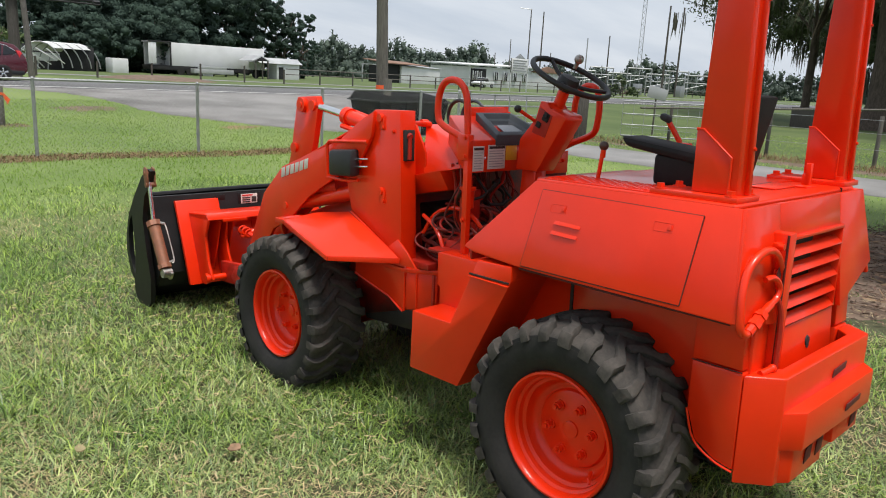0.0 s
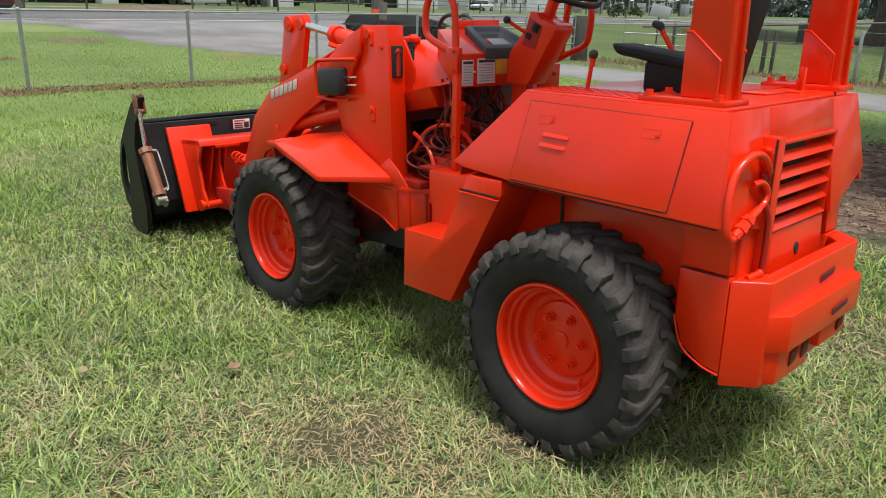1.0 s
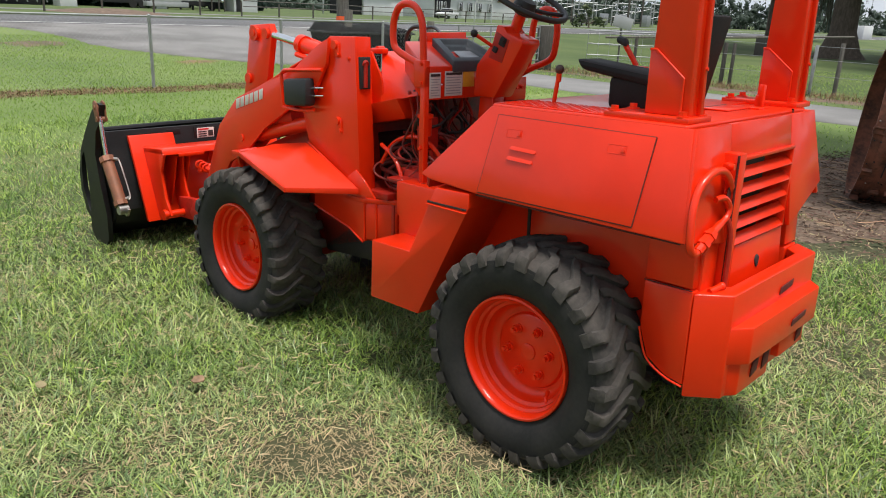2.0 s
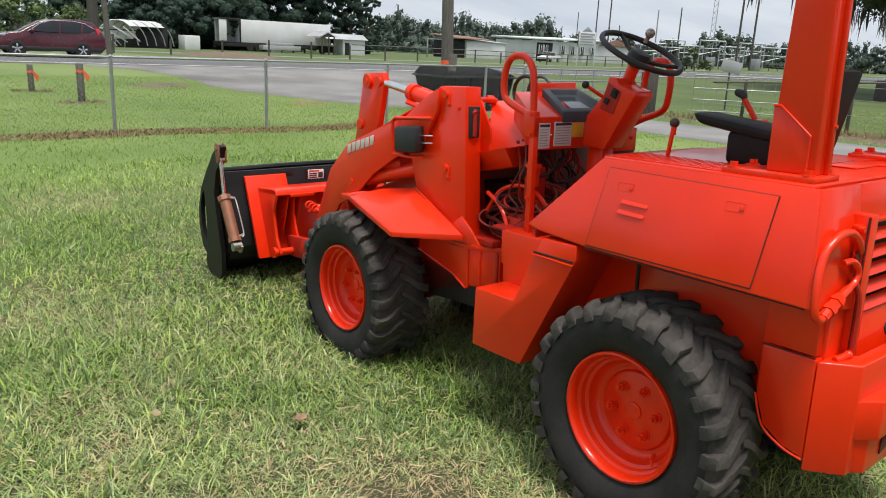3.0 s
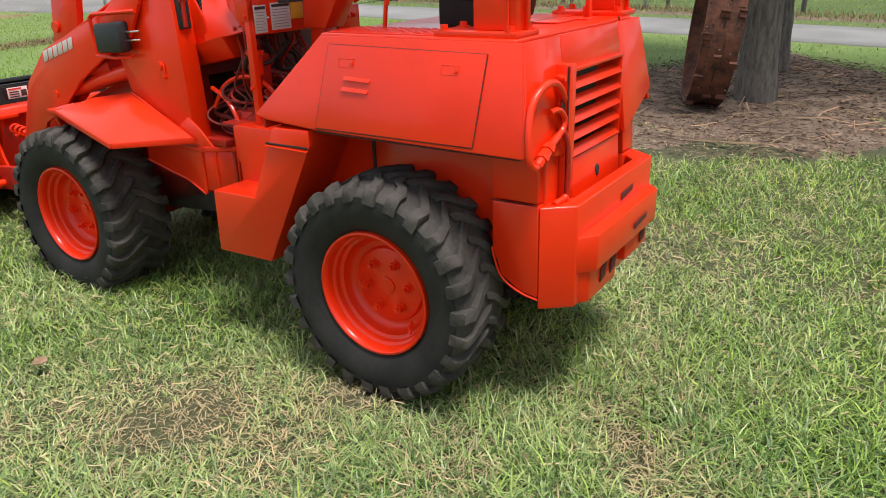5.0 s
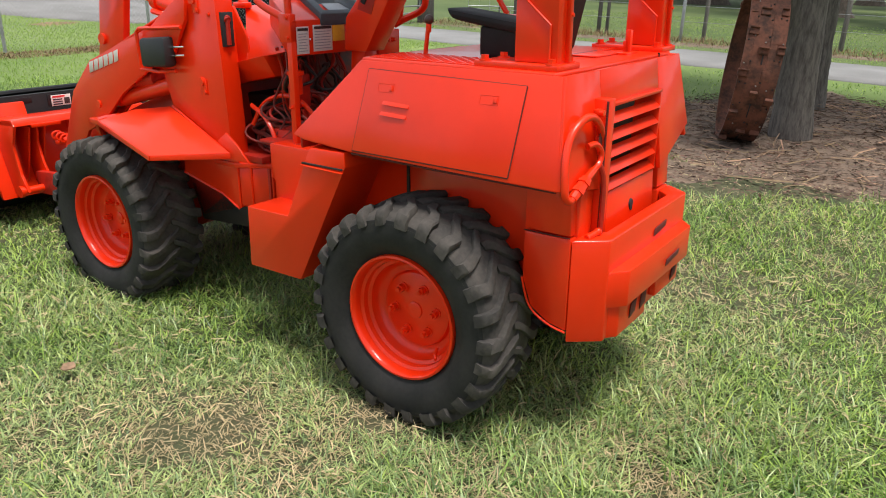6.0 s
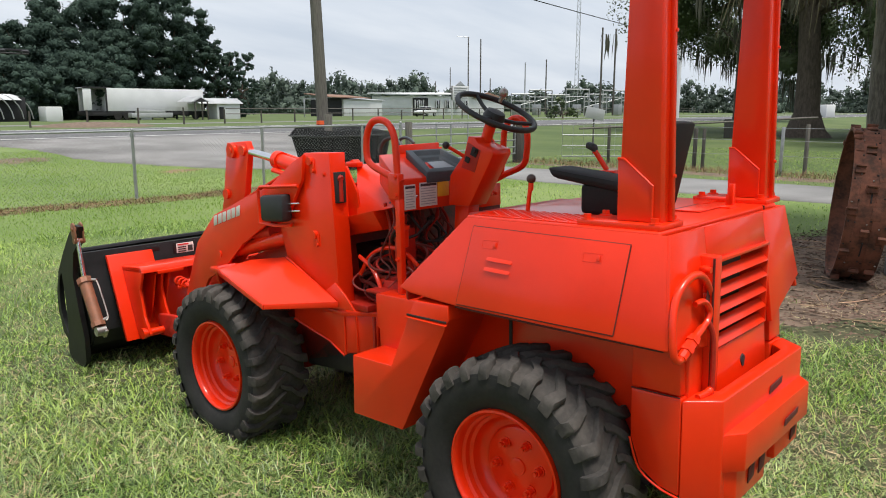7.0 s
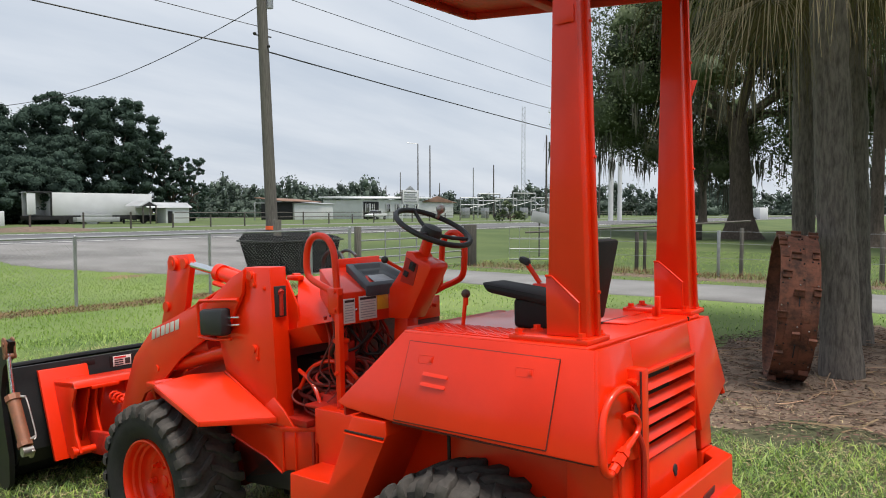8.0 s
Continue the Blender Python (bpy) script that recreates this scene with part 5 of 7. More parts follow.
road_strip("road_line_far", 42.5, 42.66, 0.035, LINE, "white painted road edge line", "road line")
road_strip("far_track", 66.0, 69.0, 0.03, CONCRETE, "pale sandy track behind the road", "track")

# ---- bare patches in the verge ----
def bare_patch(name, cx, cy, rx, ry, material, label, seed):
    g = random.Random(seed)
    ph = [g.uniform(0, 6.28) for _ in range(3)]
    v, f, n = [], [], 40
    for i, r in enumerate((0.0, 0.4, 0.75, 1.0)):
        for k in range(n):
            a = 2 * math.pi * k / n
            q = r * (1 + 0.22 * math.sin(2 * a + ph[0]) + 0.14 * math.sin(5 * a + ph[1]) + 0.08 * math.sin(11 * a + ph[2]))
            x, y = cx + rx * q * math.cos(a), cy + ry * q * math.sin(a)
            v.append((x, y, float(land(x, y)) + 0.026 * (1 - r ** 3) - 0.004))
        if i:
            f += [((i - 1) * n + k, (i - 1) * n + (k + 1) % n, i * n + (k + 1) % n, i * n + k) for k in range(n)]
    return tagged(arrays(name, np.array(v), np.array(f), material), label, "bare ground", kind="structure")


bare_patch("dirt_patch_1", 4.95, 21.8, 0.85, 0.8, MULCH, "bare brown earth in the roadside verge", 1)
bare_patch("dirt_patch_2", 7.5, 17.4, 0.7, 0.35, STRAW, "pale bare sandy patch beside the apron", 2)
bare_patch("dirt_patch_3", 1.82, 17.95, 0.55, 0.40, MULCH, "brown mulch ring round a stake", 3)
bare_patch("dirt_patch_5", 16.7, 5.0, 0.62, 7.2, MULCH, "bare brown earth along the drive fence", 5)
bare_patch("dirt_patch_4", -1.0, 24.5, 1.6, 1.1, MULCH, "bare brown earth in the roadside verge", 4)

# ---- grass ----


def bare(x, y):
    """1 where no grass grows: mulch, drive, straw line under the fence."""
    m = np.hypot((x - 6.6) / 3.2, (y - 0.1) / 1.75) + 0.14 * np.sin(3 * x + 2 * y) + 0.10 * np.sin(7 * x - 5 * y)
    edge = 11.9 - 2.2 * np.clip((y - 14) / 8, 0, 1) - 6.0 * np.maximum((y - 24) / 6.5, 0) ** 1.6
    line = np.abs(y - 12.02 - 0.10 * np.sin(1.3 * x)) + 0.10 * np.sin(5.3 * x + 3 * y) < 0.30 + 0.14 * np.sin(0.9 * x + 1.0)
    return line & (x < 10.8) | (m < 1.0) | (x > 11.7) & (x < 15.2) | (y > 13.9) & (x > edge - 0.05 + 0.25 * np.sin(2 * y)) & (x < 15.5 + (y - 14) / 8)


def blades(name, n, area, h, w, material, seed, lean=0.7, keep=None, falloff=None, curl=1.0):
    g = np.random.default_rng(seed)
    x = g.uniform(area[0], area[1], n); y = g.uniform(area[2], area[3], n)
    ok = ~bare(x, y) if material is not STRAW else np.ones(n, bool)
    if keep is not None:
        ok &= keep(x, y, g)
    if area[0] == -3.4:
        # the dense lawn thins out into the rest, with no straight edge
        inside = np.minimum(x + 3.4, y + 3.6)
        ok &= np.sin(91.7 * x + 57.3 * y) * 0.5 + 0.5 < inside / 1.1
    x, y = x[ok], y[ok]
    n = len(x)
    z = land(x, y)
    L = h * g.uniform(0.5, 1.5, n) * (1 + 0.3 * np.sin(1.9 * x + 0.8 * y) * np.sin(1.4 * y - 0.5 * x))
    ww = w * g.uniform(0.6, 1.3, n)
    # each blade leans out at its own angle and droops a little at the tip
    e = np.clip(g.normal(1.15 - 0.45 * lean, 0.34, n), 0.10, 1.5)
    b = g.uniform(0, 2 * np.pi, n)
    a = b + np.pi / 2 + g.normal(0, 0.5, n)
    dx, dy = np.cos(a), np.sin(a)
    tx, ty = np.cos(b), np.sin(b)
    droop = g.uniform(0.0, 0.55, n) * curl
    P = np.empty((n, 5, 3))
    P[:, 0] = np.stack([x - dx * ww / 2, y - dy * ww / 2, z - 0.004], -1)
    P[:, 1] = np.stack([x + dx * ww / 2, y + dy * ww / 2, z - 0.004], -1)
    mx, my, mz = x + tx * L * 0.55 * np.cos(e), y + ty * L * 0.55 * np.cos(e), z + L * 0.55 * np.sin(e)
    P[:, 2] = np.stack([mx + dx * ww * 0.45, my + dy * ww * 0.45, mz], -1)
    P[:, 3] = np.stack([mx - dx * ww * 0.45, my - dy * ww * 0.45, mz], -1)
    e2 = e - droop - 0.1
    P[:, 4] = np.stack([mx + tx * L * 0.5 * np.cos(e2), my + ty * L * 0.5 * np.cos(e2), np.maximum(mz + L * 0.5 * np.sin(e2), z + 0.006)], -1)
    base = (np.arange(n) * 5)[:, None]
    tri = np.concatenate([base + np.array([[0, 1, 2]]), base + np.array([[0, 2, 3]]), base + np.array([[3, 2, 4]])], 0)
    ob = arrays(name, P.reshape(-1, 3), tri, material)
    return ob


def sparse(x, y, g):
    d = np.hypot(x + 2.6, y + 1.5)
    return g.uniform(0, 1, len(x)) < np.clip(3.6 / np.maximum(d, 1), 0.36, 1)


pw = np.random.default_rng(99)
WAVES = [(2 * np.pi / L * np.cos(a), 2 * np.pi / L * np.sin(a), p, w) for L, a, p, w in zip(pw.uniform(0.28, 0.8, 9).tolist() + pw.uniform(0.9, 3.4, 9).tolist(), pw.uniform(0, np.pi, 18), pw.uniform(0, 6.28, 18), [0.26] * 9 + [0.38] * 9)]


def patchy(x, y):
    """Uneven patches, small and large, where the lawn is thin and dry."""
    return sum(w * np.sin(u * x + v * y + p + 0.6 * np.sin(1.7 * v * x - 1.3 * u * y)) for u, v, p, w in WAVES)


def worn(x, y):
    """How trodden and dry the lawn is: most beside the machine."""
    return np.exp(-((x + 0.8) / 1.9) ** 2 - ((y - 0.3) / 1.6) ** 2)


def lush(x, y, g):
    """Fresh thick grass away from the trodden stretch."""
    return g.uniform(0, 1, len(x)) < np.clip(0.78 - 0.62 * worn(x, y) - 0.25 * patchy(x, y), 0.08, 0.95)


def lawn_keep(x, y, g, k):
    return sparse(x, y, g) & (g.uniform(0, 1, len(x)) < 0.95 - (0.18 + 0.26 * worn(x, y)) * (1 + patchy(x, y))) & (lush(x, y, g) == k)


tagged(blades("grass", 560000, (-3.4, 7.5, -3.6, 9.0), 0.076, 0.0056, BLADE, 1, lean=1.4, keep=lambda x, y, g: lawn_keep(x, y, g, False)), "short uneven green lawn grass", "grass", kind="stuff")
tagged(blades("lush_grass", 560000, (-3.4, 7.5, -3.6, 9.0), 0.076, 0.0058, BLADE_LUSH, 13, lean=1.3, keep=lambda x, y, g: lawn_keep(x, y, g, True)), "fresh thick green lawn grass", "grass", kind="stuff")
tagged(blades("near_grass", 330000, (-3.2, 1.2, -2.4, 3.6), 0.074, 0.0050, BLADE, 12, lean=1.7, keep=lambda x, y, g: (g.uniform(0, 1, len(x)) < 0.80 - 0.34 * patchy(x, y)) & ~lush(x, y, g)), "fine flattened green lawn grass", "grass", kind="stuff")
tagged(blades("dry_grass", 420000, (-3.4, 7.5, -3.6, 8.0), 0.070, 0.0042, BLADE_DRY, 2, lean=1.9, keep=lambda x, y, g: sparse(x, y, g) & (g.uniform(0, 1, len(x)) < 0.14 + 0.55 * worn(x, y) + 0.34 * patchy(x, y))), "dry straw coloured blades among the lawn grass", "grass", kind="stuff")
tagged(blades("outer_grass", 60000, (-13, 9, -13, 12), 0.085, 0.011, BLADE, 14, lean=1.1, keep=lambda x, y, g: ((x < -3.2) | (y < -3.4)) & (g.uniform(0, 1, len(x)) < 1.25 - np.hypot(x + 1.5, y + 1.0) / 12)), "green lawn grass round the yard", "grass", kind="stuff")
tagged(blades("far_grass", 95000, (-4, 11.6, 8.4, 24), 0.045, 0.010, BLADE_FAR, 3, lean=0.5, keep=lambda x, y, g: (y < 14) | (x < apron_edge(y) - 0.05)), "green roadside grass behind the fence", "grass", kind="stuff")
tagged(blades("tall_tufts", 30000, (-3.4, 7.5, -3.6, 9.0), 0.085, 0.0058, BLADE_LUSH, 5, lean=0.8, keep=lambda x, y, g: np.sin(2.3 * x + 1.1 * y) * np.sin(1.9 * y - 0.6 * x) > 0.35), "taller tufts of green grass", "grass", kind="stuff")
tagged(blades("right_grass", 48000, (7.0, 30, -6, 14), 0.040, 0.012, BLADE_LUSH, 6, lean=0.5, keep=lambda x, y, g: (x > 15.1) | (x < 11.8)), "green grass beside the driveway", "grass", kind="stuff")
# fence-line straw and dead weeds
tagged(blades("straw_line", 45000, (-8, 10.8, 11.3, 12.75), 0.07, 0.011, STRAW, 8, lean=1.8, keep=lambda x, y, g: np.abs(y - 12.05 - 0.12 * np.sin(x)) < 0.45), "dead brown straw along the fence line", "straw", kind="stuff")
tagged(blades("dead_weeds", 9000, (15.2, 18.6, -4, 13), 0.15, 0.012, STRAW, 9, lean=0.6, keep=lambda x, y, g: np.abs(x - 17.3) < 0.9), "dead brown weeds along the drive fence", "weeds", kind="stuff")

# leaf litter, mulch and twigs round the palms
mv, mf = [], []
mr = np.linspace(0, 1, 15); ma = np.linspace(0, 2 * np.pi, 73)[:-1]
for r in mr:
    for a in ma:
        k = r * (1 + 0.12 * math.sin(3 * a + 1) + 0.08 * math.sin(7 * a) + 0.03 * math.sin(17 * a))
        x, y = 6.6 + 3.25 * k * math.cos(a), 0.1 + 1.8 * k * math.sin(a)
        mv.append((x, y, float(land(x, y)) + 0.030 * (1 - r ** 4) + 0.012 * math.sin(9 * x) * math.sin(8 * y) * (1 - r) - 0.004))
for i in range(len(mr) - 1):
    for k in range(72):
        mf.append((i * 72 + k, i * 72 + (k + 1) % 72, (i + 1) * 72 + (k + 1) % 72, (i + 1) * 72 + k))
tagged(arrays("mulch_bed", np.array(mv), np.array(mf), MULCH), "brown bark mulch and leaf litter under palms", "mulch", kind="structure")


def litter(name, n, cx, cy, rx, ry, length, width, material, seed, bend=0.3):
    g = np.random.default_rng(seed)
    r, a = np.sqrt(g.uniform(0, 1, n)), g.uniform(0, 2 * np.pi, n)
    x, y = cx + rx * r * np.cos(a), cy + ry * r * np.sin(a)
    z = land(x, y) + 0.012 + g.uniform(0, 0.03, n)
    L = length * g.uniform(0.3, 1.3, n); t = g.uniform(0, 2 * np.pi, n); up = g.normal(0, 0.12, n) * L
    W = width * g.uniform(0.5, 1.5, n)
    dx, dy = np.cos(t), np.sin(t)
    P = np.empty((n, 6, 3))
    k = g.normal(0, bend, n) * L
    for i, s in enumerate((-0.5, 0.0, 0.5)):
        ox = x + dx * L * s - dy * k * (0.25 - s * s); oy = y + dy * L * s + dx * k * (0.25 - s * s); oz = z + up * s + W * 0.4 + np.abs(k) * 0.1 * (0.25 - s * s)
        P[:, 2 * i] = np.stack([ox - dy * W / 2, oy + dx * W / 2, oz], -1)
        P[:, 2 * i + 1] = np.stack([ox + dy * W / 2, oy - dx * W / 2, oz + W * 0.5], -1)
    b = (np.arange(n) * 6)[:, None]
    return arrays(name, P.reshape(-1, 3), np.concatenate([b + np.array([[0, 1, 3, 2]]), b + np.array([[2, 3, 5, 4]])], 0), material)


tagged(litter("twigs", 420, 6.6, 0.0, 2.9, 1.6, 0.46, 0.010, TWIG, 21), "scattered dead twigs and palm stalks", "twigs", kind="stuff")
tagged(litter("leaf_litter", 9000, 6.6, 0.05, 3.3, 1.85, 0.045, 0.011, LITTER, 22), "brown dead leaf litter", "litter", kind="stuff")
tagged(litter("lawn_thatch", 16000, 0.2, 0.6, 4.2, 4.0, 0.055, 0.0032, BLADE_DRY, 23), "dry clippings lying in the lawn", "clippings", kind="stuff")
for (x, y, lx, ly, rz, nm) in ((-1.757, 1.60, 0.085, 0.045, 70, "wood_chip"), (-1.25, 1.225, 0.080, 0.055, 30, "dead_leaf")):
    rim = [(0.50, 0.04), (0.34, 0.30), (0.10, 0.46), (-0.16, 0.34), (-0.46, 0.22), (-0.50, -0.10), (-0.26, -0.40), (0.08, -0.50), (0.36, -0.26)]
    bm = prism([(lx * a, ly * b) for a, b in rim], "z", 0, 0.004, 0)
    bmesh.ops.triangulate(bm, faces=bm.faces)
    bmesh.ops.subdivide_edges(bm, edges=bm.edges, cuts=1)
    for v in bm.verts:
        v.co.z += 0.30 * v.co.x ** 2 / lx + 0.45 * v.co.y ** 2 / ly
    ob = thing(nm, bm, BLADE_DRY if nm == "wood_chip" else TWIG, "pale wood chip lying in the grass" if nm == "wood_chip" else "curled brown dead leaf lying in the grass", "leaf")
    ob.matrix_world = pose(x, y, float(land(x, y)) + 0.062, 10, 6, rz)

# ---- chain-link fence ----
def fence_post(x, y, h=1.30, r=0.030):
    z = float(land(x, y))
    return thing("fence_post", join(rod((x, y, z - 0.02), (x, y, z + h), r, 14), ball((x, y, z + h), r * 1.15, 10), lathe([(-0.012, r * 1.25), (0.012, r * 1.25)], (x, y, z + h - 0.10), "z", 14), lathe([(-0.012, r * 1.25), (0.012, r * 1.25)], (x, y, z + 0.35), "z", 14)), GALV, "grey galvanised chain-link fence post", "fence post", "front fence posts")


FY = 12.35
for k in range(-4, 4):
    fence_post(1.02 + 2.86 * k, FY)
fence_post(11.0, FY + 0.1, 1.34, 0.036)
thing("fence_rail", tube([(-11, FY, 1.275), (1, FY, 1.28), (7, FY, 1.30), (11.0, FY + 0.1, 1.30)], 0.020, 10), GALV, "grey galvanised fence top rail", "fence rail")


def mesh_wire(name, x0, x1, y, z0, z1, cell=0.062, r=0.0013):
    """Crossed diagonal wires of a chain-link fence."""
    P, F = [], []
    hgt = z1 - z0
    for d in (1, -1):
        for s in np.arange(x0 - hgt, x1, cell * 1.41):
            a, b = (s, z0), (s + hgt, z1)
            if a[0] < x0:
                a = (x0, z0 + (x0 - s))
            if b[0] > x1:
                b = (x1, z0 + (x1 - s))
            if b[0] <= a[0]:
                continue
            pa, pb = (np.array(a), np.array(b))
            if d < 0:
                pa, pb = np.array((x0 + x1 - a[0], a[1])), np.array((x0 + x1 - b[0], b[1]))
            t = (pb - pa) / np.linalg.norm(pb - pa); q = np.array((-t[1], t[0])) * r
            i = len(P)
            for p in (pa, pb):
                P += [(p[0] + q[0], y, p[1] + q[1]), (p[0], y + r, p[1]), (p[0] - q[0], y, p[1] - q[1]), (p[0], y - r, p[1])]
            F += [(i + k, i + (k + 1) % 4, i + 4 + (k + 1) % 4, i + 4 + k) for k in range(4)]
    return tagged(arrays(name, np.array(P), np.array(F), GALV), "grey chain-link fence wire mesh", "fence mesh", kind="stuff")


mesh_wire("fence_mesh", -10.4, 11.0, FY - 0.03, 0.03, 1.275)

# ---- drive gate and side fence ----
def wood_post(x, y, h, r, material=WOOD, label="round weathered wooden gate post", lean=0.0, name="gate_post", cat="post", grp=""):
    z = float(rise(y))
    pts = [(x, y, z - 0.05), (x + lean * 0.3, y, z + h * 0.5), (x + lean * h, y, z + h)]
    return thing(name, bevel(tube(pts, r, 14), 0.008), material, label, cat, grp)


wood_post(11.45, 12.6, 1.36, 0.095)
wood_post(10.35, 14.6, 1.55, 0.11, lean=0.02)
wood_post(16.85, 12.95, 1.33, 0.26, DARKWOOD, "thick dark wooden gate post")
gate = empty("farm_gate", "galvanised tubular farm gate across the driveway", "gate")
def gpt(u, z):
    return (11.65 + 4.9 * u, 12.7 + 0.25 * u, z)
for z in (0.30, 0.50, 0.72, 0.98, 1.28):
    part("gate_rail", rod(gpt(0, z), gpt(1, z), 0.022), GALV, gate)
for u in (0, 0.21, 0.34, 0.5, 0.75, 1.0):
    part("gate_upright", rod(gpt(u, 0.28), gpt(u, 1.29), 0.020), GALV, gate)
for k, (x, y, h, m, w) in enumerate(((17.55, 5.13, 1.24, GALV, 0.045), (18.3, 4.76, 1.3, WOOD, 0.055), (18.1, 7.7, 1.15, DARKWOOD, 0.06), (18.2, 1.4, 1.25, WOOD, 0.06), (18.0, -2.2, 1.25, WOOD, 0.06), (18.3, 10.6, 1.2, DARKWOOD, 0.05), (18.1, 7.45, 1.15, DARKWOOD, 0.05))):
    thing("fence_post", bevel(rod((x, y, -0.05), (x + 0.01, y, h), w, 10), 0.006), m, "weathered post of the drive side fence" if m is not GALV else "white steel post of the drive side fence", "fence post", "drive fence posts")
for z in (0.45, 0.85, 1.18):
    thing("fence_wire", tube([(18.1, -8, z), (18.0, 5.0, z + 0.02), (18.1, 12.0, z)], 0.006, 5), GALV, "thin wire strung along the drive fence", "wire", "drive fence wires")
thing("fence_pole_rail", tube([(17.2, 11.0, 1.10), (19.6, 9.0, 1.22), (24, 6.2, 1.42)], 0.03, 8), WOOD, "long weathered wooden rail", "rail")
g2 = empty("open_gate", "open galvanised mesh gate beside the drive", "gate")
def g2pt(u, z):
    return (18.4 + 2.3 * u, 12.4 - 2.6 * u, z)
part("gate_frame", tube([g2pt(0, 0.15), g2pt(0, 1.25), g2pt(1, 1.25), g2pt(1, 0.15)], 0.022, 8, True), GALV, g2)
for z in (0.5, 0.85):
    part("gate_rail", rod(g2pt(0, z), g2pt(1, z), 0.016), GALV, g2)
for u in np.linspace(0.1, 0.9, 9):
    part("gate_bar", rod(g2pt(u, 0.16), g2pt(u, 1.24), 0.006, 6), GALV, g2)
sg = empty("small_sign", "white notice board on a thin post", "sign")
part("sign_post", rod((22.3, 13.6, 0), (22.3, 13.6, 1.45), 0.03), DARKWOOD, sg)
part("sign_board", obox(pose(22.3, 13.55, 1.52, 0, 12, -35), (0.75, 0.03, 0.42)), ROOF, sg)

# ---- black container, stakes, poles ----
ct = empty("black_dumpster", "black plastic lidded dumpster behind the chain-link fence", "dumpster")
part("body", hexa([(10.12, 14.45, 0.05), (12.30, 14.45, 0.05), (12.30, 15.55, 0.05), (10.12, 15.55, 0.05), (9.92, 14.35, 0.98), (12.48, 14.35, 0.98), (12.48, 15.70, 0.98), (9.92, 15.70, 0.98)], 0.03), BLACKMATT, ct)
part("lid", hexa([(9.88, 14.30, 0.98), (12.52, 14.30, 0.98), (12.52, 15.72, 0.98), (9.88, 15.72, 0.98), (10.10, 14.42, 1.10), (12.40, 14.42, 1.06), (12.35, 15.68, 1.24), (10.12, 15.68, 1.24)], 0.03), BLACKMATT, ct)
part("rim_lip", box((9.86, 14.28, 0.94), (12.54, 15.74, 0.985), 0.012), BLACKP, ct)
for x in (10.3, 10.85, 11.4, 11.95):
    part("rib", hexa([(x, 14.40, 0.1), (x + 0.07, 14.40, 0.1), (x + 0.07, 14.46, 0.1), (x, 14.46, 0.1), (x - 0.02, 14.30, 0.94), (x + 0.07, 14.30, 0.94), (x + 0.07, 14.37, 0.94), (x - 0.02, 14.37, 0.94)], 0.01), BLACKMATT, ct)
for (x, y, h, r) in ((1.18, 20.3, 0.66, 0.075), (1.82, 18.0, 0.90, 0.085)):
    z = float(rise(y))
    st = empty("survey_stake", "weathered wooden stake tied with orange ribbon", "stake", group="survey stakes")
    part("stake", bevel(tube([(x, y, z - 0.05), (x, y, z + h)], r, 8), 0.01), WOOD, st)
    part("ribbon", join(lathe([(-0.03, r * 1.05), (0.03, r * 1.05)], (x, y, z + h - 0.18), "z", 12), plate([(x + r, y - 0.05, z + h - 0.16), (x + r + 0.12, y - 0.05, z + h - 0.30), (x + r + 0.06, y - 0.05, z + h - 0.42), (x + r - 0.02, y - 0.05, z + h - 0.24)], 0.006, 0)), FLAG, st)
    tagged(blades("weed_patch", 500, (x - 0.5, x + 0.5, y - 0.3, y + 0.25), 0.05, 0.02, STRAW, 30 + int(10 * x), lean=1.5), "dead straw round a stake", "straw", kind="stuff")

pole = empty("utility_pole", "tall grey wooden utility pole leaning slightly", "utility pole")
PB, PT = Vector((11.12, 15.70, 0.0)), Vector((10.85, 15.85, 9.3))
part("pole", tube([PB, PB.lerp(PT, 0.5), PT], 0.178, 20, taper=0.74), WOOD, pole)
def onp(z):
    return PB.lerp(PT, z / 9.3)
part("transformer_can", join(rod(onp(7.75) + Vector((0.18, -0.14, -0.22)), onp(7.75) + Vector((0.18, -0.14, 0.22)), 0.10, 16), rod(onp(7.75), onp(7.75) + Vector((0.18, -0.14, 0)), 0.03)), GALV, pole)
part("cone_band", join(lathe([(-0.05, 0.19), (0.06, 0.185)], onp(1.30), "z", 16)), FLAG, pole)
part("insulator", join(rod(onp(6.75) + Vector((-0.25, 0.05, 0)), onp(6.75) + Vector((0.25, -0.05, 0)), 0.02), ball(onp(6.75) + Vector((-0.25, 0.05, 0.03)), 0.05), ball(onp(6.45) + Vector((0.05, -0.15, 0)), 0.05)), WIRE, pole)
lp = empty("utility_pole", "distant leaning wooden utility pole by the road", "utility pole")
part("pole", tube([(9.72, 45, 0.3), (9.60, 45, 3.0), (9.1, 45, 12)], 0.17, 14, taper=0.8), WOOD, lp)
db = empty("sign_mast", "thick dark roadside sign post with a lamp catwalk", "sign post")
part("steel_post", tube([(9.12, 45.6, 0.3), (9.10, 45.6, 3.4), (9.06, 45.6, 12.5)], 0.29, 16), DARKWOOD, db)
part("catwalk", join(box((8.2, 45.2, 4.85), (13.6, 45.4, 4.97), 0.02), rod((8.2, 45.2, 4.72), (13.6, 45.2, 4.72), 0.05)), WIRE, db)
for x in (8.5, 10.4, 12.0, 13.2):
    part("lamp", join(rod((x, 45.4, 4.85), (x, 44.6, 4.8), 0.04), obox(pose(x, 44.5, 4.80, 20), (0.35, 0.22, 0.14), 0.03)), WIRE, db)


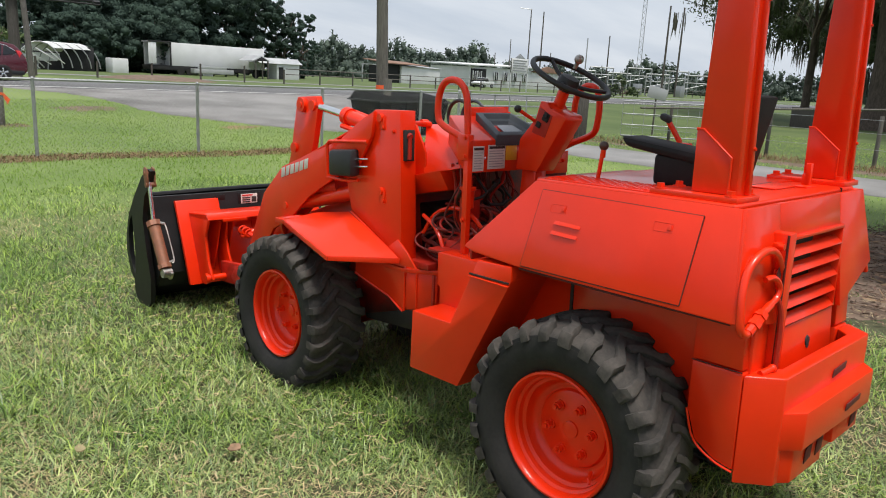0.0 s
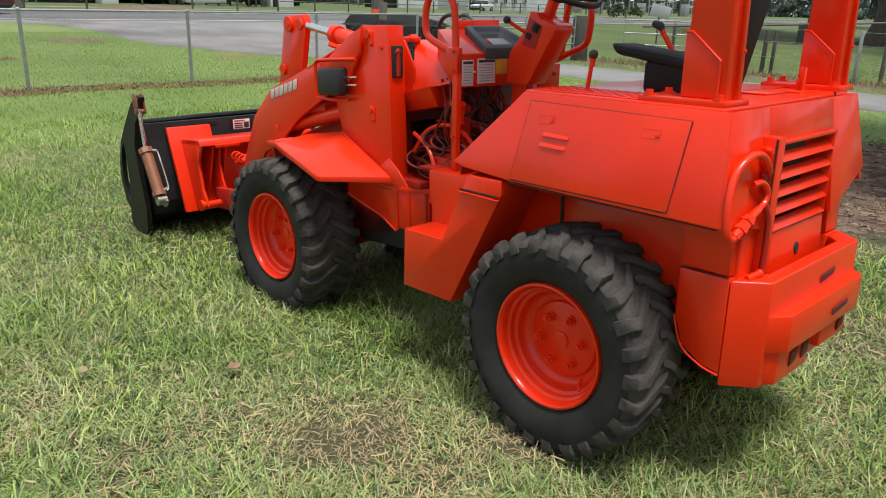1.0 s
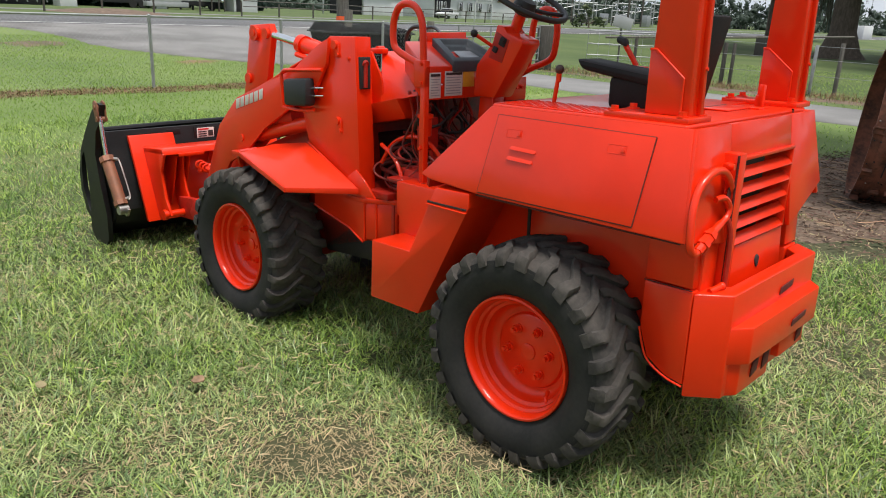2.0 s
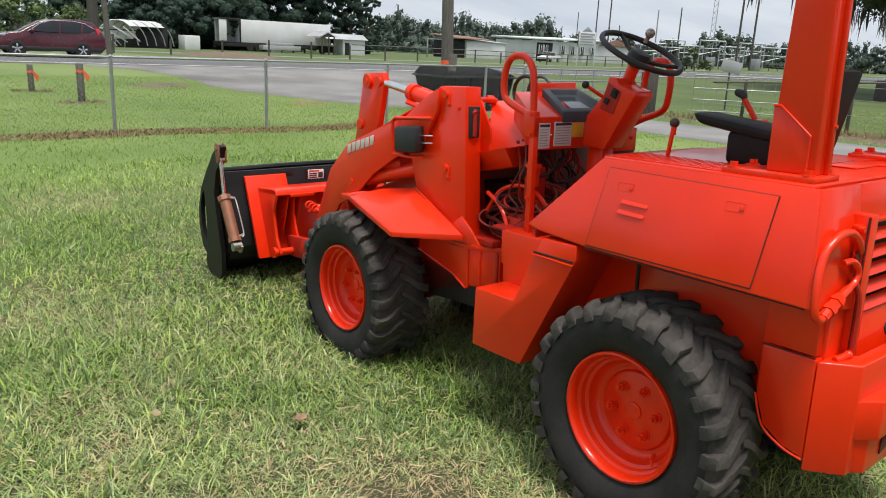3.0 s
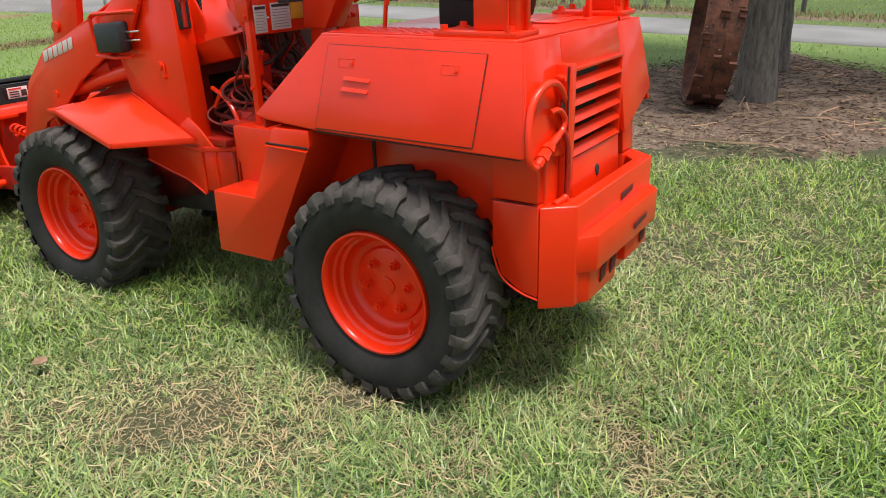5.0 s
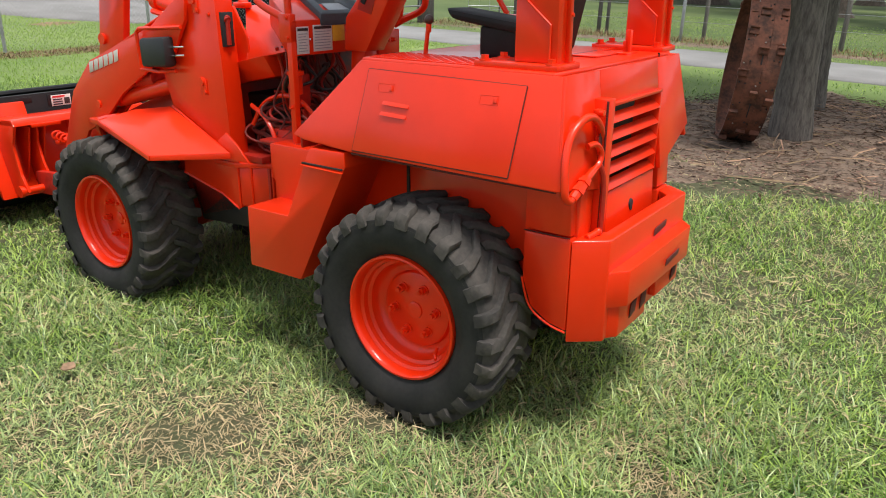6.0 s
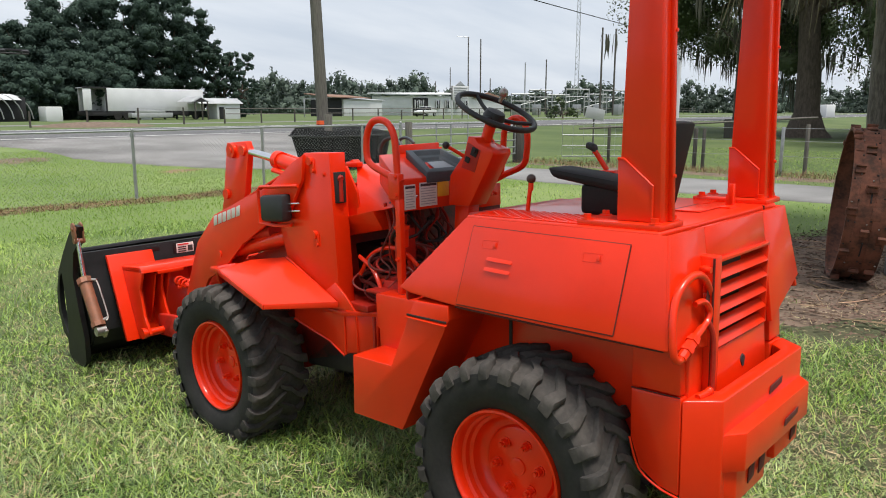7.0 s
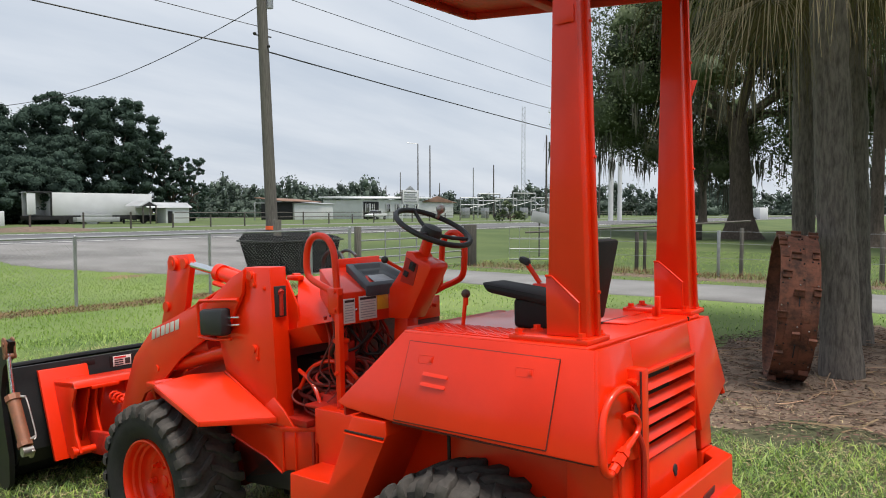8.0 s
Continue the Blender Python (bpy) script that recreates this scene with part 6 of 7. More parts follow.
def cable(a, b, sag, r, label="thin black overhead cable hung from a pole"):
    a, b = Vector(a), Vector(b)
    pts = [a.lerp(b, t) - Vector((0, 0, sag * 4 * t * (1 - t))) for t in np.linspace(0, 1, 25)]
    return thing("overhead_cable", tube(pts, r, 6), WIRE, label, "cable", "overhead cables")


def far_dir(azim, elev, d):
    a = radians(azim)
    return (-2.58 + d * math.sin(a), -1.565 + d * math.cos(a), 1.758 + d * math.tan(radians(elev)))


cable(onp(6.34), far_dir(15.00, 14.67, 23), 0.03, 0.020)
cable(onp(6.34), far_dir(66.73, 4.25, 62), 0.12, 0.020)
cable(onp(6.99), far_dir(17.92, 16.50, 23.5), 0.03, 0.011)
cable(onp(6.99), far_dir(66.71, 5.71, 62), 0.12, 0.012)
cable(onp(8.05), far_dir(66.70, 6.88, 62), 0.12, 0.010)
cable(onp(9.15), far_dir(66.68, 8.34, 58), 0.10, 0.008)
cable(onp(7.63), far_dir(17.62, 6.80, 40), 1.0, 0.012)

# ---- palms, old wheel ----
def palm_leaf(g, base, azim, droop, size, dry):
    """One fan leaf: a stalk and long narrow hanging segments."""
    out_p, out_f = [], []
    d = np.array((math.cos(azim), math.sin(azim), 0.0))
    tip = np.array(base) + d * size * 0.55 * math.cos(droop) + np.array((0, 0, size * 0.55 * math.sin(droop)))
    side = np.array((-d[1], d[0], 0))
    up = np.cross(d, side)

    def ribbon(pts, w):
        i = len(out_p)
        for k, p in enumerate(pts):
            ww = w * (1 - 0.8 * k / (len(pts) - 1))
            s = side if abs(np.dot(pts[-1] - pts[0], side)) < 0.7 * np.linalg.norm(pts[-1] - pts[0]) else d
            out_p.extend([p - s * ww, p + s * ww])
        for k in range(len(pts) - 1):
            out_f.append((i + 2 * k, i + 2 * k + 1, i + 2 * k + 3, i + 2 * k + 2))
    ribbon([np.array(base), (np.array(base) + tip) / 2 + np.array((0, 0, 0.05)), tip], 0.016)
    n = 34
    for k in range(n):
        t = (k / (n - 1) - 0.5) * 2.5
        dirn = d * math.cos(t) + side * math.sin(t) + np.array((0, 0, math.sin(droop) * 0.6))
        L = size * (0.62 + 0.3 * math.cos(t)) * g.uniform(0.85, 1.1)
        fall = (0.62 if dry else 0.45) * g.uniform(0.8, 1.25)
        a = tip + dirn * L * 0.35
        b = a + dirn * L * 0.25 + np.array((0, 0, -fall * L * 0.28))
        c = b + dirn * L * 0.10 + np.array((g.normal(0, 0.03), g.normal(0, 0.03), -fall * L * 0.65))
        ribbon([tip, a, b, c], 0.014 if not dry else 0.010)
    return out_p, out_f


def palm(x, y, h, r, seed, tilt=(0, 0), leaves=26, dead=9, size=1.35, bend=0.0):
    g = np.random.default_rng(seed)
    tree = empty("palm_tree", "cabbage palm with rough grey trunk and drooping fronds", "palm tree", group="palms by the drive")
    pts, n = [], 26
    top = np.array((x + tilt[0], y + tilt[1], h))
    bm = bmesh.new()
    rings = []
    for i in range(n):
        t = i / (n - 1)
        c = np.array((x, y, -0.05)) * (1 - t) + top * t + np.array((bend * math.sin(math.pi * t), 0, 0))
        rr = r * (1.16 - 0.20 * min(t * 9, 1) + 0.05 * (i % 2)) if t < 0.12 else r * (0.96 + 0.05 * (i % 2) - 0.1 * t)
        rings.append([bm.verts.new((c[0] + rr * (1 + g.normal(0, 0.025)) * math.cos(2 * math.pi * k / 22), c[1] + rr * (1 + g.normal(0, 0.025)) * math.sin(2 * math.pi * k / 22), c[2])) for k in range(22)])
    for a, b in zip(rings, rings[1:]):
        for k in range(22):
            bm.faces.new((a[k], a[(k + 1) % 22], b[(k + 1) % 22], b[k]))
    bm.faces.new(rings[-1]); bm.faces.new(rings[0])
    part("trunk", bm, BARK, tree)
    for nm, cnt, dry, mt in (("green_fronds", leaves, False, FROND), ("dead_fronds", dead, True, FROND_DRY)):
        P, F = [], []
        for k in range(cnt):
            az_ = 2 * math.pi * (k * 0.618 + g.uniform(0, 0.1))
            dr = (1.1 - 1.5 * (k / cnt)) if not dry else -0.35 - 0.7 * g.uniform(0, 1)
            b = top + np.array((0.10 * math.cos(az_), 0.10 * math.sin(az_), g.uniform(-0.15, 0.15) - (0.25 if dry else 0)))
            p, f = palm_leaf(g, b, az_, dr, size * g.uniform(0.85, 1.15) * (0.9 if dry else 1), dry)
            F += [tuple(v + len(P) for v in q) for q in f]
            P += p
        tagged(arrays(nm, np.array(P), np.array(F), mt, tree), kind="stuff")
    return tree


palm(6.14, 0.02, 5.15, 0.195, 31, tilt=(-0.05, 0.28), leaves=28, dead=13, size=1.85)
palm(8.33, 0.25, 5.7, 0.17, 32, tilt=(-0.03, 0.20), dead=16, size=1.8)
palm(8.66, 0.98, 6.0, 0.15, 33, tilt=(-0.05, 0.1), size=1.7)
palm(8.0, -2.2, 5.3, 0.20, 34, tilt=(0.0, 0.3), size=1.6)

# old iron tractor wheel leaning on the palm
iron = empty("iron_wheel", "rusty spiked iron tractor wheel leaning against a palm trunk", "iron wheel")
axis_dir = Vector((-0.337, 0.935, 0.070)).normalized()
iron.matrix_world = Matrix.Translation((5.72, 0.455, 0.757)) @ axis_dir.to_track_quat("Z", "Y").to_matrix().to_4x4()
WR, WW = 0.748, 0.170
part("band", lathe([(-WW, WR), (-WW, WR - 0.014), (WW, WR - 0.014), (WW, WR)], (0, 0, 0), "z", 72, closed=True), RUST, iron, "flaking rusty steel band")
for zz in (-WW, WW):
    part("edge_rim", lathe([(zz - 0.008, WR + 0.004), (zz - 0.008, WR - 0.024), (zz + 0.008, WR - 0.024), (zz + 0.008, WR + 0.004)], (0, 0, 0), "z", 72, closed=True), RUST, iron)
for zz in (-0.075, 0.07):
    part("wear_strip", lathe([(zz - 0.030, WR + 0.006), (zz - 0.030, WR - 0.002), (zz + 0.030, WR - 0.002), (zz + 0.030, WR + 0.006)], (0, 0, 0), "z", 72, closed=True), RUST, iron)
wr = random.Random(5)
for k in range(22):
    a = 2 * math.pi * k / 22
    for zz in ((-0.135, 0.02) if k % 2 else (0.135,)):
        m = Matrix.Rotation(a + wr.uniform(-0.05, 0.05), 4, "Z") @ pose(WR + 0.012, 0, zz + wr.uniform(-0.02, 0.02), 0, 0, wr.uniform(-10, 10))
        wd = wr.uniform(0.06, 0.10)
        part("cleat", join(obox(m, (0.026, 0.070, wd), 0.006), obox(m @ pose(0.016, 0.028, 0), (0.045, 0.016, wd), 0.004)), RUST, iron)
    for zz in (-0.155, -0.105, -0.03, 0.0, 0.10, 0.155):
        if wr.random() < 0.75:
            m = Matrix.Rotation(a + 0.15 + wr.uniform(-0.05, 0.05), 4, "Z")
            part("bolt_hole", ball(m @ Vector((WR + 0.003, 0, zz)), 0.0085, 8), SHADE if wr.random() < 0.75 else STEEL, iron)
for k in range(9):
    a = 2 * math.pi * (k + 0.3) / 9
    m = Matrix.Rotation(a, 4, "Z") @ pose(WR + 0.003, 0, 0.0)
    part("split_seam", obox(m, (0.010, wr.uniform(0.10, 0.22), 0.010), 0), SHADE, iron)
for k in range(14):
    m = Matrix.Rotation(2 * math.pi * k / 14, 4, "Z") @ pose(WR + 0.001, 0, wr.uniform(-0.15, 0.15))
    part("rust_scale", obox(m, (0.010, wr.uniform(0.06, 0.14), wr.uniform(0.04, 0.10)), 0.003), RUST, iron)

# ---- broadleaf trees ----
def leaf_cloud(g, blobs, per, leaf, core=0.66):
    """Small bent leaf clumps on the shells of many lumps, thinner inside."""
    P, F = [], []
    for (c, r) in blobs:
        n = max(int(per * r[0] * r[2]), 20)
        d = g.normal(0, 1, (n, 3)); d /= np.linalg.norm(d, axis=1)[:, None]
        rad = g.uniform(0.45, 1.35, n) ** 0.6
        q = np.array(c) + d * np.array(r) * rad[:, None]
        s = leaf * g.uniform(0.5, 1.4, n)
        u = g.normal(0, 1, (n, 3)); u /= np.linalg.norm(u, axis=1)[:, None]
        v = np.cross(u, d + 0.3 * g.normal(0, 1, (n, 3))); v /= np.maximum(np.linalg.norm(v, axis=1), 1e-6)[:, None]
        quad = np.stack([q - u * s[:, None], q + v * s[:, None] * 0.6, q + u * s[:, None], q - v * s[:, None] * 0.6], 1)
        i = sum(len(x) for x in P)
        P.append(quad.reshape(-1, 3))
        F.append(i + np.arange(n * 4).reshape(n, 4))
    # shaded inner mass of twigs and leaves, so that the sky does not show through everywhere
    for (c, r) in blobs:
        n = 14
        th, ph = np.meshgrid(np.linspace(0, 2 * np.pi, n + 1)[:-1], np.linspace(0.05, np.pi - 0.05, 8))
        w = core + 0.10 * g.normal(0, 1, th.shape)
        q = np.stack([c[0] + r[0] * w * np.cos(th) * np.sin(ph), c[1] + r[1] * w * np.sin(th) * np.sin(ph), c[2] + r[2] * w * np.cos(ph)], -1)
        i = sum(len(x) for x in P)
        P.append(q.reshape(-1, 3))
        a = np.arange(8 * n).reshape(8, n)
        F.append(i + np.stack([a[:-1], np.roll(a[:-1], -1, 1), np.roll(a[1:], -1, 1), a[1:]], -1).reshape(-1, 4))
    return np.concatenate(P), np.concatenate(F)


def oak(x, y, h, spread, seed, trunk=0.5, leaf=0.32, per=26, material=LEAF, z0=0.0, label="broad dark green oak tree", lumps_n=26, low=0.3, moss=0, grp="", fork=0.28, lean=(0, 0), lump=(0.2, 0.36)):
    g = np.random.default_rng(seed)
    tree = empty("oak_tree", label, "tree", group=grp)
    bm = tube(glide([(x, y, z0 - 0.3), (x + lean[0] * 0.2, y + lean[1] * 0.2, z0 + h * fork * 0.5), (x + lean[0], y + lean[1], z0 + h * fork)], 4), trunk, 14, taper=0.72)
    for v in bm.verts:
        k = max(0, 1 - (v.co.z - z0) / (2.2 * trunk))
        v.co.x += (v.co.x - x) * 0.9 * k * k; v.co.y += (v.co.y - y) * 0.9 * k * k
    part("trunk", bm, OAKBARK, tree)
    blobs = []
    for k in range(lumps_n):
        a, t = g.uniform(0, 2 * np.pi), g.uniform(low, 1)
        rr = spread * math.sqrt(max(0.05, 1 - ((t - 0.5) / 0.58) ** 2)) * g.uniform(0.35, 0.92)
        br = spread * g.uniform(*lump)
        blobs.append(((x + rr * math.cos(a), y + rr * math.sin(a), z0 + h * t - br * 0.4), (br, br, br * 0.72)))
        if k < 9:
            tip = Vector(blobs[-1][0])
            part("limb", tube(glide([(x + lean[0], y + lean[1], z0 + h * fork * 0.95), Vector((x, y, z0 + h * (fork + 0.12))).lerp(tip, 0.45), tip], 4), trunk * 0.42, 8, taper=0.25), OAKBARK, tree)
    P, F = leaf_cloud(g, blobs, per, leaf, 0.35 if h < 6 else 0.46 if moss else 0.76)
    tagged(arrays("crown", P, F, material, tree), kind="stuff")
    if moss:
        MP, MF = [], []
        for k in range(moss):
            c, r = blobs[g.integers(len(blobs))]
            b = np.array((c[0] + g.normal(0, r[0] * 0.6), c[1] + g.normal(0, r[1] * 0.6), c[2] - r[2] * g.uniform(0.3, 1.0)))
            for j in range(9):
                q = b + np.array((g.normal(0, 0.22), g.normal(0, 0.22), 0)); L = g.uniform(0.6, 2.2); w = 0.03
                a = g.uniform(0, np.pi)
                e = np.array((math.cos(a), math.sin(a), 0)) * w
                i = len(MP)
                MP += [q - e, q + e, q + e * 0.7 + (g.normal(0, .06), 0, -L * 0.5), q - e * 0.7 + (0, g.normal(0, .06), -L * 0.5), q + (g.normal(0, .08), g.normal(0, .08), -L)]
                MF += [(i, i + 1, i + 2, i + 3), (i + 3, i + 2, i + 4, i + 4)]
        quads = np.array([f for f in MF if len(set(f)) == 4])
        tris = np.array([f[:3] for f in MF if len(set(f)) < 4])
        allf = np.concatenate([quads[:, [0, 1, 2]], quads[:, [0, 2, 3]], tris])
        tagged(arrays("moss", np.array(MP), allf, MOSS, tree), kind="stuff")
    return tree


# oak with hanging moss beyond the drive
oak(46.0, 13.2, 18, 10.0, 41, trunk=0.78, leaf=0.095, per=300, lumps_n=44, low=0.35, moss=300, label="large live oak hung with grey moss", fork=0.42, lean=(0.4, 0.5))
oak(50.0, 19.0, 15, 6.0, 44, trunk=0.30, leaf=0.10, per=240, lumps_n=26, low=0.31, moss=110, label="live oak hung with grey moss", fork=0.4)
oak(60.0, 6.0, 17, 11.0, 42, trunk=0.6, leaf=0.13, per=130, lumps_n=24, low=0.5, moss=90, label="large live oak hung with grey moss")
oak(34, -4.0, 14, 8.0, 43, trunk=0.4, leaf=0.10, per=200, lumps_n=20, low=0.58, moss=60, label="live oak hung with grey moss")
oak(38, 4.5, 15, 7.5, 46, trunk=0.32, leaf=0.10, per=220, lumps_n=20, low=0.54, moss=110, label="live oak hung with grey moss", fork=0.45)
oak(78, 27.0, 14, 7.0, 47, trunk=0.5, leaf=0.15, per=110, lumps_n=22, low=0.55, moss=50, label="live oak hung with grey moss")
oak(52, -12.0, 16, 10.0, 45, trunk=0.5, leaf=0.30, per=20, lumps_n=22, low=0.5, label="broad dark green oak tree")
# wood behind the trailer
for (azm, d, h, s, seed) in ((16, 118, 10.2, 8, 51), (19, 122, 13.0, 8.5, 52), (22.2, 126, 17.2, 9.5, 53), (25.0, 128, 19.6, 9.5, 54), (27.6, 130, 19.2, 8.0, 55), (29.5, 132, 14.8, 6.0, 56), (31.3, 132, 10.8, 4.6, 57), (32.5, 134, 11.0, 4.0, 58), (13.0, 108, 6.8, 6, 59), (8.0, 100, 7.6, 6, 60), (4.6, 96, 9.5, 7, 61), (22.5, 112, 8.6, 8, 62), (18.0, 104, 6.6, 6.5, 63)):
    x, y, _ = far_dir(azm, 0, d)
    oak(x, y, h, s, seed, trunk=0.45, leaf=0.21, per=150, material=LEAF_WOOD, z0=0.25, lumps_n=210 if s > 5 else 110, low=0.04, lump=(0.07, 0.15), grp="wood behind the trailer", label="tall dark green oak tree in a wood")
for (azm, d, h, s, seed) in ((9.6, 62, 5.4, 2.6, 64), (6.6, 56, 4.0, 2.4, 65), (13.4, 70, 3.6, 2.2, 66)):
    x, y, _ = far_dir(azm, 0, d)
    oak(x, y, h, s, seed, trunk=0.10, leaf=0.085, per=420, material=LEAF_ROAD, z0=0.25, lumps_n=40, low=0.05, lump=(0.12, 0.26), grp="roadside trees", label="bushy light green roadside tree")


def treeline(name, azs, dist, hgt, seed, label):
    g = np.random.default_rng(seed)
    blobs = []
    for a in azs:
        d = dist * g.uniform(0.9, 1.15)
        x, y, _ = far_dir(a, 0, d)
        h = hgt(a) * g.uniform(0.85, 1.1)
        for t in (0.12, 0.36, 0.58, 0.76, 0.9):
            r = d * (0.014 if t < 0.5 else 0.009) * g.uniform(0.6, 1.3) * (1.1 - 0.45 * t)
            blobs.append(((x + g.normal(0, r * 0.4), y + g.normal(0, r * 0.4), 0.25 + h * t), (r, r, h * (0.30 if t < 0.5 else 0.20))))
    far = dist > 60
    P, F = leaf_cloud(g, blobs, 12 if far else 14, dist * 0.0017 if far else 0.16, 0.5 if far else 0.72)
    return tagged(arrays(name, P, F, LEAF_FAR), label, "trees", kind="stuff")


treeline("far_woods", np.arange(33.0, 47, 0.2), 230, lambda a: 9.4 + 0.9 * math.sin(a * 1.3), 71, "distant dark tree line across the fields")
treeline("far_woods_middle", np.arange(45.0, 58, 0.2), 420, lambda a: 9.0 + 1.5 * math.sin(a * 2.1), 72, "distant hazy tree line")
treeline("far_woods_east", np.arange(57, 118, 0.5), 300, lambda a: 10.0 + 2.0 * math.sin(a * 0.9), 73, "distant dark tree line across the fields")
treeline("far_woods_west", np.arange(-32, 5, 1.8), 170, lambda a: 12 + 3 * math.sin(a), 74, "distant dark tree line across the fields")

# unseen belts of trees added behind the lawn, to block low sky light
treeline("woods_behind", np.arange(128, 300, 2.4), 26, lambda a: 11.5 + 2.5 * math.sin(a * 0.4), 75, "unseen belt of dark trees blocking low sky light")

# second unseen belt, closer in, added to shade the rear and right-hand lawn
treeline("woods_by_the_yard", np.arange(116, 186, 2.4), 12.5, lambda a: 10.5 + 1.5 * math.sin(a * 0.7), 76, "unseen belt of dark trees added to shade the yard")

# ---- far side of the road ----
tr = empty("semi_trailer", "long white box semi trailer with an open rear door", "trailer")
part("box_body", join(box((38.9, 93.6, 1.36), (52.2, 96.2, 4.22), 0.03)), WHITE, tr)
part("open_bay", box((36.2, 95.4, 1.36), (38.9, 95.5, 4.15), 0.01), ROOF, tr)
part("bay_floor", box((36.2, 93.6, 1.30), (38.9, 96.2, 1.37), 0.01), SHADE, tr)
part("bay_roof", box((36.2, 93.6, 4.15), (38.9, 96.2, 4.25), 0.01), WHITE, tr)
part("rear_door", box((36.0, 93.5, 1.5), (37.0, 93.6, 4.1), 0.02), WHITE, tr)
part("door_edge", join(box((38.75, 93.5, 1.36), (38.95, 93.6, 4.35), 0.02), box((36.0, 93.45, 4.15), (38.9, 93.6, 4.32), 0.02)), SHADE, tr)
for x in (40.2, 41.4, 44.5, 51.0):
    part("trailer_wheel", lathe([(93.6, 0.5), (93.9, 0.5)], (x, 0, 0.75), "y", 18), RUBBER, tr, "dark trailer tyre")
# full-length dark box: chassis plus painted-in shade under the trailer
part("chassis", box((36.2, 93.62, 0.80), (52.6, 96.0, 1.36), 0.02), SHADE, tr)
part("underbody_tank", box((42.3, 93.7, 0.78), (44.0, 95.6, 1.25), 0.04), DARKWOOD, tr)
for x in (46.5, 48.2):
    part("landing_leg", box((x, 93.8, 0.22), (x + 0.2, 94.0, 1.05), 0.01), SHADE, tr)
part("tool_box", box((45.0, 93.7, 0.85), (47.8, 95.0, 1.2), 0.03), BROWNWALL, tr)
sh = empty("open_shed", "small open shed with grey gable roof", "shed")
part("roof", prism([(47.6, 2.55), (48.9, 3.25), (50.2, 2.55)], "y", 88.5, 92.5, 0.02), ROOF, sh)
part("gable", prism([(47.9, 2.55), (48.9, 3.1), (49.9, 2.55)], "y", 88.4, 88.45, 0.01), SHADE, sh)
for x in (48.0, 49.0, 49.8):
    part("shed_post", box((x, 88.5, 0.22), (x + 0.15, 88.65, 2.6), 0.01), DARKWOOD, sh)
ht = empty("white_hut", "small white hut with grey metal roof", "hut")
part("wall", box((53.0, 91.5, 0.22), (56.6, 94.0, 2.4), 0.02), WHITE, ht)
part("roof", prism([(91.2, 2.35), (92.7, 3.1), (94.3, 2.35)], "x", 49.8, 57.0, 0.02), ROOF, ht)
part("door", box((53.3, 91.45, 0.22), (54.0, 91.5, 1.9), 0.01), SHADE, ht)
cp = empty("hoop_shelter", "collapsed white hoop tarp shelter", "shelter")
for k in range(5):
    part("hoop", tube([(22.0 + 1.2 * k + 2.3 * math.cos(a), 88 + 0.6 * k, 0.25 + 2.95 * math.sin(a)) for a in np.linspace(0.1, math.pi, 12)], 0.07, 6), GALV, cp)
for a in (0.9, 1.2, 1.5, 1.8, 2.1, 2.5):
    part("tarp", plate([(22.0 + 2.35 * math.cos(a), 88, 0.25 + 3.0 * math.sin(a)), (22.0 + 2.35 * math.cos(a + 0.32), 88, 0.25 + 3.0 * math.sin(a + 0.32)), (26.8 + 2.35 * math.cos(a + 0.32), 90.4, 0.25 + 3.0 * math.sin(a + 0.32)), (26.8 + 2.35 * math.cos(a), 90.4, 0.25 + 3.0 * math.sin(a))], 0.03, 0), WHITE, cp)
# black panel paints in the dark inside of the shelter
part("dark_back", box((21.0, 90.3, 0.22), (28.4, 90.5, 2.9), 0.02), SHADE, cp)
sl = random.Random(17)
for k in range(11):
    x = 19.0 + 0.42 * k
    part("fallen_slat", obox(pose(x, 87.0 + sl.uniform(-0.6, 0.6), 1.45 + sl.uniform(-0.25, 0.45), 0, sl.uniform(25, 62), sl.uniform(-15, 15)), (2.4, 0.10, 0.10), 0.01), WHITE if k % 3 else ROOF, cp)
thing("white_tank", box((29.6, 88, 0.22), (31.4, 90.2, 1.9), 0.05), WHITE, "small white storage box by the shelter", "box")
thing("farm_trailer", join(box((41.0, 91.5, 0.55), (46.5, 92.6, 1.15), 0.02), box((42.2, 91.6, 0.24), (43.6, 92.5, 0.56), 0.02), box((41.5, 91.5, 1.15), (45.5, 91.6, 1.5), 0.02)), ROOF, "low flat farm trailer", "trailer")
thing("earth_mound", lathe([(0.22, 5.0), (0.44, 3.2), (0.58, 1.4), (0.62, 0.1)], (24.0, 62.0, 0.0), "z", 24), MULCH, "low heap of bare brown earth", "heap")

b1 = empty("white_barn", "low white barn with open dark lean-to", "barn")
part("wall", box((91.0, 110, 0.22), (101.0, 116, 3.35), 0.03), WHITE, b1)
part("lean_to", box((87.8, 110.5, 0.22), (91.0, 116, 3.6), 0.03), SHADE, b1)
part("roof", hexa([(87.0, 109.5, 3.75), (97.5, 109.5, 3.6), (97.5, 117, 4.2), (87.0, 117, 4.4), (87.0, 109.5, 3.9), (97.5, 109.5, 3.75), (97.5, 117, 4.4), (87.0, 117, 4.6)], 0.02), BROWNWALL, b1)
part("white_roof", hexa([(90.8, 109.8, 3.3), (101.4, 109.8, 3.2), (101.4, 116, 3.6), (90.8, 116, 3.7), (90.8, 109.8, 3.45), (101.4, 109.8, 3.35), (101.4, 116, 3.75), (90.8, 116, 3.85)], 0.02), ROOF, b1)
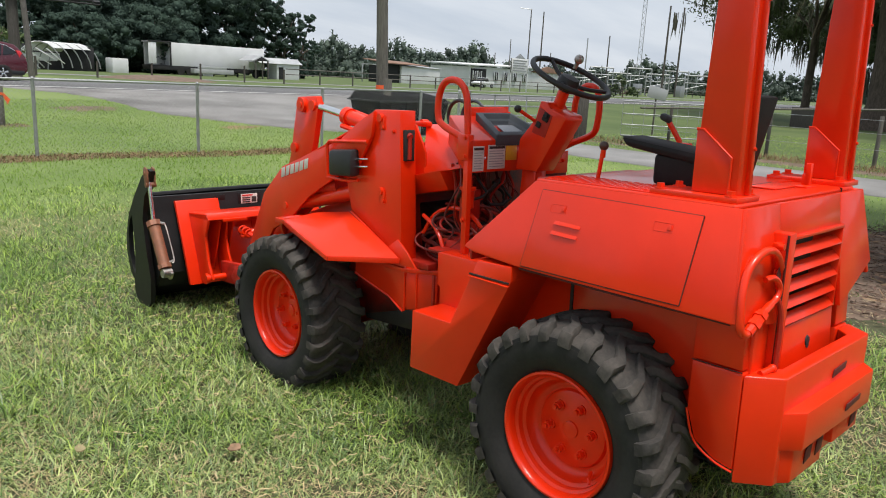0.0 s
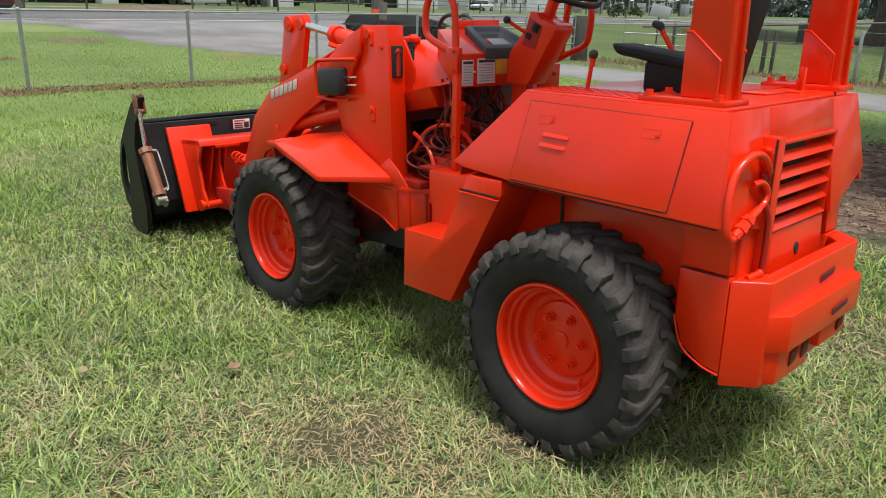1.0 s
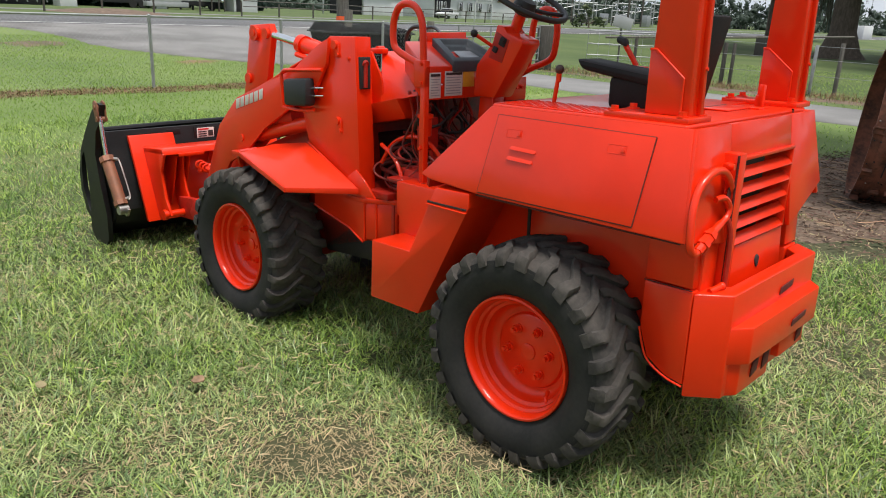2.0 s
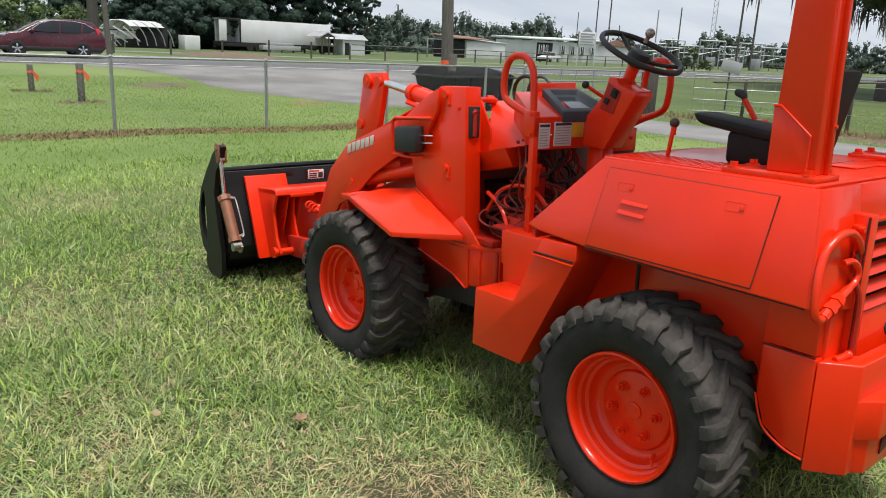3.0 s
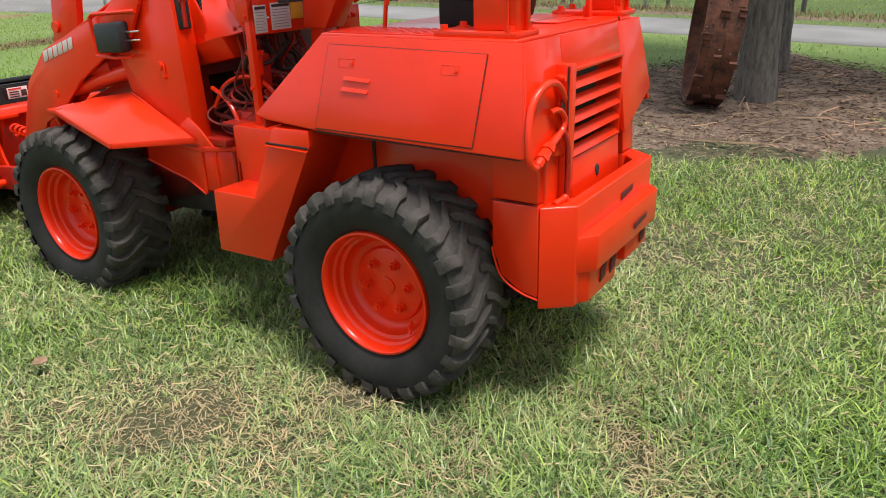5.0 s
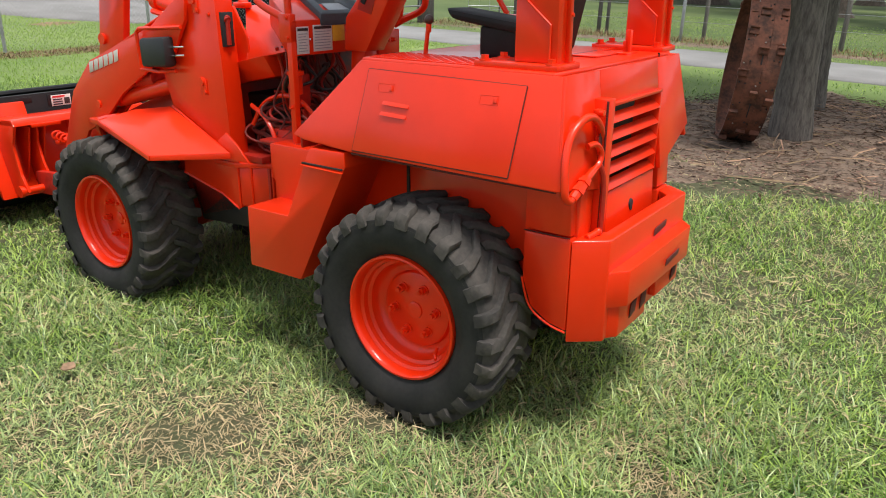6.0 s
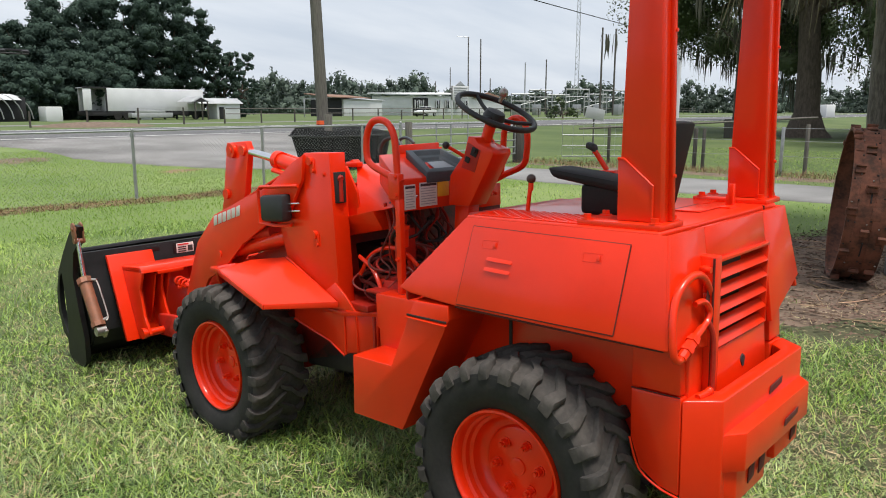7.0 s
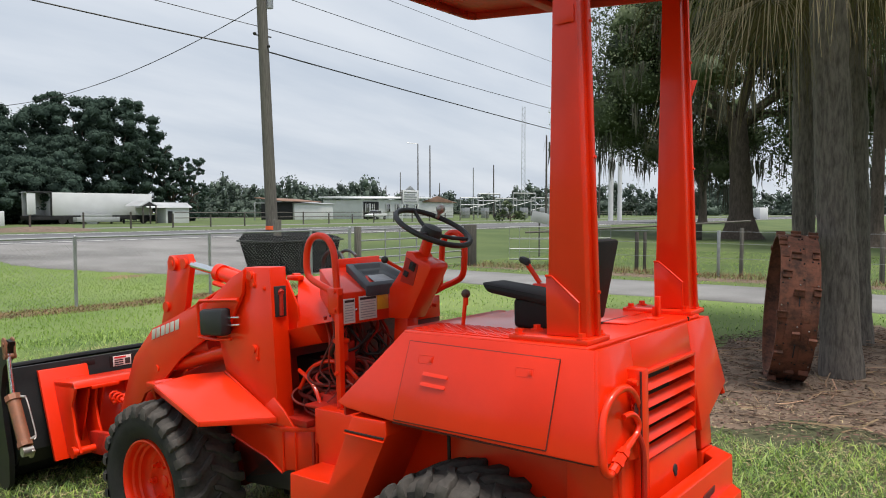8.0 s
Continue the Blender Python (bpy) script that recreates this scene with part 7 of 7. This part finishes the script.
for x in (80.2, 84.5):
    thing("goal_post", box((x, 108, 0.22), (x + 0.18, 108.2, 3.4), 0.02), GALV, "pale upright post by the barn", "post", "barn posts")
thing("goal_bar", box((80.2, 108, 3.3), (84.6, 108.2, 3.45), 0.02), GALV, "pale cross bar by the barn", "bar")
b2 = empty("long_store", "long store with white roof and brown gable", "store")
part("wall", box((109.2, 110, 0.22), (140.5, 122, 4.3), 0.03), WHITE, b2)
part("brown_gable", prism([(128.5, 4.0), (134.0, 5.4), (141.6, 3.9)], "y", 109.6, 109.95, 0.02), BROWNWALL, b2)
part("roof", hexa([(108.2, 109.2, 4.45), (131.0, 109.2, 4.75), (131.0, 122.5, 5.2), (108.2, 122.5, 4.8), (108.2, 109.2, 4.7), (131.0, 109.2, 5.05), (131.0, 122.5, 5.5), (108.2, 122.5, 5.1)], 0.02), WHITE, b2)
part("dark_front", box((109.6, 109.7, 0.22), (114.0, 109.95, 3.9), 0.02), SHADE, b2)
for x in (110.0, 111.4, 116.5, 119.5, 122.5, 126.0):
    w = part("window", box((x, 109.55, 1.7), (x + 1.0, 109.7, 3.4), 0.02), GLASS, b2)
    part("frame", join(box((x - 0.1, 109.5, 1.6), (x, 109.75, 3.5), 0.01), box((x + 1.0, 109.5, 1.6), (x + 1.1, 109.75, 3.5), 0.01), box((x + 0.45, 109.5, 1.7), (x + 0.55, 109.6, 3.4), 0.01)), WHITE, w)
bb = empty("roadside_sign", "tall white roadside sign board on two posts", "sign")
part("board", box((80.6, 73.0, 2.9), (84.4, 73.15, 5.0), 0.02), WHITE, bb)
part("crest", prism([(81.4, 5.0), (82.5, 5.7), (83.6, 5.0)], "y", 73.0, 73.15, 0.01), GALV, bb)
for k in range(5):
    part("text_bar", box((81.0, 72.96, 3.2 + 0.36 * k), (84.0 - 0.3 * (k % 2), 73.0, 3.34 + 0.36 * k), 0), GALV, bb)
for x in (80.6, 84.3):
    part("sign_post", box((x, 73.0, 0.22), (x + 0.14, 73.14, 5.0), 0.01), WHITE, bb)


def pickup(x, y, rz, material, label, name="pickup_truck"):
    car = empty(name, label, "truck", Matrix.Translation((x, y, float(rise(y)))) @ Matrix.Rotation(radians(rz), 4, "Z"))
    part("body", join(prism([(-2.6, 0.55), (2.6, 0.55), (2.65, 0.95), (1.3, 1.15), (0.75, 1.18), (0.65, 1.15), (-2.6, 1.15)], "y", -0.9, 0.9, 0.06)), material, car)
    part("cab", prism([(-0.7, 1.12), (1.35, 1.12), (0.75, 1.78), (-0.55, 1.80)], "y", -0.8, 0.8, 0.05), GLASS, car)
    part("cab_roof", box((-0.62, -0.82, 1.72), (0.78, 0.82, 1.84), 0.04), material, car)
    for wx in (-1.7, 1.65):
        for wy in (-0.85, 0.85):
            w = part("car_wheel", lathe([(-0.1, 0.37), (0.1, 0.37)], (wx, wy, 0.37), "y", 20), RUBBER, car)
            part("hub_cap", lathe([(-0.115, 0.2), (0.115, 0.2)], (wx, wy, 0.37), "y", 14), GALV, w)
    return car


pickup(101.0, 98.0, 190, WHITE, "white pickup truck parked by the store")
pickup(113.0, 77.0, 20, SHADE, "dark tractor like truck parked by the substation")
van = empty("white_van", "white van parked beyond the oak", "van", Matrix.Translation((118.0, 33.8, 0.1)) @ Matrix.Rotation(radians(70), 4, "Z"))
part("body", prism([(-2.5, 0.4), (2.5, 0.4), (2.55, 1.0), (2.0, 1.3), (1.4, 2.1), (-2.5, 2.2)], "y", -1.0, 1.0, 0.08), WHITE, van)
part("windscreen", prism([(1.45, 1.35), (2.05, 1.32), (1.5, 2.0), (1.3, 2.0)], "y", -0.9, 0.9, 0.02), GLASS, van)
for wx in (-1.6, 1.6):
    part("car_wheel", lathe([(-1.0, 0.36), (1.0, 0.36)], (wx, 0, 0.36), "y", 18), RUBBER, van)

# maroon car on the road
suv = empty("maroon_suv", "maroon compact suv on the road", "car", Matrix.Translation((4.86, 36.6, 0.53)))


def tapered(bm, z0, k):
    """Draws the upper part of a car body in towards its middle."""
    for v in bm.verts:
        if v.co.z > z0:
            v.co.y *= 1 - k * (v.co.z - z0)
    return bm


def flank(poly, t=0.012):
    """A plate on the near side of the car's upper body."""
    return plate([(x, -0.905 * (1 - 0.40 * max(z - 1.02, 0)) , z) for x, z in poly], t, 0.003)


low = [(-2.23, 0.36), (-2.28, 0.62), (-2.20, 0.84), (-1.75, 0.98), (-1.20, 1.06), (-0.80, 1.30), (-0.35, 1.53), (0.10, 1.64), (0.70, 1.675), (1.35, 1.65), (1.80, 1.56), (2.02, 1.32), (2.16, 1.06), (2.24, 0.80), (2.24, 0.45), (2.10, 0.32), (-1.95, 0.30)]
part("body", tapered(prism(low, "y", -0.90, 0.90, 0.05, 3), 1.02, 0.40), MAROON, suv)
part("side_window", flank([(-0.86, 1.10), (-0.30, 1.45), (0.12, 1.55), (0.38, 1.57), (0.36, 1.08)]), GLASS, suv)
part("side_window", flank([(0.44, 1.08), (0.46, 1.57), (0.98, 1.56), (1.30, 1.50), (1.22, 1.10)]), GLASS, suv)
part("side_window", flank([(1.30, 1.11), (1.38, 1.49), (1.66, 1.40), (1.86, 1.22), (1.70, 1.14)]), GLASS, suv)
part("windscreen", plate([(-1.22, -0.72, 1.075), (-1.22, 0.72, 1.075), (-0.36, 0.64, 1.545), (-0.36, -0.64, 1.545)], 0.02, 0.004), GLASS, suv)
part("window_trim", tube([(-0.90, -0.895, 1.09), (-0.30, -0.745, 1.475), (0.12, -0.70, 1.585), (0.98, -0.70, 1.59), (1.45, -0.74, 1.51), (1.90, -0.83, 1.22), (1.66, -0.88, 1.10)], 0.016, 6), CHROME, suv)
part("sill_cladding", box((-2.1, -0.915, 0.28), (2.1, 0.915, 0.46), 0.03), BLACKP, suv)
part("headlight", hexa([(-2.25, -0.88, 0.80), (-1.75, -0.912, 0.86), (-1.75, -0.80, 0.86), (-2.25, -0.70, 0.80), (-2.22, -0.86, 0.92), (-1.72, -0.91, 0.98), (-1.72, -0.8, 0.98), (-2.22, -0.7, 0.92)], 0.02), CHROME, suv)
part("tail_light", hexa([(1.95, -0.90, 0.98), (2.2, -0.86, 0.98), (2.2, -0.7, 0.98), (1.95, -0.8, 0.98), (1.80, -0.88, 1.32), (2.0, -0.82, 1.30), (2.0, -0.7, 1.30), (1.80, -0.78, 1.32)], 0.02), REDINK, suv)
part("mirror", ball((-0.72, -0.98, 1.12), 0.10, 10), MAROON, suv)
for wx in (-1.36, 1.26):
    for wy in (-0.82, 0.82):
        w = part("car_wheel", lathe([(-0.11, 0.21), (-0.12, 0.30), (-0.10, 0.345), (0.10, 0.345), (0.12, 0.30), (0.11, 0.21)], (wx, wy, 0.345), "y", 28, closed=True), RUBBER, suv)
        part("wheel_disc", lathe([(-0.09, 0.215), (0.09, 0.215)], (wx, wy, 0.345), "y", 20), SHADE, w)
        for k in range(5):
            a = 2 * math.pi * k / 5 + 0.3
            part("wheel_spoke", plate([(wx + 0.03 * math.cos(a + 1.2), wy - 0.10, 0.345 + 0.03 * math.sin(a + 1.2)), (wx + 0.215 * math.cos(a + 0.18), wy - 0.10, 0.345 + 0.215 * math.sin(a + 0.18)), (wx + 0.215 * math.cos(a - 0.18), wy - 0.10, 0.345 + 0.215 * math.sin(a - 0.18)), (wx + 0.03 * math.cos(a - 1.2), wy - 0.10, 0.345 + 0.03 * math.sin(a - 1.2))], 0.02, 0.002), CHROME, w)

# far fence rails and posts along the field
for k in range(44):
    x = 14 + 4.6 * k * (1 + 0.004 * k)
    y = 60.0 + 0.18 * (x - 14)
    thing("field_post", rod((x, y, 0.1), (x, y, 0.4 + 1.25 + 0.15 * math.sin(5 * k)), 0.085, 8), DARKWOOD, "dark wooden field fence post", "fence post", "field fence posts")
for z in (1.15, 1.7):
    thing("field_rail", tube([(40, 68.0, z), (120, 79.1, z), (215, 96, z)], 0.05, 6), WOOD, "thin rail of the field fence", "rail", "field fence rails")
for (azm, el, d, r, m) in ((49.35, 5.2, 190, 0.18, DARKWOOD), (50.27, 5.05, 190, 0.2, DARKWOOD), (48.0, 3.0, 170, 0.12, DARKWOOD), (46.9, 2.0, 170, 0.12, DARKWOOD), (51.0, 2.2, 180, 0.15, DARKWOOD), (53.6, 3.35, 210, 0.2, GALV), (55.15, 3.55, 200, 0.2, DARKWOOD), (59.15, 5.75, 160, 0.24, DARKWOOD), (60.1, 5.65, 170, 0.24, DARKWOOD), (63.1, 7.25, 165, 0.22, DARKWOOD)):
    x, y, z = far_dir(azm, el, d)
    thing("far_pole", tube([(x, y, 0), (x, y, z)], r, 8, taper=0.7), m, "distant slender utility pole", "utility pole", "distant poles")
x, y, z = far_dir(49.35, 5.2, 190)
thing("lamp_arm", rod((x, y, z - 0.1), (x - 2.2, y + 1.8, z + 0.1), 0.10, 6), GALV, "lamp arm of a distant street light", "lamp arm")
for azm, el, r in ((63.95, 9.6, 0.34), (64.6, 8.0, 0.30)):
    x, y, z = far_dir(azm, el, 100)
    thing("steel_mast", tube([(x, y, 0), (x, y, z)], r, 14, taper=0.85), WHITE, "pale galvanised steel transmission mast", "mast", "steel masts")
# lattice radio tower
tx, ty, tz = far_dir(57.45, 7.9, 320)
lt = empty("radio_tower", "distant thin lattice radio tower", "tower")
for k in range(3):
    a = 2 * math.pi * k / 3
    part("tower_leg", tube([(tx + 1.1 * math.cos(a), ty + 1.1 * math.sin(a), 0), (tx + 0.8 * math.cos(a), ty + 0.8 * math.sin(a), tz)], 0.10, 5), GALV, lt)
zz = 1.0
bm = bmesh.new()
k = 0
while zz < tz - 1.5:
    a, b = 2 * math.pi * (k % 3) / 3, 2 * math.pi * ((k + 1) % 3) / 3
    bm = join(bm, rod((tx + math.cos(a), ty + math.sin(a), zz), (tx + math.cos(b), ty + math.sin(b), zz + 1.4), 0.06, 4))
    zz += 0.75; k += 1
part("tower_lacing", bm, GALV, lt)
# substation frames
sub = empty("substation", "distant grey steel substation frames", "substation")
for k in range(7):
    x, y, _ = far_dir(52.6 + 1.35 * k, 0, 175 + 6 * (k % 3))
    h = 5.0 + 1.0 * (k % 2)
    part("frame", join(rod((x, y, 0), (x, y, h), 0.14, 5), rod((x + 5, y - 3, 0), (x + 5, y - 3, h), 0.14, 5), rod((x, y, h), (x + 5, y - 3, h), 0.16, 5), rod((x, y, h - 1.6), (x + 5, y - 3, h - 1.6), 0.10, 5), rod((x, y, h - 3.0), (x + 5, y - 3, h - 1.6), 0.07, 4), rod((x + 2.5, y - 1.5, h), (x + 2.5, y - 1.5, h - 3), 0.08, 5)), GALV, sub)
for k in range(6):
    x, y, _ = far_dir(53 + 1.5 * k, 0, 165)
    part("switch_box", box((x, y, 0.3), (x + 1.6, y + 1.2, 2.6), 0.03), GALV, sub)
# a dark bush by the store, added in place of a small reddish truck
oak(92.5, 61.5, 3.2, 2.6, 81, trunk=0.12, leaf=0.25, per=22, material=LEAF, z0=0.25, lumps_n=14, low=0.2, label="rounded dark green bush in place of a small truck", fork=0.15)
# dog-house like box and frame by the oak
thing("stump_box", box((41.0, 14.6, 0), (43.0, 16.2, 1.1), 0.03), DARKWOOD, "dark wooden box beside the oak", "box")
ss = empty("swing_frame", "small red garden frame beyond the oak", "frame")
for k in range(3):
    part("leg", rod((70.0 + 1.0 * k, 15.5 - 0.6 * k, 0), (70.0 + 1.0 * k, 15.5 - 0.6 * k, 2.0), 0.06, 6), RUST, ss)
part("bar", join(rod((70, 15.5, 1.9), (72, 14.3, 1.9), 0.06, 6), rod((70, 15.5, 1.2), (72, 14.3, 1.2), 0.05, 6)), RUST, ss)
